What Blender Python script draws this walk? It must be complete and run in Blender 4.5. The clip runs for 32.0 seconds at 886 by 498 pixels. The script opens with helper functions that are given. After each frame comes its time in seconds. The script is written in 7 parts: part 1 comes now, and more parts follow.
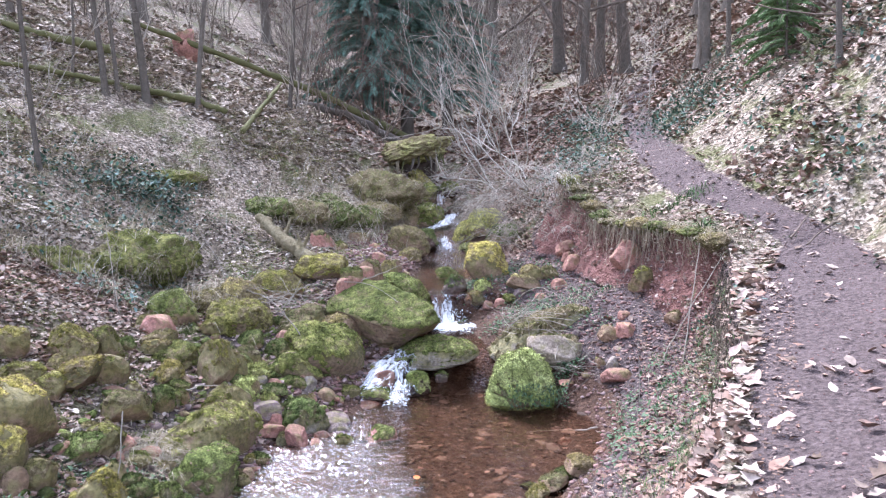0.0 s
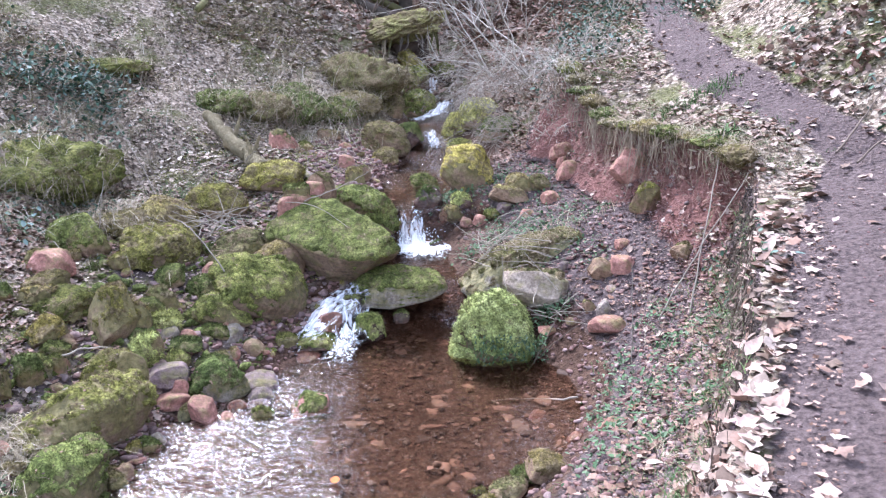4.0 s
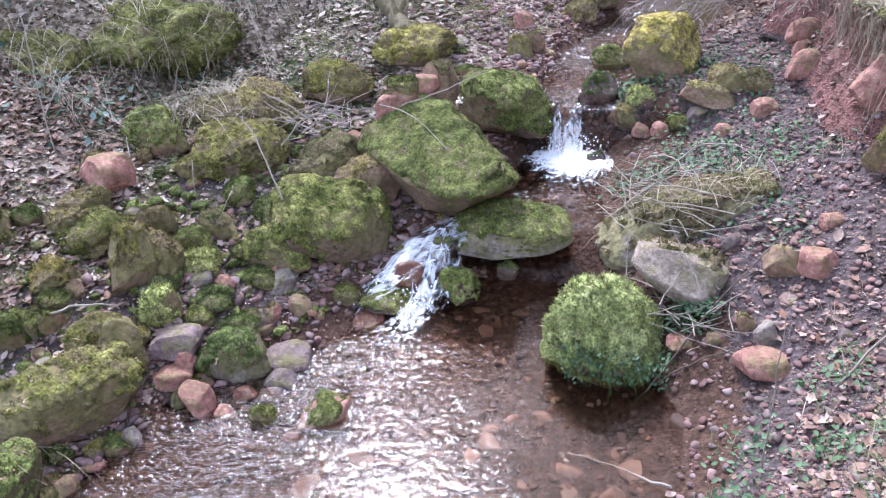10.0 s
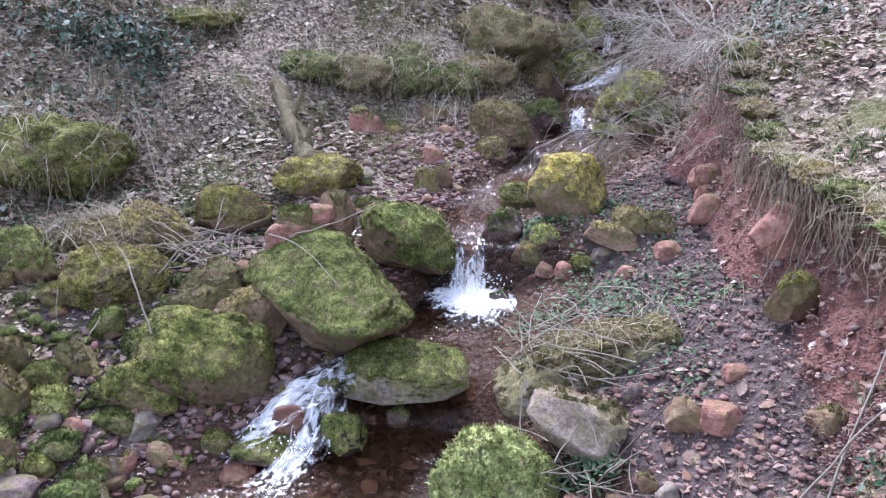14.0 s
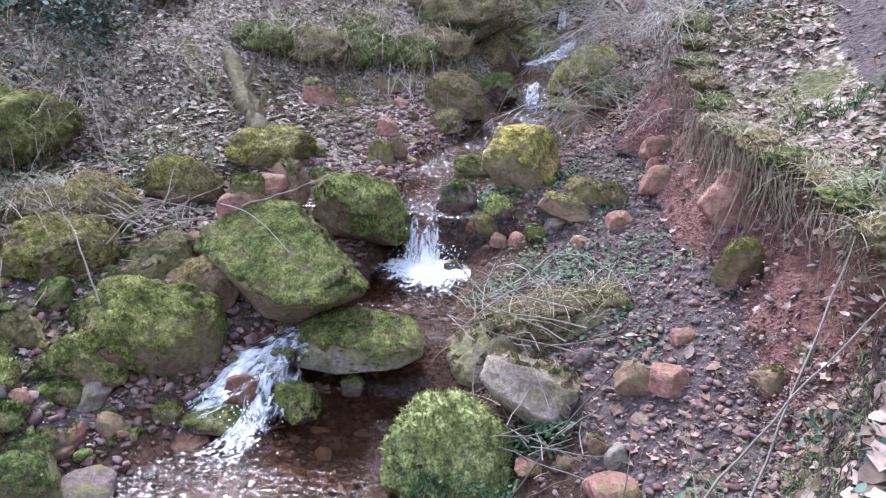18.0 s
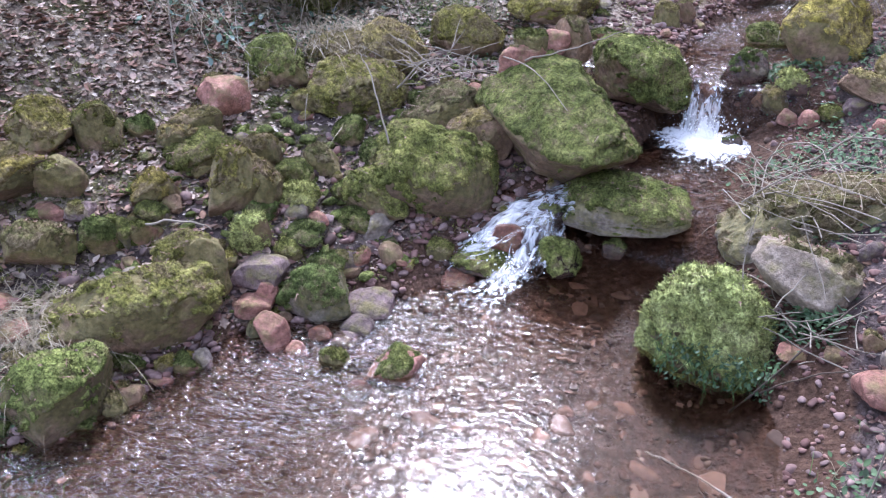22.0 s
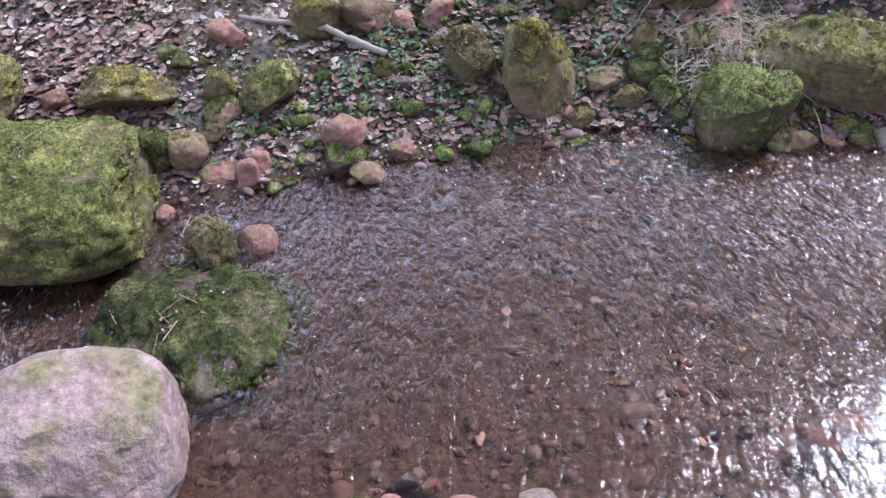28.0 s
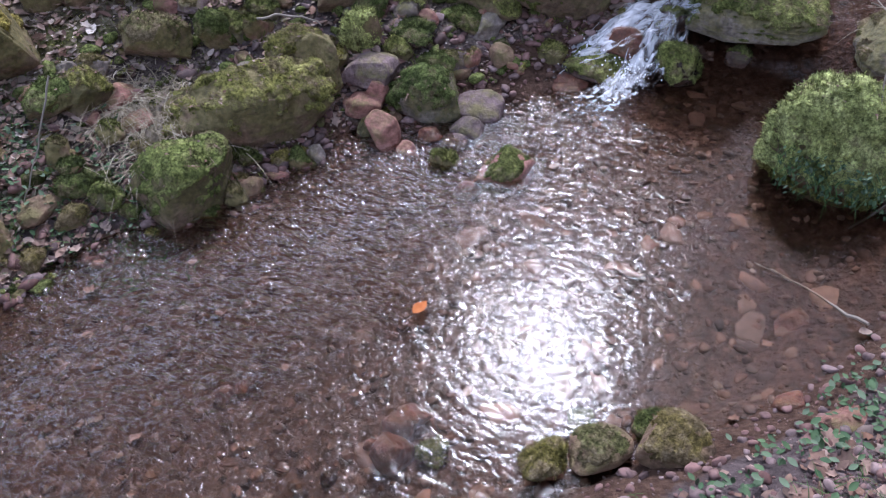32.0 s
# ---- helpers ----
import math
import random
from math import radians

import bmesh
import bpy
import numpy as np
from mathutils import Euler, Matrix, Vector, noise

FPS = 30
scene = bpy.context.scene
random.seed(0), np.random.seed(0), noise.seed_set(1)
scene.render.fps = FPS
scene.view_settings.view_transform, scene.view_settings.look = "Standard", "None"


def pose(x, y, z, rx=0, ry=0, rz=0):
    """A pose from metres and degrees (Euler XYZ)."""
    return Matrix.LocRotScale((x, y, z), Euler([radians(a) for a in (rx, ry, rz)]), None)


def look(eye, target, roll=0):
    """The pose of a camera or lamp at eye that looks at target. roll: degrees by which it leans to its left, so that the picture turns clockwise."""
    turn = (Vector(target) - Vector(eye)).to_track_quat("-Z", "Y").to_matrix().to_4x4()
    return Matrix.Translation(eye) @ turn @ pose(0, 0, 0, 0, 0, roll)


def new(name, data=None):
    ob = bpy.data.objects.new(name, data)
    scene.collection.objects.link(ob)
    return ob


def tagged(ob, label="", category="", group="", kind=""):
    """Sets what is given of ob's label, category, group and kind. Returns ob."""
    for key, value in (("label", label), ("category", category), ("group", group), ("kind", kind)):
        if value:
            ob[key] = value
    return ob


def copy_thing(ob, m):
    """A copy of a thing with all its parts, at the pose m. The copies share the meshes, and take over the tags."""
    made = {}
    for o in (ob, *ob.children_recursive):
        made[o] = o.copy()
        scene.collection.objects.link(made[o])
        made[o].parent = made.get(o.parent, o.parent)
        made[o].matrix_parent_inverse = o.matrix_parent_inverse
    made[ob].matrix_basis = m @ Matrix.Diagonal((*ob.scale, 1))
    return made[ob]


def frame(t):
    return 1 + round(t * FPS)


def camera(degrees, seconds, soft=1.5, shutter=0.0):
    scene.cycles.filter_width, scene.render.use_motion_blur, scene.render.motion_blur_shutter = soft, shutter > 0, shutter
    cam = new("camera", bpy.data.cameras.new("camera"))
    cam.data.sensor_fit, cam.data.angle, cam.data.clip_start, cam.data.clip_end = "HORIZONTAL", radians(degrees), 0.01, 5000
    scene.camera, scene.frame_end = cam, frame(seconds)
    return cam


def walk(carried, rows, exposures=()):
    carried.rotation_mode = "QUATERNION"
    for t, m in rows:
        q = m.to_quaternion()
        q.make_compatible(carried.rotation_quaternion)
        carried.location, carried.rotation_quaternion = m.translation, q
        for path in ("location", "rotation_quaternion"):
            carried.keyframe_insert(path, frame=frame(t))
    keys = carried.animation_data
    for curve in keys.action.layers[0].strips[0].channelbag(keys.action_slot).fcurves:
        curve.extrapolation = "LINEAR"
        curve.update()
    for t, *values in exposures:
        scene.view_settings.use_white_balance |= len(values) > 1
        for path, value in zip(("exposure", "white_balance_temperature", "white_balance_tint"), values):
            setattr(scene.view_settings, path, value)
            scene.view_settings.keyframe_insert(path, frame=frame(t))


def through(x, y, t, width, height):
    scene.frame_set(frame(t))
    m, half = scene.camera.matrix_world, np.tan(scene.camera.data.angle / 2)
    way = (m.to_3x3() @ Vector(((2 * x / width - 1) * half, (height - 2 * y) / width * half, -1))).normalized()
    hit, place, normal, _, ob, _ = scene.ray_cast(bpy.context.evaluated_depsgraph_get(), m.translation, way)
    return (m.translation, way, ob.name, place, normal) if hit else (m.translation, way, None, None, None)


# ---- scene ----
cam = camera(56.55, 32.0, soft=1.2)
PATH = [
    (0, (-0.693, -1.595, 2.015), (-0.583, 0.392, 1.812), -0.8),
    (0.5, (-0.687, -1.578, 2.001), (-0.571, 0.406, 1.780), -0.9),
    (1, (-0.619, -1.532, 1.994), (-0.577, 0.454, 1.759), -1.4),
    (1.5, (-0.575, -1.453, 2.004), (-0.536, 0.528, 1.729), -1.5),
    (2, (-0.537, -1.270, 2.003), (-0.448, 0.701, 1.674), -1.6),
    (2.5, (-0.428, -0.817, 2.031), (-0.272, 1.146, 1.683), -2.6),
    (3, (-0.307, -0.665, 2.107), (-0.238, 1.303, 1.755), -1.8),
    (3.5, (-0.213, -0.445, 2.153), (-0.167, 1.508, 1.725), -1.4),
    (5.5, (0.178, 0.367, 2.239), (0.117, 2.280, 1.659), -1.7),
    (6, (0.233, 0.508, 2.284), (0.076, 2.410, 1.688), -0.9),
    (6.5, (0.358, 0.690, 2.298), (0.165, 2.565, 1.629), -0.9),
    (7, (0.421, 0.880, 2.331), (0.229, 2.743, 1.630), -1.8),
    (7.5, (0.506, 1.034, 2.344), (0.315, 2.879, 1.596), -1.9),
    (8, (0.591, 1.186, 2.389), (0.324, 2.995, 1.580), -1.8),
    (8.5, (0.639, 1.372, 2.402), (0.353, 3.156, 1.542), -2.1),
    (9, (0.695, 1.545, 2.457), (0.405, 3.317, 1.576), -4.3),
    (9.5, (0.785, 1.667, 2.466), (0.401, 3.410, 1.563), -4.1),
    (10, (0.905, 1.782, 2.495), (0.250, 3.421, 1.554), -4.5),
    (10.5, (0.994, 1.913, 2.482), (0.317, 3.530, 1.518), -4.0),
    (11, (1.058, 2.028, 2.488), (0.319, 3.618, 1.525), -3.4),
    (11.5, (1.136, 2.160, 2.498), (0.279, 3.652, 1.477), -3.8),
    (12, (1.196, 2.262, 2.475), (0.246, 3.636, 1.376), -2.5),
    (12.5, (1.219, 2.300, 2.464), (0.314, 3.676, 1.329), -2.4),
    (13, (1.186, 2.291, 2.463), (0.384, 3.794, 1.416), -2.6),
    (13.5, (1.122, 2.274, 2.459), (0.440, 3.966, 1.638), -3.3),
    (14, (1.003, 2.142, 2.391), (0.483, 3.958, 1.734), -0.6),
    (14.5, (0.965, 2.103, 2.388), (0.583, 3.994, 1.861), -1.4),
    (16.5, (1.036, 2.148, 2.329), (0.707, 4.061, 1.847), -0.6),
    (17, (1.023, 2.151, 2.355), (0.672, 4.053, 1.847), -0.7),
    (17.5, (1.035, 2.140, 2.336), (0.668, 4.037, 1.818), -0.5),
    (18, (1.026, 2.122, 2.334), (0.611, 3.948, 1.632), 0.4),
    (18.5, (1.020, 2.110, 2.345), (0.568, 3.889, 1.550), 0.0),
    (19, (1.003, 2.100, 2.349), (0.531, 3.842, 1.488), 0.2),
    (19.5, (0.991, 2.095, 2.347), (0.513, 3.818, 1.452), 0.1),
    (20, (0.985, 2.096, 2.348), (0.485, 3.801, 1.432), 0.2),
    (20.5, (0.983, 2.089, 2.346), (0.424, 3.759, 1.397), 0.1),
    (21, (0.961, 2.058, 2.348), (0.308, 3.682, 1.382), -0.1),
    (21.5, (0.952, 2.036, 2.317), (0.173, 3.604, 1.349), -0.6),
    (22, (0.941, 2.005, 2.318), (0.029, 3.486, 1.330), -1.2),
    (22.5, (0.918, 1.972, 2.325), (-0.122, 3.348, 1.312), -0.6),
    (23, (0.856, 1.901, 2.305), (-0.335, 3.120, 1.257), -1.5),
    (23.5, (0.835, 1.875, 2.285), (-0.528, 2.861, 1.204), -2.9),
    (24, (0.814, 1.826, 2.285), (-0.633, 2.684, 1.204), -2.9),
    (24.5, (0.823, 1.784, 2.263), (-0.697, 2.480, 1.166), -2.5),
    (25, (0.814, 1.746, 2.267), (-0.713, 2.339, 1.119), -2.3),
    (25.5, (0.826, 1.734, 2.262), (-0.699, 2.207, 1.057), -2.3),
    (26, (0.843, 1.704, 2.243), (-0.657, 2.083, 0.976), -2.0),
    (26.5, (0.852, 1.686, 2.233), (-0.612, 2.030, 0.914), -1.6),
    (28.5, (0.873, 1.638, 2.216), (-0.538, 1.837, 0.812), -3.1),
    (29, (0.886, 1.640, 2.225), (-0.538, 1.756, 0.825), -4.7),
    (29.5, (0.864, 1.673, 2.241), (-0.554, 1.783, 0.834), -6.2),
    (30, (0.873, 1.801, 2.251), (-0.531, 2.006, 0.841), -7.8),
    (30.5, (0.864, 1.800, 2.246), (-0.450, 2.300, 0.866), -7.6),
    (31, (0.857, 1.795, 2.245), (-0.383, 2.593, 0.894), -6.1),
    (31.5, (0.872, 1.868, 2.232), (-0.257, 2.829, 0.890), -5.6),
    (32, (0.868, 1.930, 2.265), (-0.083, 3.070, 0.924), -3.9),
]
EXPOSURES = [(0, 3.3, 5700, 18), (9, 3.2, 5600, 19), (13, 2.93, 5650, 20), (20, 2.95, 5500, 19), (25, 2.83, 5700, 25), (29, 2.47, 5480, 21), (32, 2.2, 5600, 21)]
walk(cam, [(t, look(eye, target, roll)) for t, eye, target, roll in PATH], EXPOSURES)

# ---- lie of the land: cross-sections of the valley, one every few metres upstream (y) ----
# each: far slope, slope, bank top, bank foot, shore, bed, bed, shore, bank foot, lip, path, path, slope, far slope
SECTIONS = []


def section(y, *knots):
    SECTIONS.append((y, knots))


section(-30, (-40, 13), (-14, 3), (-7, .4), (-5, -1.4), (-4.2, -1.9), (-4.0, -2.1), (-3.2, -2.1), (-3.0, -1.9), (-2.4, -1.6), (-2.0, -.9), (-1.6, -.75), (-.6, -.7), (4, 2.5), (40, 21))
section(-6, (-40, 14), (-12, 3), (-5.5, 1.0), (-3.9, .1), (-3.2, -.3), (-3.0, -.42), (-2.3, -.42), (-2.1, -.3), (-1.7, -.1), (-1.4, .45), (-1.2, .6), (-.1, .65), (4, 3.6), (40, 22))
section(-1.5, (-40, 15), (-12, 3.6), (-5, 1.1), (-3.2, .2), (-2.6, -.16), (-2.4, -.26), (-1.9, -.26), (-1.75, -.14), (-1.5, .1), (-1.3, .42), (-1.1, .54), (.1, .58), (4, 3.2), (40, 23))
section(0, (-40, 15), (-12, 3.8), (-5, 1.2), (-3.0, .25), (-2.1, -.02), (-1.9, -.16), (-1.2, -.16), (-1.0, -.05), (-.6, .18), (-.3, .56), (-.15, .7), (.95, .75), (4, 3.4), (40, 24))
section(1.2, (-40, 15), (-12, 4), (-5, 1.15), (-2.9, .25), (-1.98, -.04), (-1.75, -.11), (-.6, -.12), (-.35, -.02), (-.08, .12), (.25, .58), (.45, .8), (1.6, .9), (4, 2.9), (40, 24))
section(2.2, (-40, 15), (-12, 4), (-5, 1.15), (-2.9, .27), (-2.0, -.03), (-1.75, -.08), (-.4, -.12), (-.12, .0), (.4, .24), (.7, .48), (.86, .86), (2.05, .98), (4.2, 2.6), (40, 24))
section(3.0, (-40, 15), (-12, 4), (-5, 1.2), (-2.9, .36), (-1.95, -.03), (-1.7, -.07), (-.02, -.13), (.18, .01), (.8, .28), (1.16, .48), (1.29, .99), (2.4, 1.13), (4.4, 2.7), (40, 24))
section(3.7, (-40, 15), (-12, 4.1), (-5, 1.3), (-2.9, .45), (-1.72, -.02), (-1.4, -.07), (.35, -.16), (.58, .01), (1.15, .32), (1.43, .52), (1.54, 1.08), (2.75, 1.2), (4.6, 2.8), (40, 24))
section(4.4, (-40, 16), (-12, 4.2), (-5, 1.5), (-2.8, .55), (-1.6, .01), (-1.2, -.05), (.55, -.2), (.86, .02), (1.42, .42), (1.7, .64), (1.81, 1.17), (3.0, 1.28), (4.8, 2.9), (40, 24))
section(5.0, (-40, 16), (-12, 4.4), (-5, 1.6), (-2.75, .6), (-1.25, .06), (-.95, -.06), (.4, -.22), (.78, .04), (1.58, .56), (1.88, .82), (2.05, 1.3), (3.1, 1.37), (4.9, 3.0), (40, 24))
section(5.55, (-40, 16), (-12, 4.5), (-5, 1.7), (-2.8, .62), (-1.05, .12), (-.9, .0), (.1, -.1), (.5, .2), (1.55, .66), (1.8, .95), (1.98, 1.42), (2.9, 1.58), (4.8, 3.2), (40, 25))
section(5.88, (-40, 17), (-12, 4.6), (-5, 1.75), (-2.85, .64), (-.85, .26), (-.68, .12), (.02, -.1), (.42, .22), (1.5, .7), (1.73, .97), (1.9, 1.42), (2.84, 1.66), (4.85, 3.35), (40, 25))
section(6.1, (-40, 17), (-12, 4.7), (-5, 1.8), (-2.9, .66), (-.72, .3), (-.55, .19), (.05, .19), (.4, .34), (1.45, .74), (1.66, 1.0), (1.8, 1.42), (2.78, 1.74), (4.9, 3.5), (40, 25))
section(6.75, (-40, 17), (-12, 4.9), (-3.5, 1.3), (-3.1, .74), (-.62, .42), (-.5, .22), (-.02, .22), (.25, .4), (1.3, .76), (1.48, 1.0), (1.6, 1.42), (2.68, 1.92), (4.9, 3.8), (40, 25))
section(7.08, (-40, 17), (-12, 4.9), (-3.5, 1.3), (-3.1, .74), (-.62, .42), (-.5, .22), (-.02, .22), (.25, .4), (1.3, .76), (1.48, 1.0), (1.6, 1.42), (2.68, 1.92), (4.9, 3.8), (40, 25))
section(7.3, (-40, 17), (-12, 5), (-3.5, 1.36), (-3.0, .8), (-.62, .64), (-.45, .54), (-.08, .54), (.1, .66), (1.2, .82), (1.4, 1.1), (1.5, 1.52), (2.7, 2.02), (4.9, 4.0), (40, 26))
section(8.1, (-40, 17), (-12, 5.2), (-3.5, 1.55), (-2.6, 1.0), (-.62, .72), (-.45, .61), (.1, .61), (.3, .74), (1.05, .92), (1.28, 1.35), (1.42, 1.78), (2.78, 2.2), (5.0, 4.2), (40, 26))
section(9.5, (-40, 18), (-12, 5.6), (-2.8, 1.6), (-1.5, 1.05), (-.45, .84), (-.25, .68), (.6, .68), (.8, .84), (1.08, 1.05), (1.3, 1.5), (1.55, 2.0), (3.0, 2.42), (5.2, 4.5), (40, 27))
section(10.8, (-40, 18), (-12, 5.9), (-3.2, 2.5), (-1.1, 1.35), (-.4, .98), (-.25, .76), (.25, .76), (.5, .98), (.9, 1.35), (1.5, 1.9), (1.9, 2.3), (3.3, 2.62), (5.6, 4.7), (40, 27))
section(12.2, (-40, 19), (-12, 6.5), (-2.6, 2.85), (-1.1, 1.75), (-.45, 1.2), (-.3, .95), (.3, .95), (.5, 1.2), (1.0, 1.8), (1.6, 2.2), (2.2, 2.6), (3.7, 2.86), (6.1, 5.0), (40, 28))
section(13.3, (-40, 19), (-12, 6.8), (-2.6, 3.15), (-1.0, 2.3), (-.3, 1.6), (-.1, 1.42), (.3, 1.42), (.5, 1.6), (1.1, 2.1), (1.8, 2.45), (2.5, 2.78), (4.0, 3.05), (6.4, 5.2), (40, 28))
section(15, (-40, 20), (-12, 7.2), (-2.8, 3.2), (-1.1, 2.5), (-.5, 2.15), (-.3, 2.05), (.2, 2.05), (.4, 2.2), (1.2, 2.5), (2.2, 2.8), (3.0, 3.05), (4.5, 3.35), (7, 5.6), (40, 29))
section(22, (-40, 22), (-12, 8.6), (-3, 4.4), (-1, 3.6), (-.2, 3.2), (0, 3.1), (.6, 3.1), (.8, 3.25), (2.6, 3.6), (4.2, 4.2), (5.7, 4.7), (7.2, 4.95), (10, 7.4), (40, 31))
section(60, (-60, 40), (-16, 22), (-4, 16.5), (-1, 16), (0, 15.8), (.3, 15.7), (.9, 15.7), (1.1, 15.8), (5, 16), (8, 16), (12, 16), (14, 16), (18, 18), (60, 44))
section(120, (-90, 90), (-30, 62), (-6, 50), (-2, 50), (0, 50), (.3, 50), (.9, 50), (1.1, 50), (5, 50), (8, 50), (12, 50), (14, 50), (22, 54), (90, 90))
SEC_Y = np.array([s[0] for s in SECTIONS], float)
SEC_X = np.array([[k[0] for k in s[1]] for s in SECTIONS], float)
SEC_Z = np.array([[k[1] for k in s[1]] for s in SECTIONS], float)


def profile(y):
    return ([np.interp(y, SEC_Y, SEC_X[:, k]) for k in range(14)], [np.interp(y, SEC_Y, SEC_Z[:, k]) for k in range(14)])


def land(x, y):
    """The height of the bare ground."""
    xs, zs = profile(y)
    return float(np.interp(x, xs, zs))


WATER_Y = [-30, -6, -1.5, 0, .9, 1.6, 5.25, 5.5, 5.8, 7.06, 7.16, 8.0, 10.3, 10.45, 10.75, 12.0, 12.15, 12.45, 12.9, 13.25, 15, 22]
WATER_Z = [-2.0, -.34, -.19, -.09, -.05, -.01, 0, .03, .26, .29, .62, .68, .76, .78, .88, .95, 1.0, 1.13, 1.2, 1.5, 2.1, 3.15]


def water_level(y):
    return float(np.interp(y, WATER_Y, WATER_Z))


# the sections, blended softly along the valley
TAB_Y = np.arange(-32, 112, .05)
_soft = np.exp(-0.5 * (np.arange(-6, 7) / 2.2) ** 2)
_soft /= _soft.sum()


def _blend(column):
    raw = np.interp(TAB_Y, SEC_Y, column)
    return np.convolve(np.pad(raw, 6, mode="edge"), _soft, mode="valid")


TAB_X = np.stack([_blend(SEC_X[:, k]) for k in range(14)], 1)
TAB_Z = np.stack([_blend(SEC_Z[:, k]) for k in range(14)], 1)
_rng = np.random.RandomState(7)
LATTICE = _rng.rand(256, 256)


def value_noise(x, y):
    """Smooth noise from 0 to 1, one lattice cell a unit."""
    x, y = np.asarray(x, float), np.asarray(y, float)
    i, j = np.floor(x).astype(int), np.floor(y).astype(int)
    u, v = x - i, y - j
    u, v = u * u * (3 - 2 * u), v * v * (3 - 2 * v)
    at = lambda a, b: LATTICE[a % 256, b % 256]
    return (at(i, j) * (1 - u) + at(i + 1, j) * u) * (1 - v) + (at(i, j + 1) * (1 - u) + at(i + 1, j + 1) * u) * v


def rough_noise(x, y, octaves=4):
    return sum(.5 ** k * (value_noise(x * 2 ** k + 17 * k, y * 2 ** k + 5 * k) - .5) for k in range(octaves))


def section_at(y):
    f = np.clip((np.asarray(y, float) - TAB_Y[0]) / .05, 0, len(TAB_Y) - 1.001)
    i = f.astype(int)
    w = (f - i)[..., None]
    return TAB_X[i] * (1 - w) + TAB_X[i + 1] * w, TAB_Z[i] * (1 - w) + TAB_Z[i + 1] * w


#          how rough each knot's ground is
ROUGH = np.array([1.5, .6, .22, .12, .09, .05, .05, .06, .12, .16, .06, .05, .3, 1.5])


def relief(x, y, u):
    amp = np.interp(u, np.arange(14), ROUGH)
    near = rough_noise(x * 2.1, y * 2.1) * .55 + rough_noise(x * .6, y * .6, 2) * .6 + rough_noise(x * 9 + 3, y * 9, 2) * .16
    return amp * near


def terrain(x, y):
    """Height of the ground and its place across the valley (0 to 13), for arrays."""
    x, y = np.asarray(x, float), np.asarray(y, float)
    xs, zs = section_at(y)
    u = np.zeros_like(x)
    z = np.zeros_like(x)
    flat = [a.reshape(-1) for a in (x, u, z)]
    xs, zs = xs.reshape(-1, 14), zs.reshape(-1, 14)
    k = np.clip((flat[0][:, None] >= xs).sum(1) - 1, 0, 12)
    row = np.arange(len(k))
    w = np.clip((flat[0] - xs[row, k]) / np.maximum(xs[row, k + 1] - xs[row, k], 1e-6), 0, 1)
    u = (k + w).reshape(x.shape)
    z = (zs[row, k] * (1 - w) + zs[row, k + 1] * w).reshape(x.shape)
    return z + relief(x, y, u), u


def height(x, y):
    return float(terrain(np.array([x]), np.array([y]))[0][0])
# ---- overcast daylight ----
world = bpy.data.worlds.new("overcast_sky")
scene.world = world
world.use_nodes = True
nt = world.node_tree
sky = nt.nodes.new("ShaderNodeTexSky")
sky.sky_type = "NISHITA"
sky.sun_disc = False
SUN_ELEVATION, SUN_ROTATION = radians(49), radians(329)
sky.sun_elevation, sky.sun_rotation = SUN_ELEVATION, SUN_ROTATION
sky.dust_density = 1.5
soft = nt.nodes.new("ShaderNodeHueSaturation")
soft.inputs["Saturation"].default_value = 0.45
nt.links.new(sky.outputs[0], soft.inputs["Color"])
nt.links.new(soft.outputs[0], nt.nodes["Background"].inputs["Color"])
nt.nodes["Background"].inputs["Strength"].default_value = 0.11
sun = new("sun", bpy.data.lights.new("sun", "SUN"))
sun.data.energy, sun.data.angle, sun.data.color = 1.05, radians(11), (1, .98, .96)
sun_way = Vector((math.sin(SUN_ROTATION) * math.cos(SUN_ELEVATION), math.cos(SUN_ROTATION) * math.cos(SUN_ELEVATION), math.sin(SUN_ELEVATION)))
sun.matrix_world = look(sun_way * 60, (0, 0, 0))
# ---- materials ----
def nodes_of(name):
    m = bpy.data.materials.new(name)
    m.use_nodes = True
    return m, m.node_tree.nodes, m.node_tree.links, m.node_tree.nodes["Principled BSDF"]


def noise_node(nodes, links, scale, detail=6, rough=.6, space="Object", warp=0):
    c = nodes.new("ShaderNodeTexCoord")
    n = nodes.new("ShaderNodeTexNoise")
    n.inputs["Scale"].default_value, n.inputs["Detail"].default_value, n.inputs["Roughness"].default_value = scale, detail, rough
    n.inputs["Distortion"].default_value = warp
    links.new(c.outputs[space], n.inputs["Vector"])
    return n.outputs["Fac"]


def ramp(nodes, links, fac, *stops):
    r = nodes.new("ShaderNodeValToRGB")
    while len(r.color_ramp.elements) < len(stops):
        r.color_ramp.elements.new(.5)
    for e, (p, c) in zip(r.color_ramp.elements, stops):
        e.position = p
        e.color = (*c, 1) if len(c) == 3 else c
    links.new(fac, r.inputs["Fac"])
    return r.outputs["Color"]


def grey(v):
    return (v, v, v)


def mix(nodes, links, fac, a, b, kind="MIX"):
    m = nodes.new("ShaderNodeMix")
    m.data_type, m.blend_type = "RGBA", kind
    for value, socket in ((fac, m.inputs[0]), (a, m.inputs[6]), (b, m.inputs[7])):
        if hasattr(value, "is_linked"):
            links.new(value, socket)
        elif isinstance(value, (int, float)):
            socket.default_value = value
        else:
            socket.default_value = (*value, 1)
    return m.outputs[2]


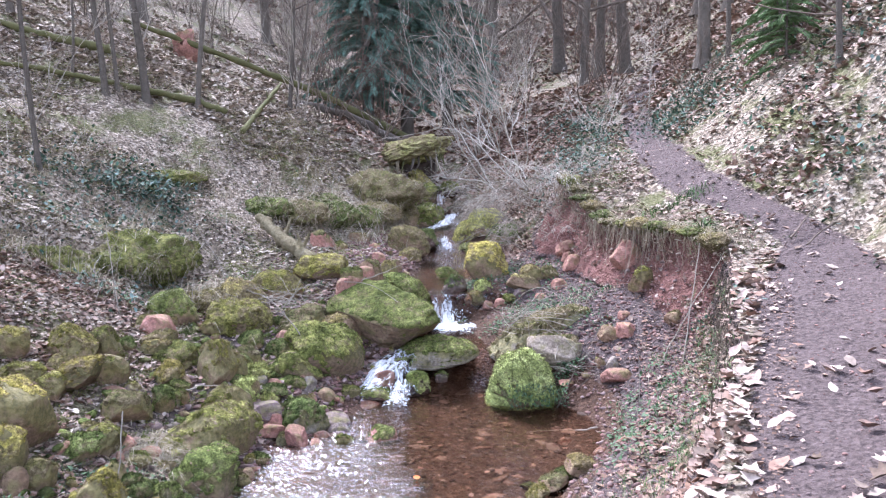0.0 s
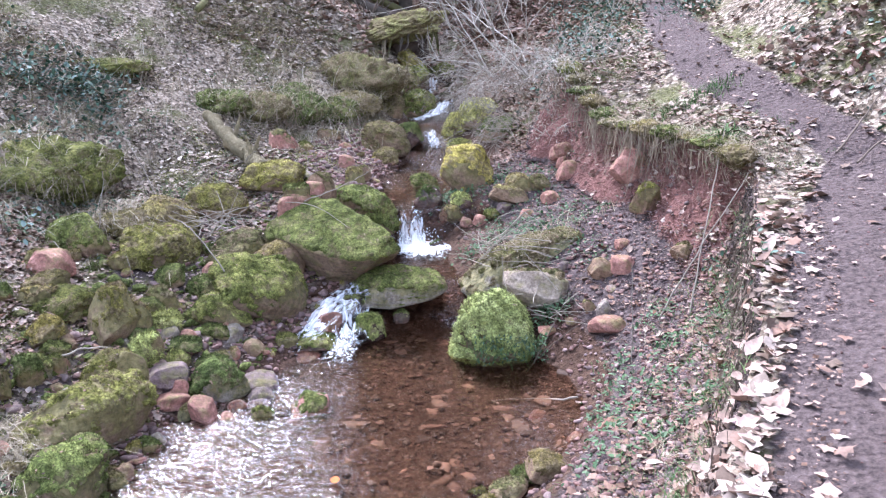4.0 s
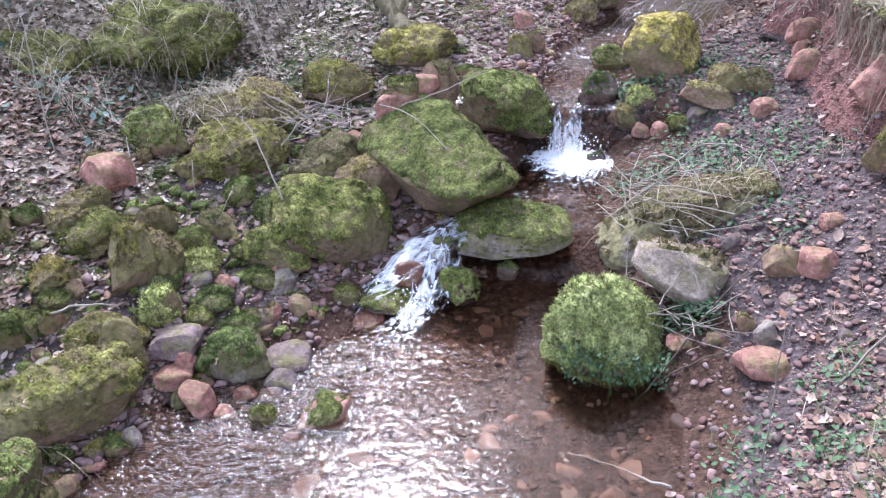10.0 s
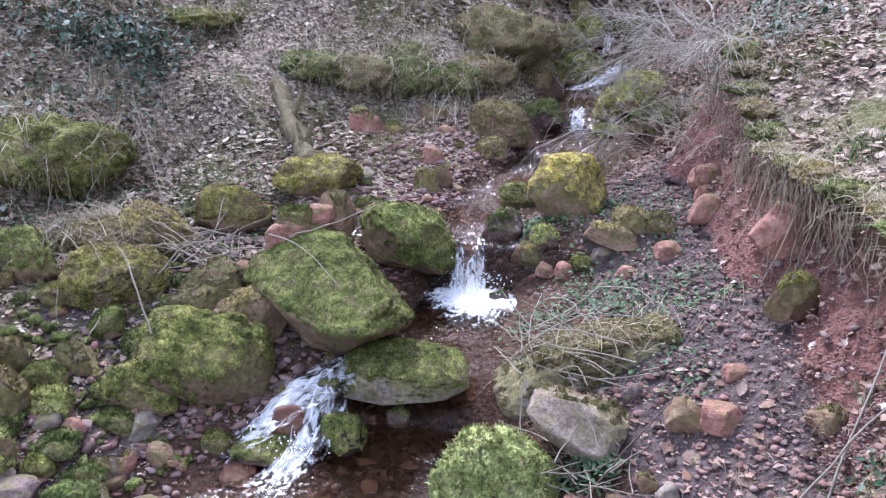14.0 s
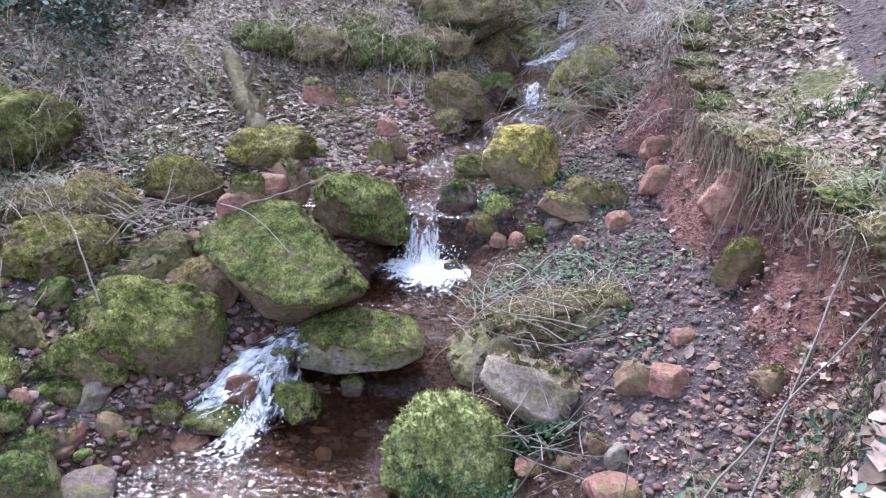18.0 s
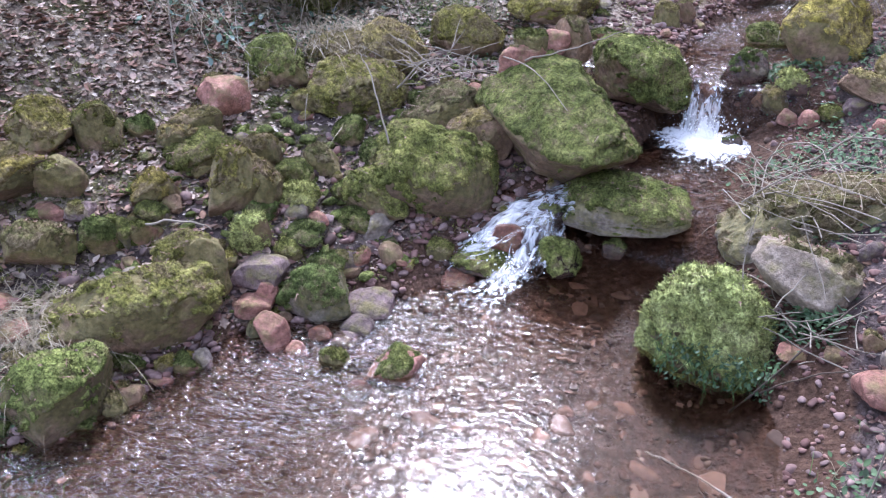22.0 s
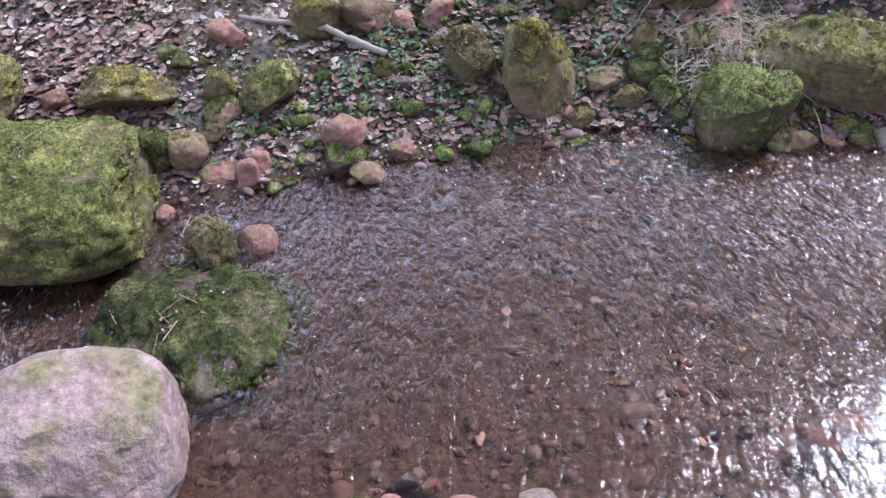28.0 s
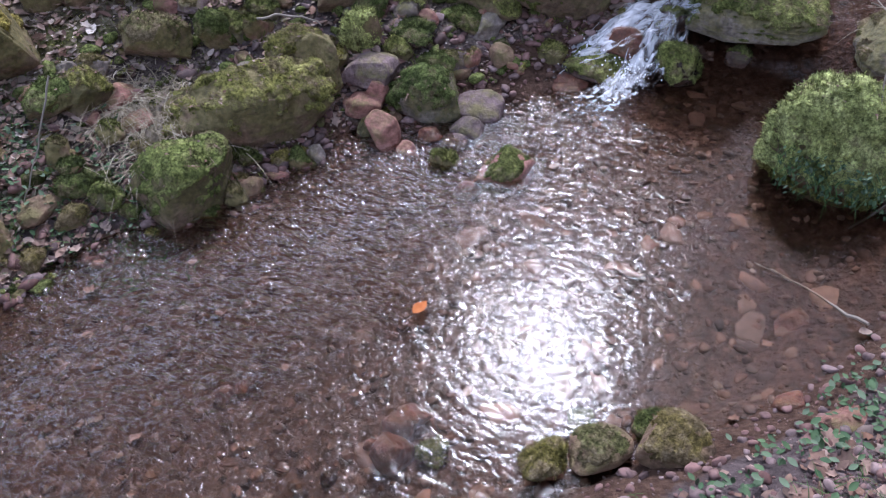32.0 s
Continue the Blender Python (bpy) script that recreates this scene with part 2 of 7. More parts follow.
def calc(nodes, links, op, a, b=0.0, c=0.0):
    m = nodes.new("ShaderNodeMath")
    m.operation = op
    for value, socket in zip((a, b, c), m.inputs):
        if hasattr(value, "is_linked"):
            links.new(value, socket)
        else:
            socket.default_value = value
    return m.outputs[0]


def bump(nodes, links, bsdf, fac, strength, distance):
    b = nodes.new("ShaderNodeBump")
    b.inputs["Strength"].default_value, b.inputs["Distance"].default_value = strength, distance
    links.new(fac, b.inputs["Height"])
    links.new(b.outputs[0], bsdf.inputs["Normal"])


def plain(name, a, b, scale=8, rough=.85, relief_m=.004, strength=.6, spec=.3):
    """A mottled matt surface between two colours, varied from object to object and island to island."""
    m, n, l, p = nodes_of(name)
    f = noise_node(n, l, scale)
    g = n.new("ShaderNodeNewGeometry")
    o = n.new("ShaderNodeObjectInfo")
    mixf = calc(n, l, "ADD", calc(n, l, "MULTIPLY", f, .7), calc(n, l, "MULTIPLY", g.outputs["Random Per Island"], .35))
    col = ramp(n, l, mixf, (.3, a), (.75, b))
    tint = ramp(n, l, o.outputs["Random"], (0, grey(.8)), (1, grey(1.1)))
    l.new(mix(n, l, 1.0, col, tint, "MULTIPLY"), p.inputs["Base Color"])
    p.inputs["Roughness"].default_value = rough
    p.inputs["Specular IOR Level"].default_value = spec
    bump(n, l, p, noise_node(n, l, scale * 6, 4), strength, relief_m)
    return m


def island(name, *colours, rough=.8, scale=30, through=0.0, spec=.2):
    """Many small loose pieces in one mesh: each takes its own colour."""
    m, n, l, p = nodes_of(name)
    g = n.new("ShaderNodeNewGeometry")
    stops = [((i + .5) / len(colours), c) for i, c in enumerate(colours)]
    col = ramp(n, l, g.outputs["Random Per Island"], *stops)
    f = ramp(n, l, noise_node(n, l, scale, 3), (.3, grey(.68)), (.7, grey(1.15)))
    l.new(mix(n, l, 1.0, col, f, "MULTIPLY"), p.inputs["Base Color"])
    p.inputs["Roughness"].default_value = rough
    p.inputs["Specular IOR Level"].default_value = spec
    if through:
        p.inputs["Subsurface Weight"].default_value = 0
    return m


def rock_material(name, dark, mid, light, wet=0.0, film_at=.56):
    m, n, l, p = nodes_of(name)
    big = noise_node(n, l, 3.2, 8, .62, warp=.6)
    fine = noise_node(n, l, 38, 6, .7)
    col = ramp(n, l, big, (.28, dark), (.5, mid), (.74, light))
    col = mix(n, l, 1.0, col, ramp(n, l, fine, (.32, grey(.5)), (.68, grey(1.28))), "MULTIPLY")
    # lichen and green film in patches, thicker on faces that look up
    g = n.new("ShaderNodeNewGeometry")
    sep = n.new("ShaderNodeSeparateXYZ")
    l.new(g.outputs["Normal"], sep.inputs[0])
    patch = calc(n, l, "ADD", calc(n, l, "MULTIPLY", sep.outputs["Z"], .16), noise_node(n, l, 6.5, 7, .65))
    film = ramp(n, l, patch, (film_at, grey(0)), (film_at + .18, grey(.8 - .5 * wet)))
    col = mix(n, l, film, col, ramp(n, l, noise_node(n, l, 30, 5), (.3, (.05, .054, .016)), (.5, (.13, .125, .042)), (.7, (.23, .205, .085))))
    o = n.new("ShaderNodeObjectInfo")
    col = mix(n, l, 1.0, col, ramp(n, l, o.outputs["Random"], (0, (.78, .76, .74)), (1, (1.18, 1.12, 1.1))), "MULTIPLY")
    l.new(col, p.inputs["Base Color"])
    p.inputs["Roughness"].default_value = .82 - .55 * wet
    p.inputs["Specular IOR Level"].default_value = .3 + .3 * wet
    bump(n, l, p, calc(n, l, "ADD", calc(n, l, "MULTIPLY", fine, .4), noise_node(n, l, 11, 7, .65)), .9, .035)
    return m


def moss_material(name, dark, mid, light, litter=.45):
    m, n, l, p = nodes_of(name)
    col = ramp(n, l, noise_node(n, l, 6, 7, .7), (.3, dark), (.5, mid), (.7, light))
    col = mix(n, l, 1.0, col, ramp(n, l, noise_node(n, l, 75, 5, .8), (.34, grey(.3)), (.5, grey(.95)), (.66, grey(1.6))), "MULTIPLY")
    col = mix(n, l, 1.0, col, ramp(n, l, noise_node(n, l, 21, 5, .75), (.36, grey(.45)), (.62, grey(1.35))), "MULTIPLY")
    g = n.new("ShaderNodeNewGeometry")
    col = mix(n, l, 1.0, col, ramp(n, l, g.outputs["Random Per Island"], (0, grey(.65)), (.7, grey(1.15)), (1, grey(1.6))), "MULTIPLY")
    o = n.new("ShaderNodeObjectInfo")
    col = mix(n, l, 1.0, col, ramp(n, l, o.outputs["Random"], (0, (.82, .9, .9)), (1, (1.25, 1.1, 1))), "MULTIPLY")
    # brown litter and dead stems caught in the moss, in patches
    crumbs = ramp(n, l, noise_node(n, l, 46, 5, .8), (.3, (.05, .036, .022)), (.5, (.16, .12, .07)), (.68, (.36, .29, .2)))
    where = calc(n, l, "ADD", calc(n, l, "MULTIPLY", noise_node(n, l, 4.5, 8, .75), .62), calc(n, l, "MULTIPLY", noise_node(n, l, 17, 6, .75), .38))
    col = mix(n, l, ramp(n, l, where, (.585 - .14 * litter, grey(0)), (.68 - .14 * litter, grey(.85))), col, crumbs)
    l.new(col, p.inputs["Base Color"])
    p.inputs["Roughness"].default_value = .95
    p.inputs["Specular IOR Level"].default_value = .12
    bump(n, l, p, calc(n, l, "ADD", noise_node(n, l, 110, 4, .75), noise_node(n, l, 30, 4, .7)), 1.0, .018)
    return m


ROCK = {
    "red": rock_material("red_sandstone", (0.144, 0.065, 0.050), (0.346, 0.180, 0.144), (0.518, 0.317, 0.266)),
    "brown": rock_material("brown_sandstone", (0.108, 0.072, 0.046), (0.245, 0.166, 0.108), (0.403, 0.288, 0.202)),
    "grey": rock_material("grey_sandstone", (0.115, 0.101, 0.089), (0.274, 0.238, 0.209), (0.446, 0.403, 0.360)),
    "pale": rock_material("pale_pink_sandstone", (.15, .105, .095), (.27, .205, .185), (.37, .3, .275)),
    "tan": rock_material("tan_grey_sandstone", (.17, .135, .105), (.33, .275, .22), (.46, .40, .33)),
    "mauve": rock_material("mauve_sandstone", (.10, .07, .072), (.2, .15, .15), (.3, .24, .24)),
    "wet": rock_material("wet_dark_stone", (.02, .014, .012), (.06, .035, .026), (.13, .075, .055), 1.0),
    "wetred": rock_material("wet_red_stone", (.06, .02, .012), (.16, .06, .035), (.28, .13, .08), .9),
}
for tone, (a, b, c) in {"red": ((0.144, 0.065, 0.050), (0.317, 0.173, 0.137), (0.490, 0.302, 0.252)), "brown": ((0.086, 0.060, 0.041), (0.216, 0.151, 0.101), (0.374, 0.274, 0.194)), "grey": ((0.101, 0.089, 0.079), (0.245, 0.216, 0.187), (0.418, 0.374, 0.331))}.items():
    ROCK[tone + "_mossy"] = rock_material(f"moss_filmed_{tone}_sandstone", a, b, c, 0.0, .37)
MOSS = {
    "green": moss_material("green_moss", (0.047, 0.061, 0.019), (0.127, 0.151, 0.045), (0.271, 0.289, 0.104), .5),
    "yellow": moss_material("yellow_green_moss", (0.094, 0.092, 0.024), (0.242, 0.227, 0.064), (0.437, 0.399, 0.147), .8),
    "bright": moss_material("bright_green_moss", (.16, .18, .055), (.4, .42, .15), (.54, .545, .235), .3),
    "dark": moss_material("dark_wet_moss", (.018, .022, .008), (.05, .056, .017), (.12, .125, .042)),
    "olive": moss_material("dry_olive_moss", (0.073, 0.068, 0.026), (0.195, 0.179, 0.068), (0.384, 0.345, 0.165), 1.0),
}
BARK = plain("grey_brown_bark", (.045, .036, .028), (.13, .11, .09), 12, .9, .012, .9)
BARK_MOSS = plain("mossy_bark", (.05, .055, .016), (.13, .12, .05), 9, .95, .012, .9)
TWIG = plain("pale_grey_twigs", (.17, .145, .115), (.33, .29, .24), 5, .85)
TWIG_PALE = plain("pale_shrub_twigs", (.3, .265, .22), (.5, .46, .4), 5, .85)
OLD_WOOD = plain("weathered_log_wood", (.11, .095, .045), (.36, .3, .185), 26, .92, .03, 1.0)
TWIG_DARK = plain("dark_brown_twigs", (.06, .045, .035), (.15, .115, .09), 5, .85)
ROOT = plain("dry_hanging_roots", (.13, .105, .075), (.34, .28, .2), 9, .9)
STRAW = island("dead_grass", (.19, .155, .1), (.34, .29, .2), (.26, .215, .145), (.44, .39, .29), scale=6)
GRASS = island("fresh_grass", (.035, .085, .02), (.07, .14, .035), (.05, .11, .04), (.11, .17, .06), scale=6)
HERB = island("green_herbs", (.04, .085, .035), (.075, .13, .055), (.06, .11, .045), (.12, .17, .1), scale=12, spec=.4)
IVY = island("dark_ivy_leaves", (.03, .065, .04), (.06, .11, .07), (.09, .14, .1), (.13, .18, .16), scale=12, rough=.7, spec=.15)
LEAF_BROWN = island("damp_brown_leaves", (.12, .07, .05), (.25, .155, .115), (.34, .235, .185), (.17, .09, .058), (.42, .32, .262), (.075, .048, .037), (.28, .185, .142), scale=45)
LEAF = island("fallen_leaves", (.14, .086, .066), (.325, .232, .192), (.43, .34, .288), (.23, .136, .1), (.51, .425, .365), (.11, .075, .055), (.37, .27, .224), scale=45)
LEAF_GREY = island("weathered_leaves", (.172, .134, .103), (.37, .302, .24), (.53, .462, .388), (.285, .21, .16), (.67, .594, .507), (.135, .104, .08), (.42, .34, .27), scale=45)
PEBBLE = island("red_gravel", (.115, .062, .054), (.2, .118, .104), (.16, .12, .114), (.25, .142, .122), (.08, .054, .05), (.27, .195, .182), scale=40, rough=.8)
POOL_STONE = island("pool_stone", (.12, .072, .05), (.2, .12, .085), (.15, .105, .08), (.24, .145, .105), (.075, .05, .038), scale=18, rough=.75, spec=.12)
PEBBLE_WET = island("wet_bed_gravel", (.06, .036, .026), (.12, .07, .05), (.09, .063, .05), (.15, .088, .064), (.045, .029, .022), (.17, .125, .1), (.13, .076, .05), scale=40, rough=.75, spec=.12)
CRUMB = island("earth_crumbs", (.09, .064, .064), (.155, .112, .112), (.12, .088, .088), (.2, .15, .148), scale=60, rough=.95)
HUMUS = island("dark_humus", (.022, .017, .015), (.045, .034, .029), (.03, .023, .02), (.07, .052, .044), scale=60, rough=.95)
CLOD = island("red_earth_clods", (.16, .082, .072), (.24, .13, .115), (.2, .104, .09), (.29, .165, .148), scale=50, rough=.95)
NEEDLE = island("spruce_needles", (.075, .145, .11), (.12, .2, .155), (.1, .175, .14), (.16, .24, .19), scale=5)
NEEDLE_YOUNG = island("young_fir_needles", (.1, .17, .07), (.16, .24, .1), (.13, .2, .085), (.2, .28, .13), scale=5)
# ---- mesh tools ----
def mesh_of(name, verts, faces, *materials, smooth=False):
    me = bpy.data.meshes.new(name)
    me.from_pydata([tuple(v) for v in verts], [], faces)
    for m in materials:
        me.materials.append(m)
    if smooth:
        me.shade_smooth()
    return me


def arrays_mesh(name, verts, faces, *materials, smooth=False):
    """A large mesh from arrays: verts n x 3, faces m x k."""
    me = bpy.data.meshes.new(name)
    verts, faces = np.asarray(verts, np.float32), np.asarray(faces, np.int32)
    k = faces.shape[1]
    me.vertices.add(len(verts))
    me.vertices.foreach_set("co", verts.ravel())
    me.loops.add(faces.size)
    me.loops.foreach_set("vertex_index", faces.ravel())
    me.polygons.add(len(faces))
    me.polygons.foreach_set("loop_start", np.arange(len(faces), dtype=np.int32) * k)
    me.polygons.foreach_set("loop_total", np.full(len(faces), k, np.int32))
    for m in materials:
        me.materials.append(m)
    me.update(calc_edges=True)
    if smooth:
        me.shade_smooth()
    return me


def part_of(name, me, parent, label=""):
    ob = new(name, me)
    ob.parent = parent
    return tagged(ob, label) if label else ob


_ico = {}


def ball(level):
    if level not in _ico:
        bm = bmesh.new()
        bmesh.ops.create_icosphere(bm, subdivisions=level, radius=1)
        bm.verts.ensure_lookup_table()
        _ico[level] = (np.array([v.co[:] for v in bm.verts]), np.array([[v.index for v in f.verts] for f in bm.faces]))
        bm.free()
    return _ico[level]


def lumps(points, scale, seed):
    """Smooth noise in space, -1 to 1, for an n x 3 array."""
    p = points * scale + seed * 13.7
    return (value_noise(p[:, 0] + p[:, 2] * .71, p[:, 1] - p[:, 2] * .53) + value_noise(p[:, 1] + 31 + p[:, 0] * .37, p[:, 2] + 7 - p[:, 0] * .61)) - 1


def tube(points, radii, sides=6, start=0):
    """Verts and quads of a tapered tube along points."""
    pts = [Vector(p) for p in points]
    verts, faces = [], []
    side = None
    for i, p in enumerate(pts):
        ahead = (pts[min(i + 1, len(pts) - 1)] - pts[max(i - 1, 0)]).normalized()
        if side is None:
            side = ahead.orthogonal().normalized()
        side = (side - ahead * side.dot(ahead)).normalized()
        other = ahead.cross(side)
        for s in range(sides):
            a = 2 * math.pi * s / sides
            verts.append(p + (side * math.cos(a) + other * math.sin(a)) * radii[i])
    for i in range(len(pts) - 1):
        for s in range(sides):
            a, b = start + i * sides + s, start + i * sides + (s + 1) % sides
            faces.append((a, b, b + sides, a + sides))
    return verts, faces


def tubes_mesh(name, runs, material, sides=5):
    verts, faces = [], []
    for points, radii in runs:
        v, f = tube(points, radii, sides, len(verts))
        verts += v
        faces += f
    return mesh_of(name, verts, faces, material, smooth=True)


def bent_line(start, way, length, steps, wander, rng, droop=0.0):
    p, d = Vector(start), Vector(way).normalized()
    out = [p.copy()]
    for _ in range(steps):
        d = (d + Vector((rng.uniform(-1, 1), rng.uniform(-1, 1), rng.uniform(-1, 1))) * wander + Vector((0, 0, -droop))).normalized()
        p = p + d * (length / steps)
        out.append(p.copy())
    return out


def scatter(pieces, at, size, spin, tilt, seed):
    """Copies of one small template (verts, faces) laid at n x 3 places; returns arrays for one mesh."""
    tv, tf = pieces
    n, k = len(at), len(tv)
    rng = np.random.RandomState(seed)
    a = spin
    ca, sa = np.cos(a)[:, None], np.sin(a)[:, None]
    x, y, z = tv[None, :, 0] * size[:, None], tv[None, :, 1] * size[:, None], tv[None, :, 2] * size[:, None]
    # lean about a random level axis
    ct, s_t = np.cos(tilt)[:, None], np.sin(tilt)[:, None]
    y, z = y * ct - z * s_t, y * s_t + z * ct
    x, y = x * ca - y * sa, x * sa + y * ca
    verts = np.stack([x, y, z], -1) + at[:, None, :]
    faces = tf[None] + (np.arange(n) * k)[:, None, None]
    return verts.reshape(-1, 3), faces.reshape(-1, tf.shape[1])
# ---- the ground ----
def ground_material():
    m, n, l, p = nodes_of("forest_ground")
    litter_cells = n.new("ShaderNodeTexVoronoi")
    litter_cells.inputs["Scale"].default_value = 34
    c = n.new("ShaderNodeTexCoord")
    l.new(c.outputs["Object"], litter_cells.inputs["Vector"])
    sep = n.new("ShaderNodeSeparateColor")
    l.new(litter_cells.outputs["Color"], sep.inputs[0])
    litter = ramp(n, l, sep.outputs[0], (.05, (.07, .053, .04)), (.4, (.185, .143, .106)), (.7, (.31, .25, .195)), (.95, (.46, .39, .32)))
    litter = mix(n, l, 1.0, litter, ramp(n, l, noise_node(n, l, 25, 5), (.3, grey(.45)), (.65, grey(1.15))), "MULTIPLY")
    green = ramp(n, l, noise_node(n, l, 34, 6), (.3, (.04, .044, .014)), (.7, (.14, .145, .05)))
    litter = mix(n, l, ramp(n, l, noise_node(n, l, 1.6, 8, .7), (.49, grey(0)), (.6, grey(.8))), litter, green)
    earth = ramp(n, l, noise_node(n, l, 9, 8, .7), (.3, (.10, .045, .036)), (.55, (.2, .1, .085)), (.75, (.29, .165, .14)))
    gravel = ramp(n, l, noise_node(n, l, 22, 7, .7), (.3, (.03, .016, .01)), (.55, (.085, .049, .033)), (.75, (.15, .092, .066)))
    path = ramp(n, l, noise_node(n, l, 30, 8, .75), (.32, (.03, .022, .021)), (.5, (.095, .07, .067)), (.62, (.125, .096, .092)), (.76, (.2, .16, .152)))
    soil = ramp(n, l, noise_node(n, l, 15, 8, .7), (.3, (.035, .027, .026)), (.55, (.105, .08, .077)), (.75, (.2, .156, .15)))
    edge = noise_node(n, l, 5, 7, .7)
    col = litter
    for name, colour in (("soil", soil), ("earth", earth), ("gravel", gravel), ("path", path)):
        at = n.new("ShaderNodeAttribute")
        at.attribute_name = name
        f = calc(n, l, "ADD", at.outputs["Fac"], calc(n, l, "MULTIPLY", calc(n, l, "SUBTRACT", edge, .5), 1.1))
        col = mix(n, l, ramp(n, l, f, (.42, grey(0)), (.58, grey(1))), col, colour)
    l.new(col, p.inputs["Base Color"])
    p.inputs["Roughness"].default_value = .92
    p.inputs["Specular IOR Level"].default_value = .2
    h = calc(n, l, "ADD", noise_node(n, l, 28, 7, .7), calc(n, l, "MULTIPLY", litter_cells.outputs["Distance"], .6))
    bump(n, l, p, h, .9, .03)
    return m


COLUMNS = np.concatenate([np.linspace(k, k + 1, c, endpoint=False) for k, c in enumerate((10, 34, 34, 56, 8, 44, 8, 40, 22, 16, 26, 44, 12))] + [[13.0]])
ROWS = np.unique(np.concatenate([np.linspace(-28, -3, 26), np.arange(-3, 9.6, .045), np.linspace(9.6, 20, 110), np.linspace(20, 108, 60)]))
sx, sz = section_at(ROWS)
gx = np.stack([np.interp(COLUMNS, np.arange(14), r) for r in sx])
gz = np.stack([np.interp(COLUMNS, np.arange(14), r) for r in sz])
gy = np.repeat(ROWS[:, None], len(COLUMNS), 1)
gu = np.repeat(COLUMNS[None], len(ROWS), 0)
gz = gz + relief(gx, gy, gu)
# the undercut face of the broken bank is gullied
def gully(y, z, u):
    rough = ((u > 8) & (u < 9.9)) * np.clip((y - 4.2) / .8, 0, 1) * (y < 9) * rough_noise(y * 3.1, z * 1.2, 4) * .2
    under = np.sin(np.pi * np.clip((u - 8.85) / 1.1, 0, 1)) * np.clip((y - 4.9) / .4, 0, 1) * np.clip((8.9 - y) / .4, 0, 1)
    return rough + under * .2 * np.clip(.75 + 1.3 * rough_noise(y * 1.6, y * 0 + 2, 2), .2, 1.3)


gx = gx + gully(gy, gz, gu)
nc = len(COLUMNS)
i, j = np.meshgrid(np.arange(len(ROWS) - 1), np.arange(nc - 1), indexing="ij")
quads = np.stack([i * nc + j, i * nc + j + 1, (i + 1) * nc + j + 1, (i + 1) * nc + j], -1).reshape(-1, 4)
ground_mesh = arrays_mesh("ground", np.stack([gx, gy, gz], -1).reshape(-1, 3), quads, ground_material(), smooth=True)


def band(u, a, b, soft=.25):
    return np.clip((u - a) / soft + .5, 0, 1) * np.clip((b - u) / soft + .5, 0, 1)


up = np.clip((gy - 3.2) / .8, 0, 1)
for name, values in (
    ("gravel", band(gu, 3.92, 7.3, .35) * np.clip((13 - gy) / 2, 0, 1)),
    ("earth", band(gu, 8.15, 9.85, .5) * np.clip((gy - 4.4) / .8, 0, 1) * np.clip((9.2 - gy) / .6, 0, 1)),
    ("soil", np.maximum(band(gu, 7.2, 9.9, .4) * np.clip((9.6 - gy) / .6, 0, 1), band(gu, 3.0, 4.2, .5) * .55 * np.clip((9 - gy) / 2, 0, 1))),
    ("path", band(gu, np.interp(gy, (3.8, 5.2, 7.5, 10), (10.1, 10.45, 10.56, 10.62)), 10.95, .2) * np.clip((26 - gy) / 8, 0, 1)),
):
    ground_mesh.attributes.new(name, "FLOAT", "POINT").data.foreach_set("value", values.astype(np.float32).ravel())
ground = tagged(new("ground", ground_mesh), "leaf-strewn forest floor with a red earth bank and a trodden path", "ground", kind="structure")


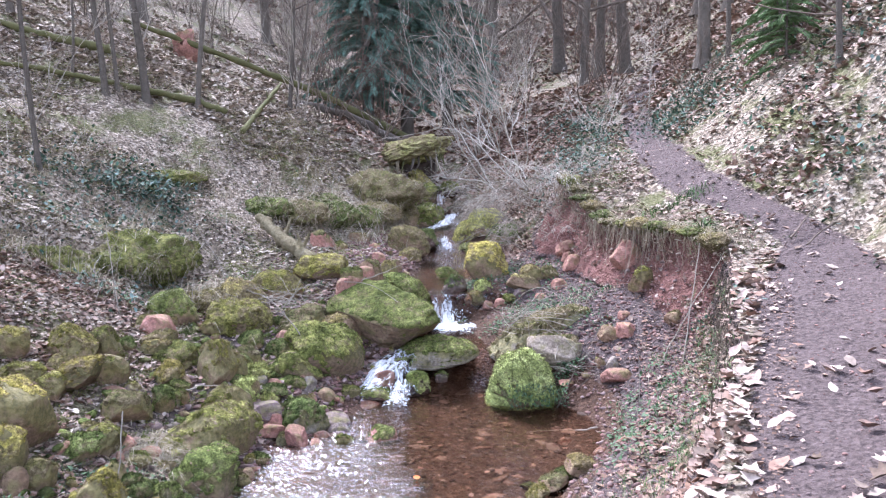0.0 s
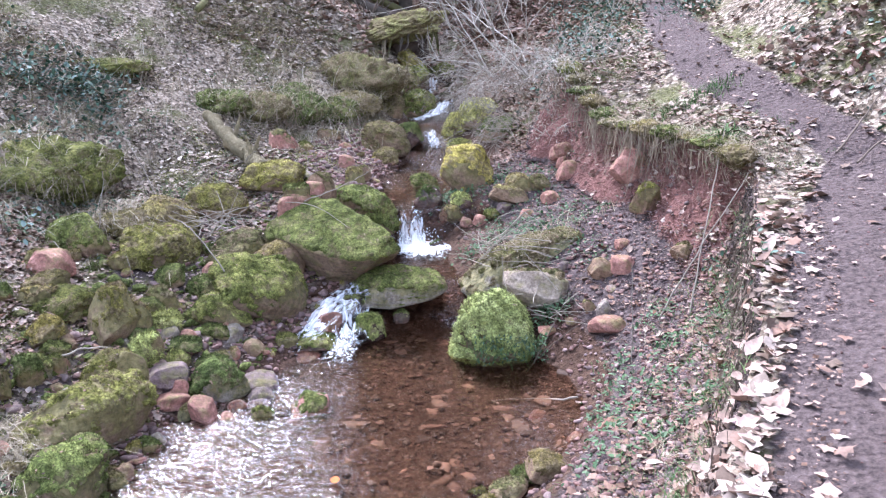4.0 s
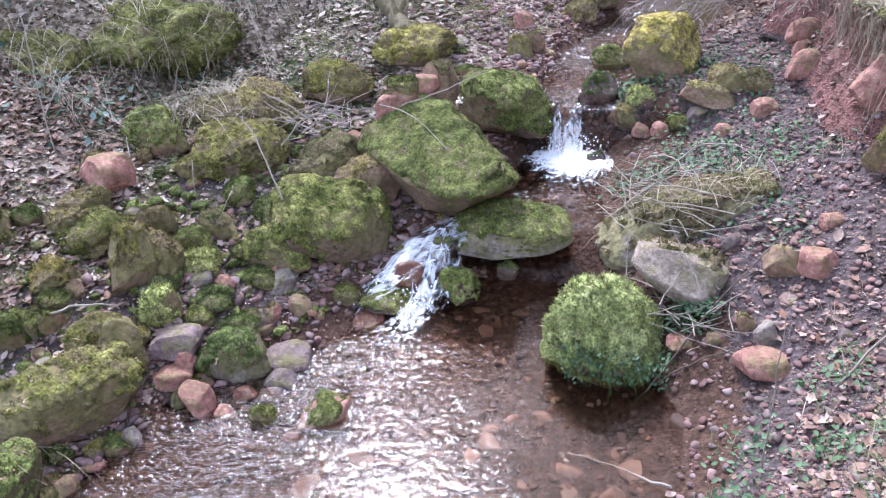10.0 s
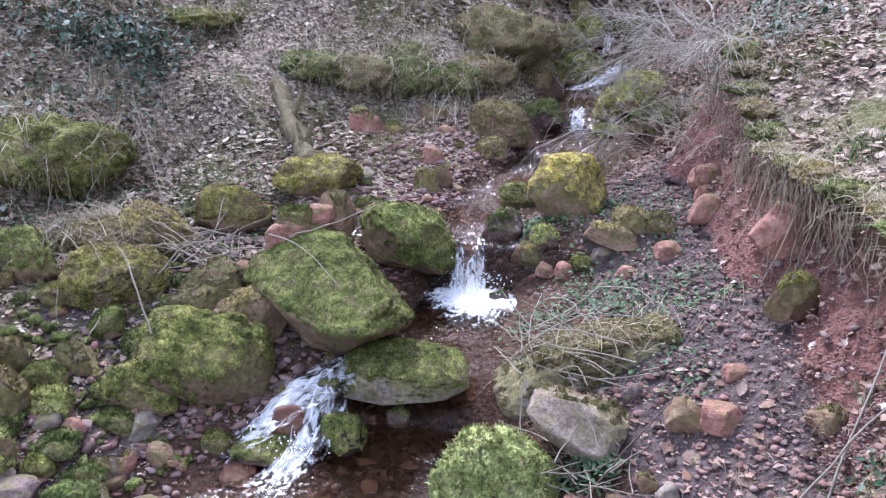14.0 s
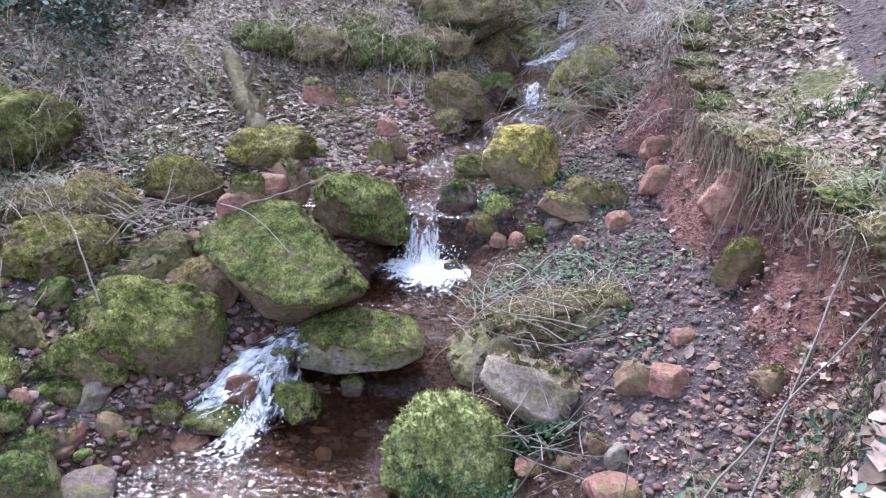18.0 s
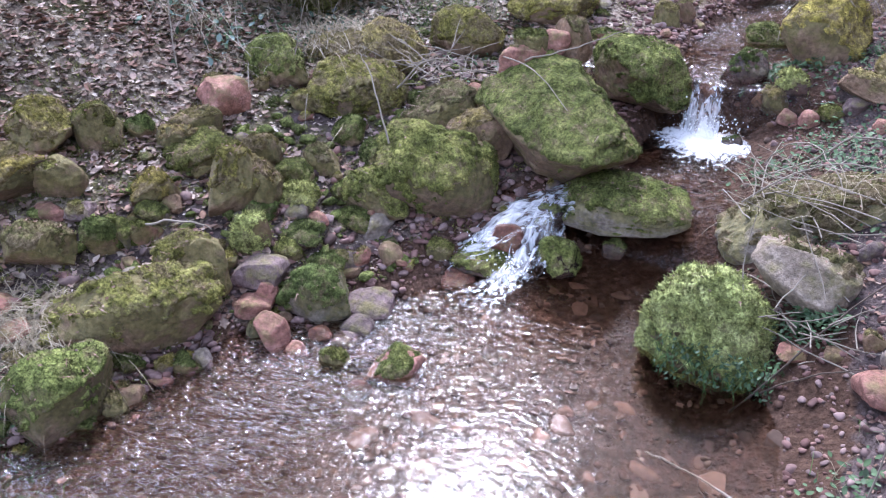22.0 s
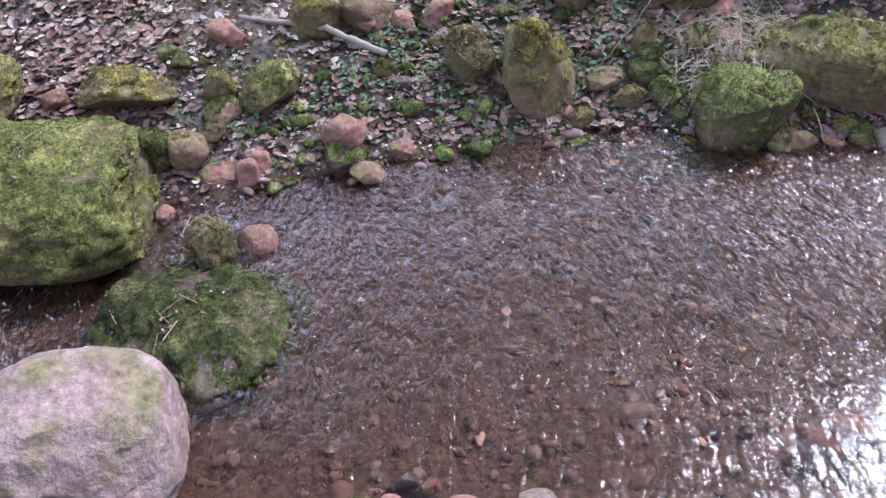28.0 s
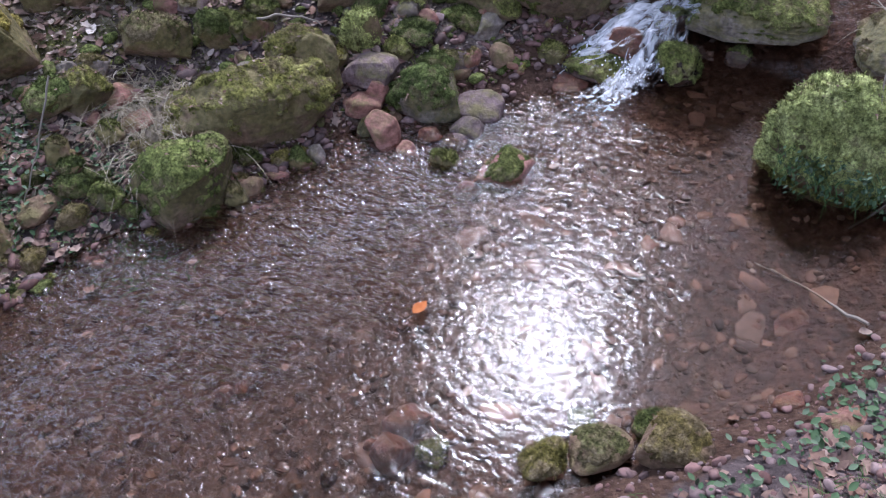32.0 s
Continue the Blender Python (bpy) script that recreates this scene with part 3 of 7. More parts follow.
# ---- the brook ----
def water_material():
    m, n, l, p = nodes_of("clear_running_water")
    out = n["Material Output"]
    clear = n.new("ShaderNodeBsdfRefraction")
    clear.inputs["Color"].default_value = (.80, .70, .62, 1)
    clear.inputs["Roughness"].default_value = 0
    clear.inputs["IOR"].default_value = 1.33
    gloss = n.new("ShaderNodeBsdfGlossy")
    gloss.inputs["Roughness"].default_value = .078
    gloss.inputs["Color"].default_value = (1, 1, 1, 1)
    at = n.new("ShaderNodeAttribute")
    at.attribute_name = "quick"
    c = n.new("ShaderNodeTexCoord")
    stretch = n.new("ShaderNodeMapping")
    stretch.inputs["Rotation"].default_value = (0, 0, radians(20))
    stretch.inputs["Scale"].default_value = (.95, 1.6, 1)
    l.new(c.outputs["Object"], stretch.inputs["Vector"])
    waves = []
    for scale in (10, 17, 55):
        t = n.new("ShaderNodeTexNoise")
        t.inputs["Scale"].default_value, t.inputs["Detail"].default_value, t.inputs["Distortion"].default_value = scale, 1.5, .9
        l.new(stretch.outputs[0], t.inputs["Vector"])
        # narrow crests between broad troughs
        ridge = calc(n, l, "ABSOLUTE", calc(n, l, "SUBTRACT", calc(n, l, "MULTIPLY", t.outputs["Fac"], 2), 1))
        waves.append(calc(n, l, "SUBTRACT", 1, ridge) if scale == 11 else t.outputs["Fac"])
    h = calc(n, l, "ADD", calc(n, l, "MULTIPLY", waves[0], .45), calc(n, l, "ADD", calc(n, l, "MULTIPLY", waves[1], .6), calc(n, l, "MULTIPLY", waves[2], .06)))
    b = n.new("ShaderNodeBump")
    b.inputs["Distance"].default_value = .034
    l.new(calc(n, l, "ADD", calc(n, l, "MULTIPLY", at.outputs["Fac"], 1.25), .07), b.inputs["Strength"])
    l.new(h, b.inputs["Height"])
    l.new(b.outputs[0], gloss.inputs["Normal"])
    l.new(b.outputs[0], clear.inputs["Normal"])
    fres = n.new("ShaderNodeFresnel")
    fres.inputs["IOR"].default_value = 1.36
    l.new(b.outputs[0], fres.inputs["Normal"])
    both = n.new("ShaderNodeMixShader")
    # the slopes turned away mirror the sky, those turned here show the bed
    away = calc(n, l, "MAXIMUM", calc(n, l, "SUBTRACT", fres.outputs[0], .03), 0)
    mirror = calc(n, l, "MULTIPLY_ADD", fres.outputs[0], .4, calc(n, l, "MULTIPLY", away, calc(n, l, "MULTIPLY", calc(n, l, "POWER", at.outputs["Fac"], 1.6), 11)))
    l.new(calc(n, l, "MINIMUM", mirror, .42), both.inputs[0])
    l.new(clear.outputs[0], both.inputs[1])
    l.new(gloss.outputs[0], both.inputs[2])
    l.new(both.outputs[0], out.inputs["Surface"])
    return m


WATER = water_material()
wy = np.unique(np.concatenate([np.arange(-12, -1, .2), np.arange(-1, 5.6, .022), np.arange(5.6, 10.5, .04), np.arange(10.5, 13.5, .06)]))
wu = np.linspace(3.6, 7.6, 120)
wx, _ = section_at(wy)
wx = np.stack([np.interp(wu, np.arange(14), r) for r in wx])
wyy = np.repeat(wy[:, None], len(wu), 1)
# to the right of the fan the upper basin is held back by the long mossy stone
held = .3 * np.clip((wx + .66) / .12, 0, 1) * np.clip((6.7 - wyy) / .3, 0, 1) * (wyy > 5.2)
wz = np.interp(wyy - held, WATER_Y, WATER_Z)
quick = np.clip(.42 + .9 * (rough_noise(wx * 1.3 + 9, wyy * 1.3, 2) + .15) + .4 * np.clip((-.5 - wx) / .5, 0, 1) - .9 * np.clip((wx + 1.1) / .7 + .5 * rough_noise(wx * 2 + 3, wyy * 2, 2), 0, 1) * band(wyy, 3.1 - .7 * np.clip(wx / .3, 0, 1), 5.7, .6) - .35 * band(wyy, 5.7, 6.9, .3), .12, 1)
# under the near shore the water stands almost still
quick = quick * (1 - .7 * np.clip((wx - .05) / .25, 0, 1) * np.clip((5.6 - wyy) / .3, 0, 1))
# over the shallow gravel below the pool it runs quick all across
quick = np.maximum(quick, (.74 + .5 * rough_noise(wx * 2.2, wyy * 2.2 + 5, 2)) * np.clip((-.45 - wx) / .3, 0, 1) * np.clip((4.0 - wyy) / .5, 0, 1))
quick = quick * (1 - .55 * np.clip((wx + .6) / .25, 0, 1) * np.clip((4.2 - wyy) / .4, 0, 1)) * (1 - .35 * np.clip((wx + 1.25) / .3, 0, 1) * np.clip((wyy - 3.9) / .4, 0, 1))
wz = wz + (rough_noise(wx * 7 + wyy * 3, wyy * 12, 2) * .006 + rough_noise(wx * 16 + wyy * 7, wyy * 30, 2) * .003) * (.05 + quick)
k = len(wu)
i, j = np.meshgrid(np.arange(len(wy) - 1), np.arange(k - 1), indexing="ij")
quads = np.stack([i * k + j, i * k + j + 1, (i + 1) * k + j + 1, (i + 1) * k + j], -1).reshape(-1, 4)
brook_mesh = arrays_mesh("brook_water", np.stack([wx, wyy, wz], -1).reshape(-1, 3), quads, WATER, smooth=True)
brook_mesh.attributes.new("quick", "FLOAT", "POINT").data.foreach_set("value", quick.astype(np.float32).ravel())
water = tagged(new("water", brook_mesh), "clear shallow brook running over red gravel", "water", kind="structure")
water.visible_shadow = False
# ---- white water ----
def foam_material():
    m, n, l, p = nodes_of("white_water")
    out = n["Material Output"]
    s = n.new("ShaderNodeAttribute")
    s.attribute_name = "flow"
    t = n.new("ShaderNodeTexNoise")
    t.inputs["Scale"].default_value, t.inputs["Detail"].default_value, t.inputs["Distortion"].default_value = 1.0, 5, .8
    l.new(s.outputs["Vector"], t.inputs["Vector"])
    at = n.new("ShaderNodeAttribute")
    at.attribute_name = "froth"
    f = ramp(n, l, calc(n, l, "ADD", calc(n, l, "ADD", calc(n, l, "MULTIPLY", t.outputs["Fac"], 1.3), -.15), calc(n, l, "MULTIPLY", calc(n, l, "SUBTRACT", at.outputs["Fac"], .5), .75)), (.38, grey(0)), (.6, grey(.36)), (.9, grey(.76)))
    p.inputs["Base Color"].default_value = (.86, .88, .9, 1)
    p.inputs["Roughness"].default_value = .35
    clear = n.new("ShaderNodeBsdfTransparent")
    both = n.new("ShaderNodeMixShader")
    l.new(f, both.inputs[0])
    l.new(clear.outputs[0], both.inputs[1])
    l.new(p.outputs[0], both.inputs[2])
    l.new(both.outputs[0], out.inputs["Surface"])
    bump(n, l, p, t.outputs["Fac"], .6, .02)
    return m


FOAM = foam_material()


def sheet(name, line, widths, froth, seed, thing, cols=36, lift=.02, label=""):
    """A ribbon of white water that follows a line of points, widening as it goes; froth runs from edge to middle."""
    rows = len(line) * 8
    t = np.linspace(0, len(line) - 1, rows)
    pts = np.stack([np.interp(t, np.arange(len(line)), [q[k] for q in line]) for k in range(3)], 1)
    wid = np.interp(t, np.arange(len(line)), widths)
    fro = np.interp(t, np.arange(len(line)), froth)
    ahead = np.gradient(pts[:, :2], axis=0)
    ahead /= np.linalg.norm(ahead, axis=1)[:, None] + 1e-6
    side = np.stack([-ahead[:, 1], ahead[:, 0]], 1)
    u = np.linspace(-1, 1, cols)
    x = pts[:, 0, None] + side[:, 0, None] * wid[:, None] * u / 2
    y = pts[:, 1, None] + side[:, 1, None] * wid[:, None] * u / 2
    z = pts[:, 2, None] + lift * (1 - u ** 2) + rough_noise(u[None] * 7 + seed, t[:, None] * 2.2, 3) * (.05 if lift > .015 else .016)
    me = arrays_mesh(name, np.stack([x, y, z + 0 * x], -1).reshape(-1, 3), np.array([(i * cols + j, i * cols + j + 1, (i + 1) * cols + j + 1, (i + 1) * cols + j) for i in range(rows - 1) for j in range(cols - 1)]), FOAM, smooth=True)
    value = (fro[:, None] * (1 - np.abs(u) ** 2) + .3 * rough_noise(u[None] * 5, t[:, None] * 3 + seed, 2)).astype(np.float32)
    me.attributes.new("froth", "FLOAT", "POINT").data.foreach_set("value", value.ravel())
    run = np.concatenate([[0], np.cumsum(np.linalg.norm(np.diff(pts, axis=0), axis=1))])
    flow = np.stack([u[None] * wid[:, None] * 17 + 0 * x, run[:, None] * (13 if lift > .015 else 24) + 0 * x, 0 * x + seed], -1).astype(np.float32)
    me.attributes.new("flow", "FLOAT_VECTOR", "POINT").data.foreach_set("vector", flow.ravel())
    return part_of(name, me, thing, label)


def drops(thing, centre, spread, count, seed):
    rng = np.random.RandomState(seed)
    at = np.array(centre) + rng.normal(size=(count, 3)) * spread
    at[:, 2] = centre[2] + np.abs(at[:, 2] - centre[2])
    v, f = scatter(ball(1), at, rng.uniform(.002, .006, count), rng.uniform(0, 6, count), rng.uniform(0, 3, count), seed)
    tagged(part_of("spray", arrays_mesh("spray", v, f, FOAM_WHITE, smooth=True), thing, "flying drops of white water"), kind="stuff")


FOAM_WHITE = plain("white_spray", (.8, .82, .84), (.9, .92, .93), 20, .3)


def fall(label, runs, foam, spray, seed):
    thing = tagged(new("waterfall"), label, "waterfall", "falls of the brook")
    for k, (line, widths, froth) in enumerate(runs):
        sheet("water_sheet", line, widths, froth, seed + k, thing)
    for k, (line, widths, froth) in enumerate(foam):
        sheet("foam", line, widths, froth, seed + 20 + k, thing, lift=.012, label="flat white foam")
    for k, (centre, spread, count) in enumerate(spray):
        drops(thing, centre, spread, count, seed + 40 + k)


fall("low fan of white water splashing over stones into the pool",
     [([(-.56, 6.02, .275), (-.7, 5.84, .27), (-.86, 5.68, .2), (-1.02, 5.52, .1), (-1.2, 5.38, .03), (-1.36, 5.22, .015)], (.28, .46, .56, .6, .56, .46), (.3, .6, .78, .74, .55, .1)),
      ([(-.64, 5.9, .275), (-.7, 5.72, .24), (-.7, 5.56, .12), (-.71, 5.42, .05), (-.72, 5.18, .02)], (.2, .24, .24, .22, .2), (.3, .55, .68, .7, .4)),
      ([(-.92, 5.62, .17), (-1.0, 5.46, .07), (-1.08, 5.26, .025)], (.3, .34, .3), (.4, .6, .3)),
      ([(-.62, 5.78, .26), (-.6, 5.62, .18), (-.6, 5.5, .07), (-.62, 5.34, .025)], (.14, .16, .18, .18), (.25, .45, .5, .3))],
     [([(-1.0, 5.48, .022), (-1.2, 5.32, .022), (-1.42, 5.12, .02)], (.36, .46, .4), (.6, .5, .1)),
      ([(-.72, 5.44, .022), (-.74, 5.2, .022), (-.74, 4.86, .02)], (.26, .3, .3), (.75, .55, .1))],
     [((-1.0, 5.46, .06), (.12, .08, .04), 120), ((-.72, 5.4, .06), (.06, .07, .04), 90)], 3)
fall("narrow white chute dropping into a foaming basin",
     [([(-.22, 7.5, .675), (-.22, 7.3, .67), (-.2, 7.15, .655), (-.19, 7.06, .55), (-.18, 6.99, .31)], (.14, .16, .16, .2, .26), (.0, .0, .2, .6, 1.0)),
      ([(-.3, 7.2, .655), (-.3, 7.08, .53), (-.3, 7.01, .31)], (.07, .09, .14), (.1, .6, 1.0))],
     [([(-.2, 7.2, .32), (-.18, 7.06, .335), (-.15, 6.9, .325), (-.14, 6.74, .315), (-.2, 6.55, .305)], (.42, .74, .8, .62, .34), (1.1, 1.35, 1.25, .75, .15))],
     [((-.18, 7.03, .36), (.1, .06, .07), 260)], 9)
fall("short white riffle between mossy stones",
     [([(.0, 10.95, .9), (.0, 10.75, .885), (.04, 10.5, .8), (.08, 10.2, .765)], (.2, .22, .22, .2), (.4, .85, .8, .3))], [], [], 15)
fall("white water curling round a mossy boulder",
     [([(.35, 12.6, 1.16), (.22, 12.45, 1.14), (.05, 12.15, 1.0), (-.25, 11.9, .955)], (.3, .36, .4, .3), (.5, .95, .95, .4))], [], [((.1, 12.2, 1.03), (.12, .08, .03), 30)], 21)
fall("thin white fall between dark rocks",
     [([(.12, 13.4, 1.55), (.1, 13.27, 1.51), (.08, 13.05, 1.3), (.1, 12.8, 1.18)], (.14, .18, .22, .26), (.5, 1.0, 1.0, .6))], [], [], 27)
# ---- rocks: a worn, faceted body and the moss that has grown over it ----
WORDS = {"red": "red sandstone", "brown": "brown sandstone", "grey": "grey sandstone", "pale": "pale pinkish sandstone", "tan": "tan-grey sandstone", "mauve": "smooth mauve-grey sandstone", "wet": "dark wet", "wetred": "wet red-brown"}
MOSSY = {"green": "green", "yellow": "yellow-green", "bright": "thick bright green", "olive": "dry olive", "dark": "dark green"}
ROCK_COUNT = [0]
LAID = []


def rock(x, y, z, a, b, c, turn, roll, tone, moss, sort, angular, place="", tip=0, taper=None, shear=None, boxy=None, chips=None):
    """One rock with half-axes a, b, c, turned about the vertical, rolled towards one end and tipped towards a side.
    taper: how much wider the foot is than the top; boxy: how square the block is; chips: how many corners have broken off."""
    ROCK_COUNT[0] += 1
    if any(abs(x - q[0]) < .3 and (Vector((x, y, z)) - Vector(q[:3])).length < .66 * min(max(a, b, c), q[3]) for q in LAID):
        return None
    LAID.append((x, y, z, max(a, b, c)))
    if x < -1.8 and y < 5.6 and sort in ("yellow", "olive") and moss > .4:
        moss *= .66
    seed = ROCK_COUNT[0]
    rng = np.random.RandomState(seed)
    size = max(a, b, c)
    level = 6 if size > .28 else 5 if size > .13 else 4 if size > .06 else 3
    unit, faces = ball(level)
    power = boxy or 2.15 + 1.9 * angular * rng.uniform(.5, 1)
    if tip == 0 and size < .3:
        tip, roll = rng.uniform(-24, 24), roll + rng.uniform(-14, 14)
    v = unit / ((np.abs(unit) ** power).sum(1) ** (1 / power))[:, None]
    for _ in range(chips if chips is not None else int(6 + 6 * angular)):
        n = rng.normal(size=3)
        n[2] *= .75
        n /= np.linalg.norm(n)
        reach = v @ n
        over = np.maximum(reach - reach.max() * rng.uniform(.62, .9), 0)
        v = v - (over * rng.uniform(.85, 1.0))[:, None] * n
    lean = rng.uniform(-.02, .3) if taper is None else taper
    v[:, :2] *= (1 - lean * v[:, 2])[:, None]
    v[:, 0] += (rng.uniform(-.25, .25) if shear is None else shear) * v[:, 2]
    v *= (1 + (.09 - .05 * angular) * lumps(unit, 1.6, seed) + .04 * lumps(unit, 4.2, seed + 3) + .022 * lumps(unit, 11, seed + 5) + .01 * lumps(unit, 26, seed + 6))[:, None]
    # bedding ledges and worn-in pits
    v[:, :2] *= (1 + .018 * np.sign(np.sin(v[:, 2] * 7 + seed)) * np.clip(lumps(unit, 2.3, seed + 8) + .3, 0, 1))[:, None]
    v *= (1 - .06 * np.clip(lumps(unit * (1, 1, 2.5), 3.1, seed + 9) - .25, 0, 1))[:, None]
    lo, hi = v.min(0), v.max(0)
    v = (v - (lo + hi) / 2) / ((hi - lo) / 2) * (a, b, c)
    m = np.array((Matrix.Rotation(radians(turn), 3, 'Z') @ Matrix.Rotation(radians(tip), 3, 'X') @ Matrix.Rotation(radians(-roll), 3, 'Y')))
    v = v @ m.T
    me = arrays_mesh("rock", v, faces, ROCK[tone + "_mossy" if moss > .3 and tone in ("red", "brown", "grey") else tone], smooth=True)
    kind = "boulder" if size > .2 else "rock" if size > .085 else "stone"
    cover = "" if moss < .08 else f" with a little {MOSSY[sort]} moss" if moss < .35 else f" half covered in {MOSSY[sort]} moss" if moss < .68 else f" covered in {MOSSY[sort]} moss"
    shape = "angular" if angular > .75 else "rounded"
    where = "lying in the brook" if tone in ("wet", "wetred") else "beside the brook" if moss > .5 else "on the gravel bank"
    ob = tagged(new(kind, me), " ".join(f"{shape} {WORDS[tone]} {kind}{cover} {where}".split()[:12]) if moss < .08 else f"{shape} {WORDS[tone]} {kind}{cover}{place}", kind, "rocks along the brook")
    ob.location = (x, y, z)
    if moss < .08:
        return ob
    # the moss: the upward faces, lifted off the stone and frayed at the rim
    tri = v[faces]
    normal = np.cross(tri[:, 1] - tri[:, 0], tri[:, 2] - tri[:, 0])
    normal /= np.linalg.norm(normal, axis=1)[:, None] + 1e-9
    centre = tri.mean(1)
    patch = lumps(centre, 4.5, seed) * .9 + lumps(centre, 15, seed + 4) * .8 + lumps(centre, 48, seed + 7) * .6
    keep = normal[:, 2] * 1.15 + patch + .3 * centre[:, 2] / c > 1.3 - 1.6 * moss
    if keep.sum() < 12:
        return ob
    f = faces[keep]
    used, inverse = np.unique(f, return_inverse=True)
    f = inverse.reshape(f.shape)
    vn = np.zeros_like(v)
    for k in range(3):
        np.add.at(vn, faces[:, k], normal)
    vn /= np.linalg.norm(vn, axis=1)[:, None] + 1e-9
    mv, mn = v[used], vn[used]
    ways = np.sort(np.concatenate([f[:, [0, 1]], f[:, [1, 2]], f[:, [2, 0]]]), 1)
    pairs, counts = np.unique(ways, axis=0, return_counts=True)
    rim = np.zeros(len(mv), bool)
    rim[pairs[counts == 1].ravel()] = True
    lift = min(.034, .12 * size) * (.5 + .8 * lumps(mv, 13, seed + 2) + .35 * lumps(mv, 42, seed + 6)).clip(.08, 1.6)
    lift[rim] = -.004
    mv = mv + mn * lift[:, None]
    # short shoots that give it its nap
    count = int(min(5200, 5200 * (size / .3) ** 1.5) * moss)
    pick = rng.randint(0, len(f), count)
    w = rng.dirichlet((1, 1, 1), count)
    base = (mv[f[pick]] * w[:, :, None]).sum(1)
    out = mn[f[pick, 0]] + rng.normal(size=(count, 3)) * .45
    out /= np.linalg.norm(out, axis=1)[:, None]
    side = np.cross(out, rng.normal(size=(count, 3)))
    side /= np.linalg.norm(side, axis=1)[:, None] + 1e-9
    long = rng.uniform(.006, .017, count)[:, None] * (1.6 if sort == "bright" else 1.0)
    wide = long * .22
    blades = np.stack([base - side * wide - out * .003, base + side * wide - out * .003, base + out * long], 1).reshape(-1, 3)
    verts = np.concatenate([mv, blades])
    f = np.concatenate([f, len(mv) + np.arange(3 * count).reshape(-1, 3)])
    tagged(part_of("moss", arrays_mesh("moss", verts, f, MOSS[sort], smooth=True), ob, f"{MOSSY[sort]} moss cushion"), kind="stuff")
    # leaf crumbs and broken straws that have settled on top
    flat = np.nonzero(mn[:, 2] > .45)[0]
    if size > .13 and len(flat) > 20:
        spot = mv[rng.choice(flat, int(30 * min(size / .25, 1.6) ** 2 * (1.6 if sort in ("olive", "yellow") else 1)))] + (0, 0, .006)
        k = len(spot)
        v1, f1 = scatter((np.array([(-.5, -.22, 0), (.4, -.3, .1), (.6, .2, .25), (-.3, .35, .1)]), np.array([(0, 1, 2, 3)])), spot, rng.uniform(.005, .017, k), rng.uniform(0, 6.3, k), rng.normal(0, .5, k), seed)
        v2, f2 = scatter((np.array([(-1, -.03, 0), (1, -.03, .12), (1, .03, .14), (-1, .03, .02)]), np.array([(0, 1, 2, 3)])), spot[::2], rng.uniform(.015, .05, len(spot[::2])), rng.uniform(0, 6.3, len(spot[::2])), rng.normal(0, .3, len(spot[::2])), seed)
        tagged(part_of("litter", arrays_mesh("litter", np.concatenate([v1, v2]), np.concatenate([f1, f2 + len(v1)]), LEAF_BROWN), ob, "leaf crumbs and straws"), kind="stuff")
    return ob


# ---- trees, logs and shrubs ----
def limb_runs(start, way, length, radius, depth, rng, runs, spread=.7, wander=.12, twigs=4, droop=-.02):
    """A branch and its side branches, as tapered lines."""
    steps = max(3, int(length / .25)) if depth else 4
    steps = min(steps, 9)
    line = bent_line(start, way, length, steps, wander, rng, droop)
    runs.append((line, list(np.linspace(radius, max(radius * .35, .0018), len(line)))))
    if depth == 0:
        return
    for _ in range(twigs):
        i = rng.randrange(max(1, len(line) // 3), len(line))
        ahead = (line[i] - line[i - 1]).normalized()
        d = (ahead + Vector((rng.uniform(-1, 1), rng.uniform(-1, 1), rng.uniform(-.5, 1))) * spread).normalized()
        limb_runs(line[i], d, length * rng.uniform(.35, .65), radius * .5, depth - 1, rng, runs, spread, wander, twigs, droop)


def bare_tree(x, y, tall, radius, lean, seed, label, bark=None, first=.3, sides=9, depth=2, limbs=9):
    """A leafless tree: trunk with a flared foot, limbs and twigs."""
    rng = random.Random(seed)
    thing = tagged(new("tree"), label, "tree", "bare trees on the slopes")
    thing.location = (x, y, height(x, y) - .06)
    steps = 14
    line = [Vector((0, 0, 0))]
    d = Vector((lean[0], lean[1], 1)).normalized()
    for k in range(steps):
        d = (d + Vector((rng.uniform(-1, 1), rng.uniform(-1, 1), .6)) * .05).normalized()
        line.append(line[-1] + d * (tall / steps))
    radii = [radius * (1.75 if k == 0 else 1) * (1 - .8 * k / steps) for k in range(steps + 1)]
    line.insert(1, line[0].lerp(line[1], .3))
    radii.insert(1, radius * 1.05)
    part_of("trunk", tubes_mesh("trunk", [(line, radii)], bark or BARK, sides), thing)
    runs = []
    for k in range(limbs):
        i = rng.randint(int(first * steps), steps)
        a = rng.uniform(0, 2 * math.pi)
        limb_runs(line[i], (math.cos(a), math.sin(a), rng.uniform(.1, .9)), tall * rng.uniform(.16, .3), radii[i] * .45, depth, rng, runs, twigs=4)
    part_of("limbs", tubes_mesh("limbs", runs, TWIG_DARK, 4), thing, "bare forked branches")["kind"] = "stuff"
    return thing


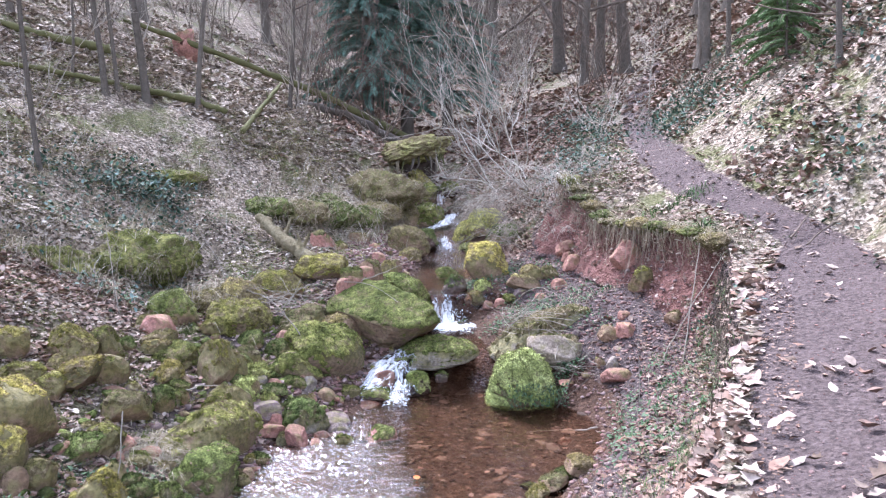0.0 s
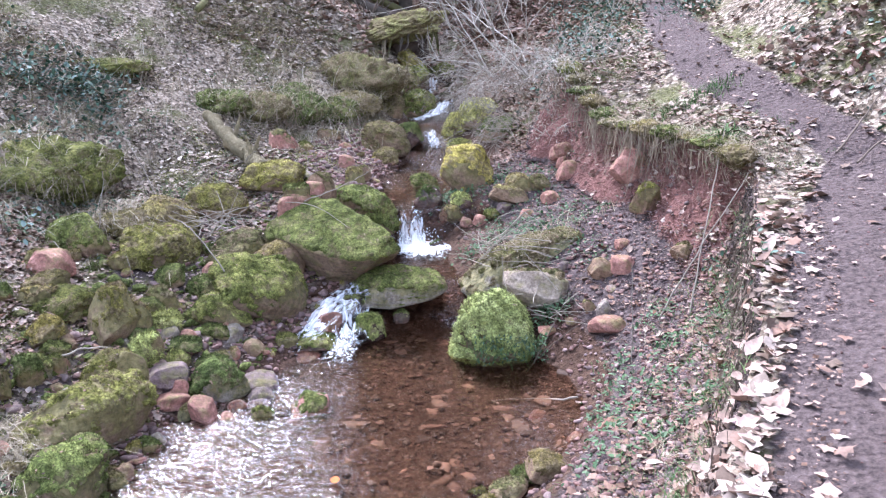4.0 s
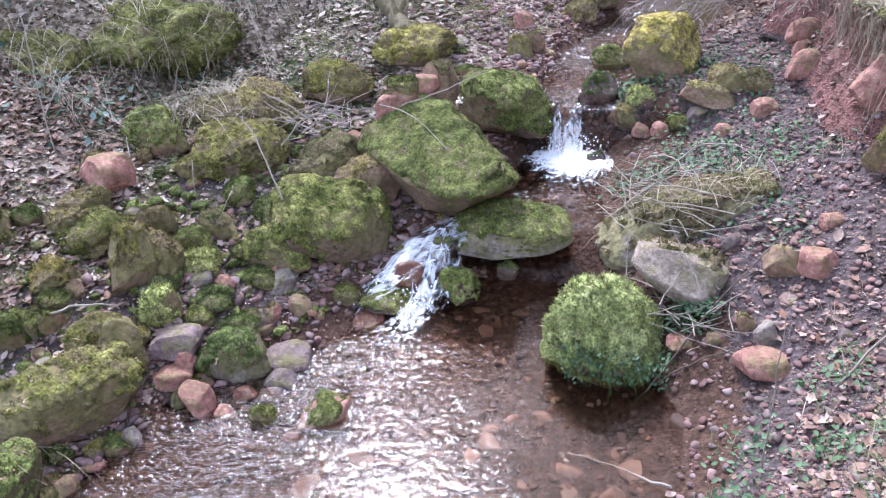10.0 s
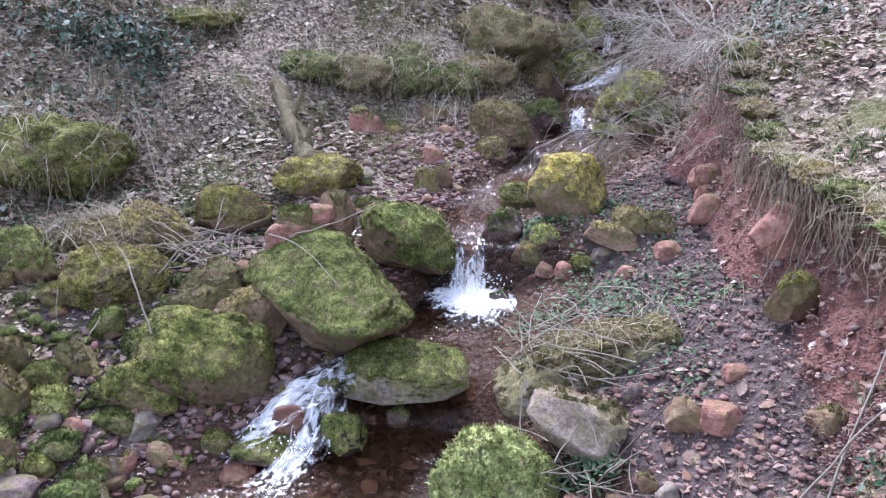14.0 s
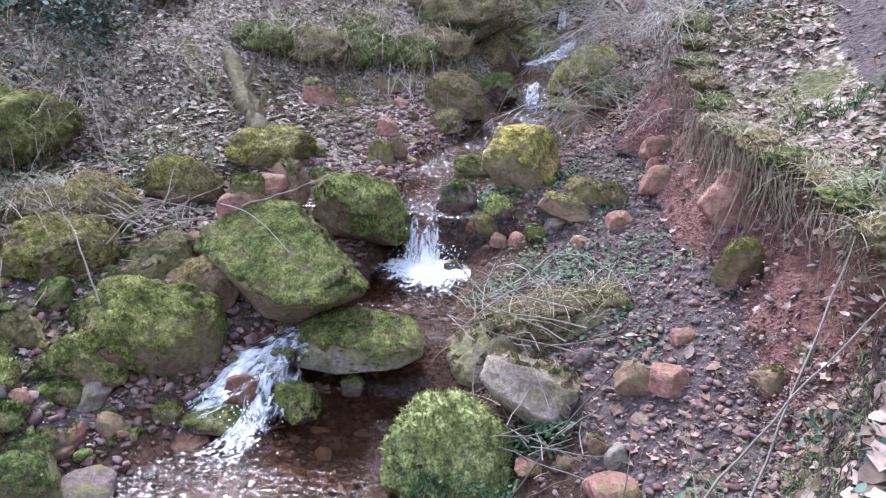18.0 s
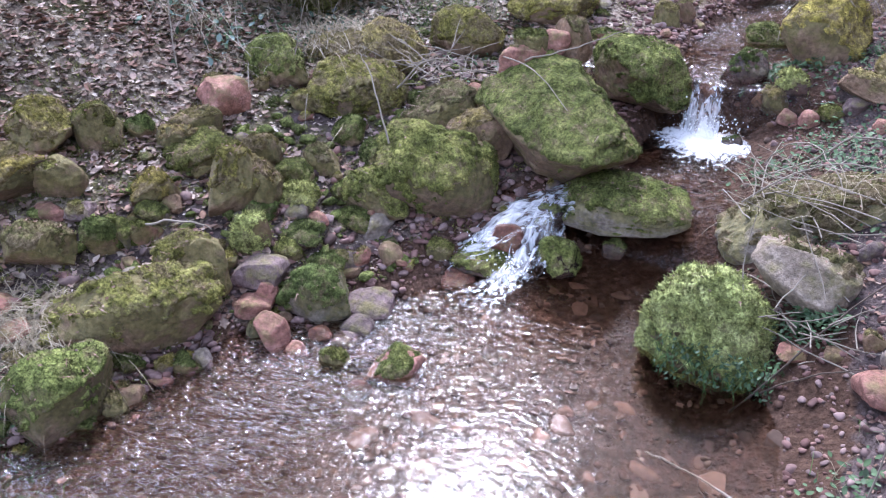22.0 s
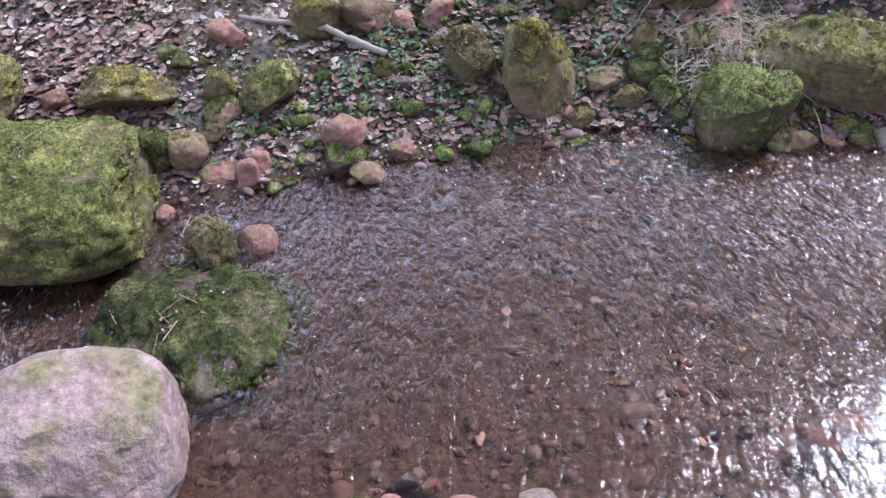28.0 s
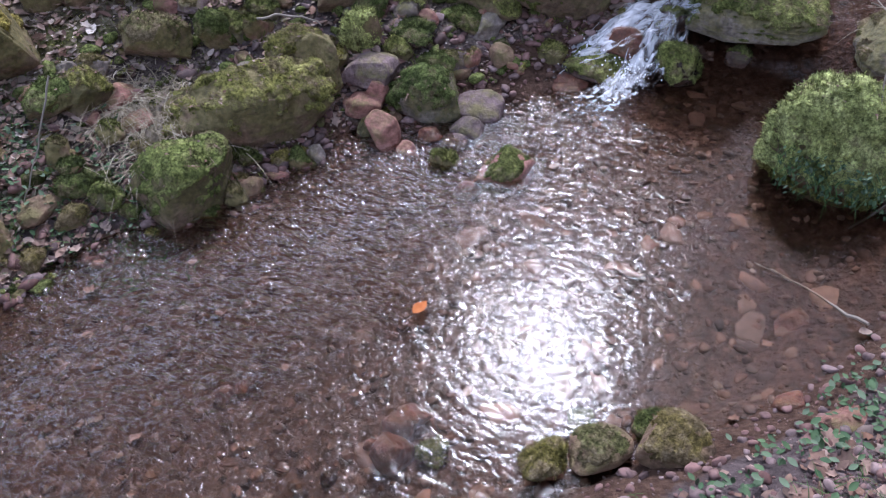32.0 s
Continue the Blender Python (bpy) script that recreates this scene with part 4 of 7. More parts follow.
YOUNG = "slender bare young tree on the leaf-covered slope"
bare_tree(-4.61, 7.76, 6.5, 0.031, (-.06, 0), 1, "thin bare sapling standing on the left bank".replace("left ", "leafy "), depth=2)
bare_tree(-4.85, 10.7, 8, 0.046, (-.12, 0), 2, YOUNG)
bare_tree(-4.72, 10.85, 8, 0.031, (-.05, .02), 3, YOUNG)
bare_tree(-4.37, 11.05, 9, 0.059, (-.04, 0), 4, "bare young tree with a moss-covered foot")
bare_tree(-3.73, 11.45, 9, 0.040, (.06, 0), 5, YOUNG)
bare_tree(-2.5, 12.85, 8, 0.037, (.06, 0), 6, "bare stem rising from a cluster of thin shoots")
bare_tree(-2.42, 12.95, 6, 0.022, (.2, -.05), 7, YOUNG)
bare_tree(-5.35, 10.8, 6, 0.022, (.1, 0), 8, YOUNG)
bare_tree(-6.9, 12.5, 9, 0.050, (0, 0), 9, YOUNG)
bare_tree(-7.5, 9.5, 9, 0.056, (.02, 0), 10, YOUNG)
OLD = "tall grey-brown forest tree with a straight trunk"
for k, (x, y, r, h) in enumerate(((4.56, 12.4, .17, 14), (4.35, 10.8, .06, 11), (5.4, 20.2, .24, 16), (4.9, 20.9, .2, 16), (4.1, 19.4, .16, 14), (3.95, 6.9, .05, 8), (4.9, 8.3, .06, 8),
                                   (8.1, 20, .25, 17), (8.8, 24, .3, 18), (4.4, 24, .26, 18), (2.6, 26, .24, 18), (.8, 24, .2, 16), (6.5, 30, .3, 19), (10.5, 28, .3, 19), (12, 18, .25, 17), (9, 14, .2, 15),
                                   (-2.6, 27, .22, 17), (-4.5, 24, .2, 16), (-7, 20, .2, 16), (-9, 16, .18, 15), (-10.5, 22, .22, 17), (-6.0, 30, .25, 18), (-12, 12, .2, 15), (-13, 28, .25, 17))):
    bare_tree(x, y, h, r * .68, (.03 * math.sin(k * 2.1), .02), 30 + k, OLD, first=.28 if k < 5 else .2, depth=2, limbs=12, sides=8)
for k in range(46):
    rng = random.Random(900 + k)
    bare_tree(rng.uniform(-22, 26), rng.uniform(31, 62), rng.uniform(12, 18), rng.uniform(.16, .34), (0, 0), 100 + k, OLD, first=.12, depth=1, limbs=14, sides=6)
# trees behind the walker and high on the slopes, over the brook
for k, (x, y, h) in enumerate(((6.5, 2, 12), (7.5, -4, 12), (-8, 3, 12), (-9, -3, 13), (-3.2, -9, 12), (4.5, -8, 12), (-6.5, 5.6, 10), (8, 6, 12), (9, 10, 13))):
    bare_tree(x, y, h, .13, (-.08 if x > 0 else .08, 0), 200 + k, OLD, depth=2, limbs=12)


def shrub(x, y, tall, stems, seed, label, material, spread=.6, thick=.014, droop=0.0, depth=3, wander=.2):
    rng = random.Random(seed)
    thing = tagged(new("shrub"), label, "shrub", "bare shrubs")
    thing.location = (x, y, height(x, y) - .03)
    for k in range(stems):
        a = 2 * math.pi * (k + rng.random()) / stems
        runs = []
        limb_runs((math.cos(a) * .06, math.sin(a) * .06, 0), (math.cos(a) * spread, math.sin(a) * spread, 1), tall * rng.uniform(.6, 1), thick, depth, rng, runs, .85, wander, 4, droop if droop else -.02)
        part_of("stem", tubes_mesh("stem", runs, material, 4), thing)


shrub(1.3, 10.7, 2.7, 6, 11, "large leafless shrub with pale grey forked twigs", TWIG_PALE, 1.5, .014, depth=3, wander=.3)
shrub(.95, 11.6, 2.8, 6, 12, "large leafless shrub with pale grey forked twigs", TWIG_PALE, 1.6, .013, depth=3, wander=.3)
shrub(1.0, 8.9, .9, 8, 13, "low tangle of bare bramble stems over the bank", TWIG, 1.3, .005, .14)
for k, (x, y, tall) in enumerate(((1.45, 9.0, .9), (1.3, 9.5, 1.0), (1.5, 8.5, .8), (1.25, 10.1, 1.1), (1.1, 10.9, 1.0))):
    shrub(x, y, tall, 12, 70 + k, "dense drooping tangle of thin dead twigs on the bank edge", TWIG if k % 2 else TWIG_PALE, 1.8, .004, .16, 3, .22)
shrub(1.2, 8.1, .9, 8, 14, "low tangle of bare bramble stems over the bank", TWIG, 1.4, .004, .15)
shrub(1.1, 9.7, 1.0, 8, 15, "low tangle of bare bramble stems over the bank", TWIG, 1.5, .005, .15)
shrub(.9, 14.2, 2.5, 7, 16, "leafless grey shrub beside the upper brook", TWIG, .6, .016)
shrub(-.9, 15.5, 2.2, 6, 17, "leafless grey shrub beside the upper brook", TWIG_DARK, .7, .014)
shrub(-2.3, 12.9, 2.4, 6, 18, "cluster of thin grey shoots on the slope", TWIG, .25, .012, depth=2)
shrub(3.6, 10.2, 1.1, 6, 19, "small bare brown shrub beside the path", TWIG_DARK, .6, .007)
shrub(4.3, 8.6, 1.3, 6, 20, "small bare brown shrub beside the path", TWIG_DARK, .6, .008)
shrub(5.2, 7.6, 1.8, 7, 21, "bare arching bramble on the slope", TWIG, .9, .008)
shrub(4.6, 6.1, 1.2, 6, 22, "bare arching bramble on the slope", TWIG, 1.1, .006)
shrub(-5.3, 9.2, 1.8, 5, 23, "bare arching bramble on the slope", TWIG, .7, .008, depth=2)


thicket = None
for k in range(120):
    rng = random.Random(500 + k)
    x, y = rng.uniform(-7, 15), rng.uniform(13.5, 36)
    if 2.2 + .35 * (y - 11) < x < 4.6 + .38 * (y - 11) and y < 25:
        x += 3.5
    place = pose(x, y, height(x, y) - .05, 0, 0, rng.uniform(0, 360))
    if k % 9 == 0:
        shrub(x, y, rng.uniform(1.8, 3.0), 5, 520 + k, "bare grey undergrowth shrub in the wood", TWIG if k % 2 else TWIG_DARK, .5, .014, depth=3)
        thicket = [o for o in scene.collection.objects if o.parent is None and o.name.startswith("shrub")][-1]
    else:
        copy_thing(thicket, place)


def conifer(x, y, tall, wide, seed, label, first=.05, category="spruce tree", boughs=10, needle=None):
    """A spruce: straight trunk and drooping boughs set with needle sprays."""
    rng = np.random.RandomState(seed)
    thing = tagged(new("spruce"), label, category)
    thing.location = (x, y, height(x, y) - .05)
    part_of("trunk", tubes_mesh("trunk", [([Vector((0, 0, tall * k / 10)) for k in range(11)], [max(.004, .016 * tall * (1 - k / 10.2)) for k in range(11)])], BARK, 8), thing)
    runs, at, way = [], [], []
    prng = random.Random(seed)
    z = tall * first
    while z < tall * .97:
        reach = wide * (1 - z / tall) ** .8
        for k in range(boughs):
            a = prng.uniform(0, 2 * math.pi)
            line = bent_line((0, 0, z + prng.uniform(-.1, .1)), (math.cos(a), math.sin(a), .12), reach * prng.uniform(.7, 1.05), 7, .09, prng, .1)
            runs.append((line, list(np.linspace(.012, .003, len(line)))))
            for i in range(1, len(line)):
                for _ in range(26):
                    t = prng.random()
                    at.append(line[i - 1].lerp(line[i], t)[:])
                    side = prng.choice((-1, 1)) * prng.uniform(.4, 1.1)
                    d = (line[i] - line[i - 1]).normalized()
                    way.append((d + Vector((-d.y, d.x, 0)) * side + Vector((0, 0, prng.uniform(-.9, .1))))[:])
        z += tall * .022 + .04
    part_of("crown", tubes_mesh("crown", runs, TWIG_DARK, 4), thing)["kind"] = "stuff"
    at, way = np.array(at), np.array(way)
    way /= np.linalg.norm(way, axis=1)[:, None]
    long = rng.uniform(.09, .2, len(at))[:, None] * wide / 1.6
    verts = []
    for spin in range(3):
        side = np.cross(way, rng.normal(size=way.shape))
        side /= np.linalg.norm(side, axis=1)[:, None] + 1e-9
        verts.append(np.stack([at, at + way * long * .5 + side * long * .09, at + way * long, at + way * long * .5 - side * long * .09], 1))
    verts = np.concatenate(verts).reshape(-1, 3)
    part_of("needles", arrays_mesh("needles", verts, np.arange(len(verts)).reshape(-1, 4), needle or NEEDLE), thing, "hanging dark blue-green needle sprays")["kind"] = "stuff"


conifer(-1.3, 17.6, 9, 1.7, 5, "dark green spruce with drooping boughs", .08)
conifer(-.4, 18.6, 10, 1.6, 6, "dark green spruce with drooping boughs", .12)
conifer(.7, 20.5, 10, 1.7, 9, "dark green spruce with drooping boughs", .1)
conifer(3.85, 7.9, 1.25, .6, 7, "young green fir on the slope beside the path", .04, "fir tree", 4, NEEDLE_YOUNG)
conifer(4.25, 8.9, 1.4, .7, 8, "young green fir on the slope beside the path", .04, "fir tree", 4, NEEDLE_YOUNG)


def log(points, radius, seed, label, material, ends=None, stubs=0, name="log", kind="fallen log"):
    """A fallen trunk that lies along points, with knots and broken stubs."""
    rng = random.Random(seed)
    thing = tagged(new(name), label, kind)
    pts = [Vector(p) for p in points]
    line, radii = [], []
    n = len(pts) * 8
    for k in range(n + 1):
        f = k / n * (len(pts) - 1)
        i = min(int(f), len(pts) - 2)
        line.append(pts[i].lerp(pts[i + 1], f - i) + Vector((rng.uniform(-1, 1), rng.uniform(-1, 1), rng.uniform(-1, 1))) * radius * .2)
        radii.append(radius * (1 - .35 * k / n) * rng.uniform(.8, 1.16))
    line = [line[0] + (line[0] - line[1]) * .02] + line + [line[-1] + (line[-1] - line[-2]) * .02]
    radii = [radius * .2] + radii + [radii[-1] * .2]
    base = line[0].copy()
    thing.location = base
    line = [p - base for p in line]
    part_of("stem", tubes_mesh("stem", [(line, radii)], material, 12), thing)
    for k in range(stubs):
        i = rng.randint(2, len(line) - 3)
        d = Vector((rng.uniform(-.6, .6), rng.uniform(-.3, .3), 1)).normalized()
        stub = bent_line(line[i], d, radius * rng.uniform(2, 3.4), 3, .1, rng)
        part_of("branch_stub", tubes_mesh("branch_stub", [(stub, list(np.linspace(radius * .35, radius * .1, len(stub))))], material, 7), thing)
    return thing


def on(x, y, up=.1):
    return (x, y, height(x, y) + up)


log([on(-1.64, 7.78, .1), on(-1.86, 8.05, .13), on(-2.12, 8.4, .16), on(-2.4, 8.8, .18)], .1, 1, "short weathered moss-grown log on the gravel bar", OLD_WOOD, stubs=3)
log([on(-3.3, 11.45, .05), on(-3.75, 11.5, .1), on(-4.4, 11.1, .12), on(-5.5, 10.65, .12), on(-6.3, 10.3, .12)], .055, 2, "half-sunken mossy log at the feet of young trees", BARK_MOSS)
log([on(-.2, 16.5, .2), on(-2, 16.2, .35), on(-4.2, 15.9, .35), on(-6.2, 15.9, .3)], .08, 3, "long fallen trunk with yellow-green moss on top", BARK_MOSS, stubs=4)
log([on(-.2, 15.2, .15), on(-1.6, 15.4, .2), on(-2.6, 15.4, .1)], .09, 4, "broken brown trunk lying below the spruce", BARK)
log([on(-5.2, 12.0, .1), on(-5.9, 11.9, .12), on(-6.6, 11.8, .1), on(-7.6, 11.9, .1)], .07, 5, "mossy log on the slope", BARK_MOSS)
log([on(-3.0, 11.1, .04), on(-2.85, 12.2, .1), on(-2.7, 13.4, .3)], .045, 6, "thin mossy branch propped on the slope", BARK_MOSS, stubs=2)
log([on(-5.0, 16.1, 0), on(-5.0, 16.05, .45)], .3, 7, "rotten reddish tree stump on the slope", ROCK["red"], name="stump", kind="tree stump")
log([on(-2.55, 2.0, .06), on(-2.75, 1.75, .07), on(-2.9, 1.35, .03)], .018, 8, "bare crooked branch lying on the bank", TWIG, name="branch", kind="branch")


def big_stump(x, y):
    """The overhanging root plate of an old stump, hung with moss."""
    rng = random.Random(3)
    thing = tagged(new("stump"), "old overhanging tree stump, shaggy with moss and roots", "tree stump")
    thing.location = (x, y, height(x, y))
    unit, faces = ball(6)
    v = unit * (1 + .3 * lumps(unit, 2.0, 4) + .16 * lumps(unit, 6, 9) + .09 * lumps(unit, 17, 2) + .05 * lumps(unit, 40, 5))[:, None] * (.7, .5, .24)
    v[:, 2] += .5 + .22 * v[:, 0]
    part_of("crown", arrays_mesh("crown", v, faces, MOSS["olive"], smooth=True), thing, "mossy top")
    for k in range(30):
        a = rng.uniform(math.pi * .95, math.pi * 2.05)
        s = Vector((math.cos(a) * .55, math.sin(a) * .36, .46 + .12 * math.cos(a)))
        runs = [(bent_line(s, (math.cos(a) * .3, math.sin(a) * .3, -1), rng.uniform(.15, .55), 6, .25, rng), list(np.linspace(rng.uniform(.012, .035), .005, 7)))]
        part_of("root", tubes_mesh("root", runs, (BARK_MOSS, ROOT, BARK)[k % 3], 6), thing)
    # a near-black body under the crown, coloured as the shade of the hollow
    core = unit * (1 + .25 * lumps(unit, 3, 6) + .1 * lumps(unit, 9, 2))[:, None] * (.42, .22, .5)
    core[:, 1] += .16
    core[:, 2] += .25
    part_of("trunk", arrays_mesh("trunk", core, faces, HUMUS, smooth=True), thing, "dark core standing in for the shaded hollow")


big_stump(-.42, 13.55)


# ---- long dry stems and twigs ----
def stem(a, b, sag, radius, seed, label="long dry plant stem", material=None):
    rng = random.Random(seed)
    a, b = Vector(a), Vector(b)
    line = []
    for k in range(13):
        t = k / 12
        line.append(a.lerp(b, t) + Vector((rng.uniform(-1, 1), rng.uniform(-1, 1), rng.uniform(-1, 1))) * .006 - Vector((0, 0, sag * 4 * t * (1 - t))))
    thing = tagged(new("dry_stem", tubes_mesh("dry_stem", [([p - a for p in line], list(np.linspace(radius, radius * .45, 13)))], material or TWIG, 5)), label, "plant stem", "dry stems along the brook")
    thing.location = a


stem(on(-2.35, 6.9, .0), on(-2.95, 7.5, .62), -.06, .006, 1)
stem(on(-1.05, 6.15, .55), on(-.55, 6.5, .85), .02, .005, 2)
stem(on(-1.2, 6.2, .5), on(-.5, 5.9, .45), -.12, .004, 3)
stem(on(1.5, 4.55, .02), on(2.0, 5.5, .15), -.02, .006, 4, "pale dry stem leaning on the earth bank")
stem(on(1.35, 4.7, .02), on(1.95, 4.9, .2), -.03, .006, 5, "pale dry stem leaning on the earth bank")
stem(on(1.1, 4.35, .0), on(1.12, 4.5, .62), 0, .004, 6, "upright pale grass stalk")
stem(on(.55, 4.95, .02), on(1.15, 5.55, .12), -.06, .006, 7, "brown trailing twig on the gravel", TWIG_DARK)
stem(on(.6, 5.05, .02), on(1.05, 5.0, .1), -.04, .005, 8, "brown trailing twig on the gravel", TWIG_DARK)
stem(on(.3, 5.85, .35), on(.95, 5.75, .35), -.12, .005, 9)
stem(on(.35, 6.0, .4), on(.75, 5.5, .5), -.16, .004, 10)
stem(on(.5, 6.3, .1), on(1.0, 5.9, .3), -.15, .005, 11)
stem(on(-2.6, 5.9, .0), on(-2.55, 6.1, .55), -.02, .005, 12)
stem(on(-1.55, 5.5, .3), on(-2.05, 5.95, .4), -.08, .006, 13, "pale bent twig between the rocks")
stem(on(-1.75, 5.9, .3), on(-1.35, 6.0, .5), -.1, .006, 14, "pale bent twig between the rocks")
stem(on(-2.3, 4.3, .05), on(-2.0, 4.55, .12), -.05, .008, 15, "short pale stick on the leaves")
stem(on(-2.35, 3.3, .4), on(-2.3, 2.95, .02), .02, .005, 16, "curved thin root hanging over a rock")
stem(on(.78, 4.35, .06), on(.3, 4.6, .0), -.03, .007, 17, "pale stick reaching into the water")
stem(on(-.25, 1.2, .5), on(-.28, .95, .0), -.05, .004, 18, "thin grass stalk before the pale boulder")
stem(on(-3.05, 5.4, .05), on(-3.2, 5.6, .8), -.04, .005, 19)
stem(on(-1.9, 7.3, .05), on(-1.6, 7.2, .55), -.08, .004, 20)
stem(on(2.55, 5.0, .03), on(3.1, 5.5, .04), 0, .009, 21, "dark stick lying across the path", TWIG_DARK)
stem(on(2.6, 4.85, .03), on(3.2, 5.2, .04), 0, .008, 22, "dark stick lying across the path", TWIG_DARK)


def twig_heap(x, y, count, wide, seed, label):
    rng = random.Random(seed)
    z = height(x, y)
    runs = []
    for _ in range(count):
        a = rng.uniform(0, math.pi)
        s = Vector((rng.uniform(-1, 1) * wide * .6, rng.uniform(-1, 1) * wide * .4, rng.uniform(.08, .3)))
        runs.append((bent_line(s, (math.cos(a), math.sin(a), rng.uniform(-.4, .3)), wide * rng.uniform(.4, 1.1), 5, .18, rng), list(np.linspace(.0035, .0018, 6))))
    ob = tagged(new("twig_heap", tubes_mesh("twig_heap", runs, TWIG, 5)), label, "twigs", kind="stuff")
    ob.location = (x, y, z)


twig_heap(-1.85, 6.35, 46, .5, 1, "heap of pale dead twigs caught between rocks")
twig_heap(.75, 5.2, 26, .45, 2, "brown twigs washed against the mossy rock")
twig_heap(.55, 5.95, 40, .7, 3, "dry stems tangled over the sandstone slab")
# ---- rocks and boulders, each in its place ----
rock(-0.83, 6.22, 0.56, 0.56, 0.32, 0.26, -30, -9, "brown", 0.82, "green", 0.8, tip=27, taper=-.1, shear=.1, boxy=3.4, chips=6)
rock(-1.34, 5.68, 0.36, 0.345, 0.27, 0.215, 24, -6, "brown", 0.82, "green", 0.9, tip=34, taper=.1, shear=-.12, boxy=3.6, chips=7)
rock(-0.35, 6.0, 0.24, 0.39, 0.20, 0.145, 6, -6, "grey", 0.74, "green", 0.6, tip=10, taper=.06, shear=.3, boxy=3.2, chips=5)
rock(0.66, 6.05, 0.40, 0.52, 0.26, 0.19, 12, 9, "grey", 0.5, "olive", 0.8, tip=8, taper=.25, shear=.35, boxy=3.8, chips=7)
rock(0.66, 5.54, 0.36, 0.265, 0.15, 0.175, -30, -12, "tan", 0.1, "olive", 1, tip=40, taper=.15, shear=.15, boxy=4.2, chips=7)
rock(0.41, 5.27, 0.09, 0.32, 0.26, 0.35, -14, -14, "brown", 0.97, "bright", 0.55, tip=20, taper=.38, shear=-.25, boxy=2.5, chips=9)
rock(-2.16, 6.06, 0.61, 0.284, 0.242, 0.142, 16, 0, "brown", 0.95, "yellow", 0.4)
rock(-1.61, 6.11, 0.54, 0.245, 0.209, 0.116, 16, 0, "brown", 0.6, "olive", 0.6)
rock(-1.25, 6.02, 0.47, 0.193, 0.164, 0.168, 16, 25, "brown", 0.3, "olive", 0.8)
rock(-1.98, 7.15, 0.72, 0.261, 0.222, 0.173, 16, 0, "brown", 0.95, "yellow", 0.5)
rock(-0.66, 7.13, 0.63, 0.338, 0.287, 0.220, 16, -10, "brown", 0.85, "green", 0.6)
rock(-0.09, 7.41, 0.63, 0.146, 0.124, 0.167, 16, 0, "wet", 0.5, "green", 0.6)
rock(-0.11, 8.15, 0.67, 0.147, 0.125, 0.129, 16, 0, "brown", 0.7, "green", 0.6)
rock(0.31, 7.75, 0.85, 0.271, 0.230, 0.265, 16, 0, "brown", 0.85, "yellow", 0.6)
rock(0.66, 7.24, 0.72, 0.173, 0.147, 0.079, 16, 0, "brown", 0.25, "olive", 0.9)
rock(0.11, 7.22, 0.57, 0.085, 0.072, 0.080, 16, 0, "brown", 0.1, "olive", 0.6)
rock(-0.79, 8.00, 0.79, 0.109, 0.093, 0.115, 16, 0, "brown", 0.7, "olive", 0.6)
rock(-0.72, 8.19, 0.79, 0.076, 0.065, 0.099, 16, 0, "brown", 0.2, "olive", 0.6)
rock(-1.57, 7.72, 0.87, 0.316, 0.268, 0.143, 16, 0, "brown", 0.9, "yellow", 0.6)
rock(-2.26, 5.22, 0.48, 0.110, 0.094, 0.125, 16, 0, "brown", 0.6, "olive", 0.6)
rock(-2.06, 4.94, 0.42, 0.145, 0.123, 0.158, 16, 0, "brown", 0.6, "olive", 0.8)
rock(-1.88, 4.70, 0.29, 0.108, 0.092, 0.113, 16, 0, "brown", 0.95, "bright", 0.6)
rock(-1.89, 5.07, 0.34, 0.122, 0.103, 0.061, 16, 0, "grey", 0.9, "bright", 0.6)
rock(-1.56, 5.38, 0.31, 0.176, 0.150, 0.139, 16, 0, "brown", 0.85, "green", 0.8)
rock(-1.56, 5.19, 0.23, 0.106, 0.090, 0.044, 16, 0, "brown", 0.9, "green", 0.6)
rock(-1.98, 5.43, 0.40, 0.112, 0.095, 0.095, 16, 0, "brown", 0.85, "olive", 0.6)
rock(-2.04, 5.23, 0.39, 0.123, 0.105, 0.081, 16, 0, "brown", 0.7, "green", 0.6)
rock(-1.71, 4.90, 0.25, 0.121, 0.103, 0.042, 16, 0, "wet", 0.7, "green", 0.6)
rock(-1.72, 4.80, 0.20, 0.080, 0.068, 0.049, 16, 0, "brown", 0.85, "green", 0.6)
rock(-1.54, 4.88, 0.13, 0.111, 0.094, 0.047, 16, 0, "brown", 0.85, "green", 0.6)
rock(-1.45, 4.66, 0.08, 0.179, 0.152, 0.145, 16, 15, "grey", 0.65, "green", 0.9)
rock(-1.74, 4.58, 0.16, 0.141, 0.120, 0.083, 16, 0, "mauve", 0, "olive", 0.6)
rock(-1.65, 4.51, 0.09, 0.065, 0.056, 0.085, 16, 0, "red", 0, "olive", 0.6)
rock(-1.22, 4.79, 0.02, 0.128, 0.109, 0.045, 16, 0, "mauve", 0, "olive", 0.8)
rock(-1.46, 4.32, 0.03, 0.089, 0.075, 0.110, 16, 0, "red", 0, "olive", 0.6)
rock(-1.18, 4.62, -0.01, 0.087, 0.074, 0.050, 16, 0, "mauve", 0, "olive", 0.6)
rock(-0.84, 4.46, -0.03, 0.128, 0.109, 0.086, 16, 0, "red", 0.2, "green", 0.9)
rock(-1.18, 4.52, -0.04, 0.087, 0.074, 0.033, 16, 0, "mauve", 0, "olive", 0.6)
rock(-1.11, 4.36, -0.02, 0.067, 0.057, 0.076, 16, 0, "brown", 0.6, "green", 0.6)
rock(-1.29, 4.48, -0.01, 0.061, 0.052, 0.047, 16, 0, "wetred", 0, "olive", 0.6)
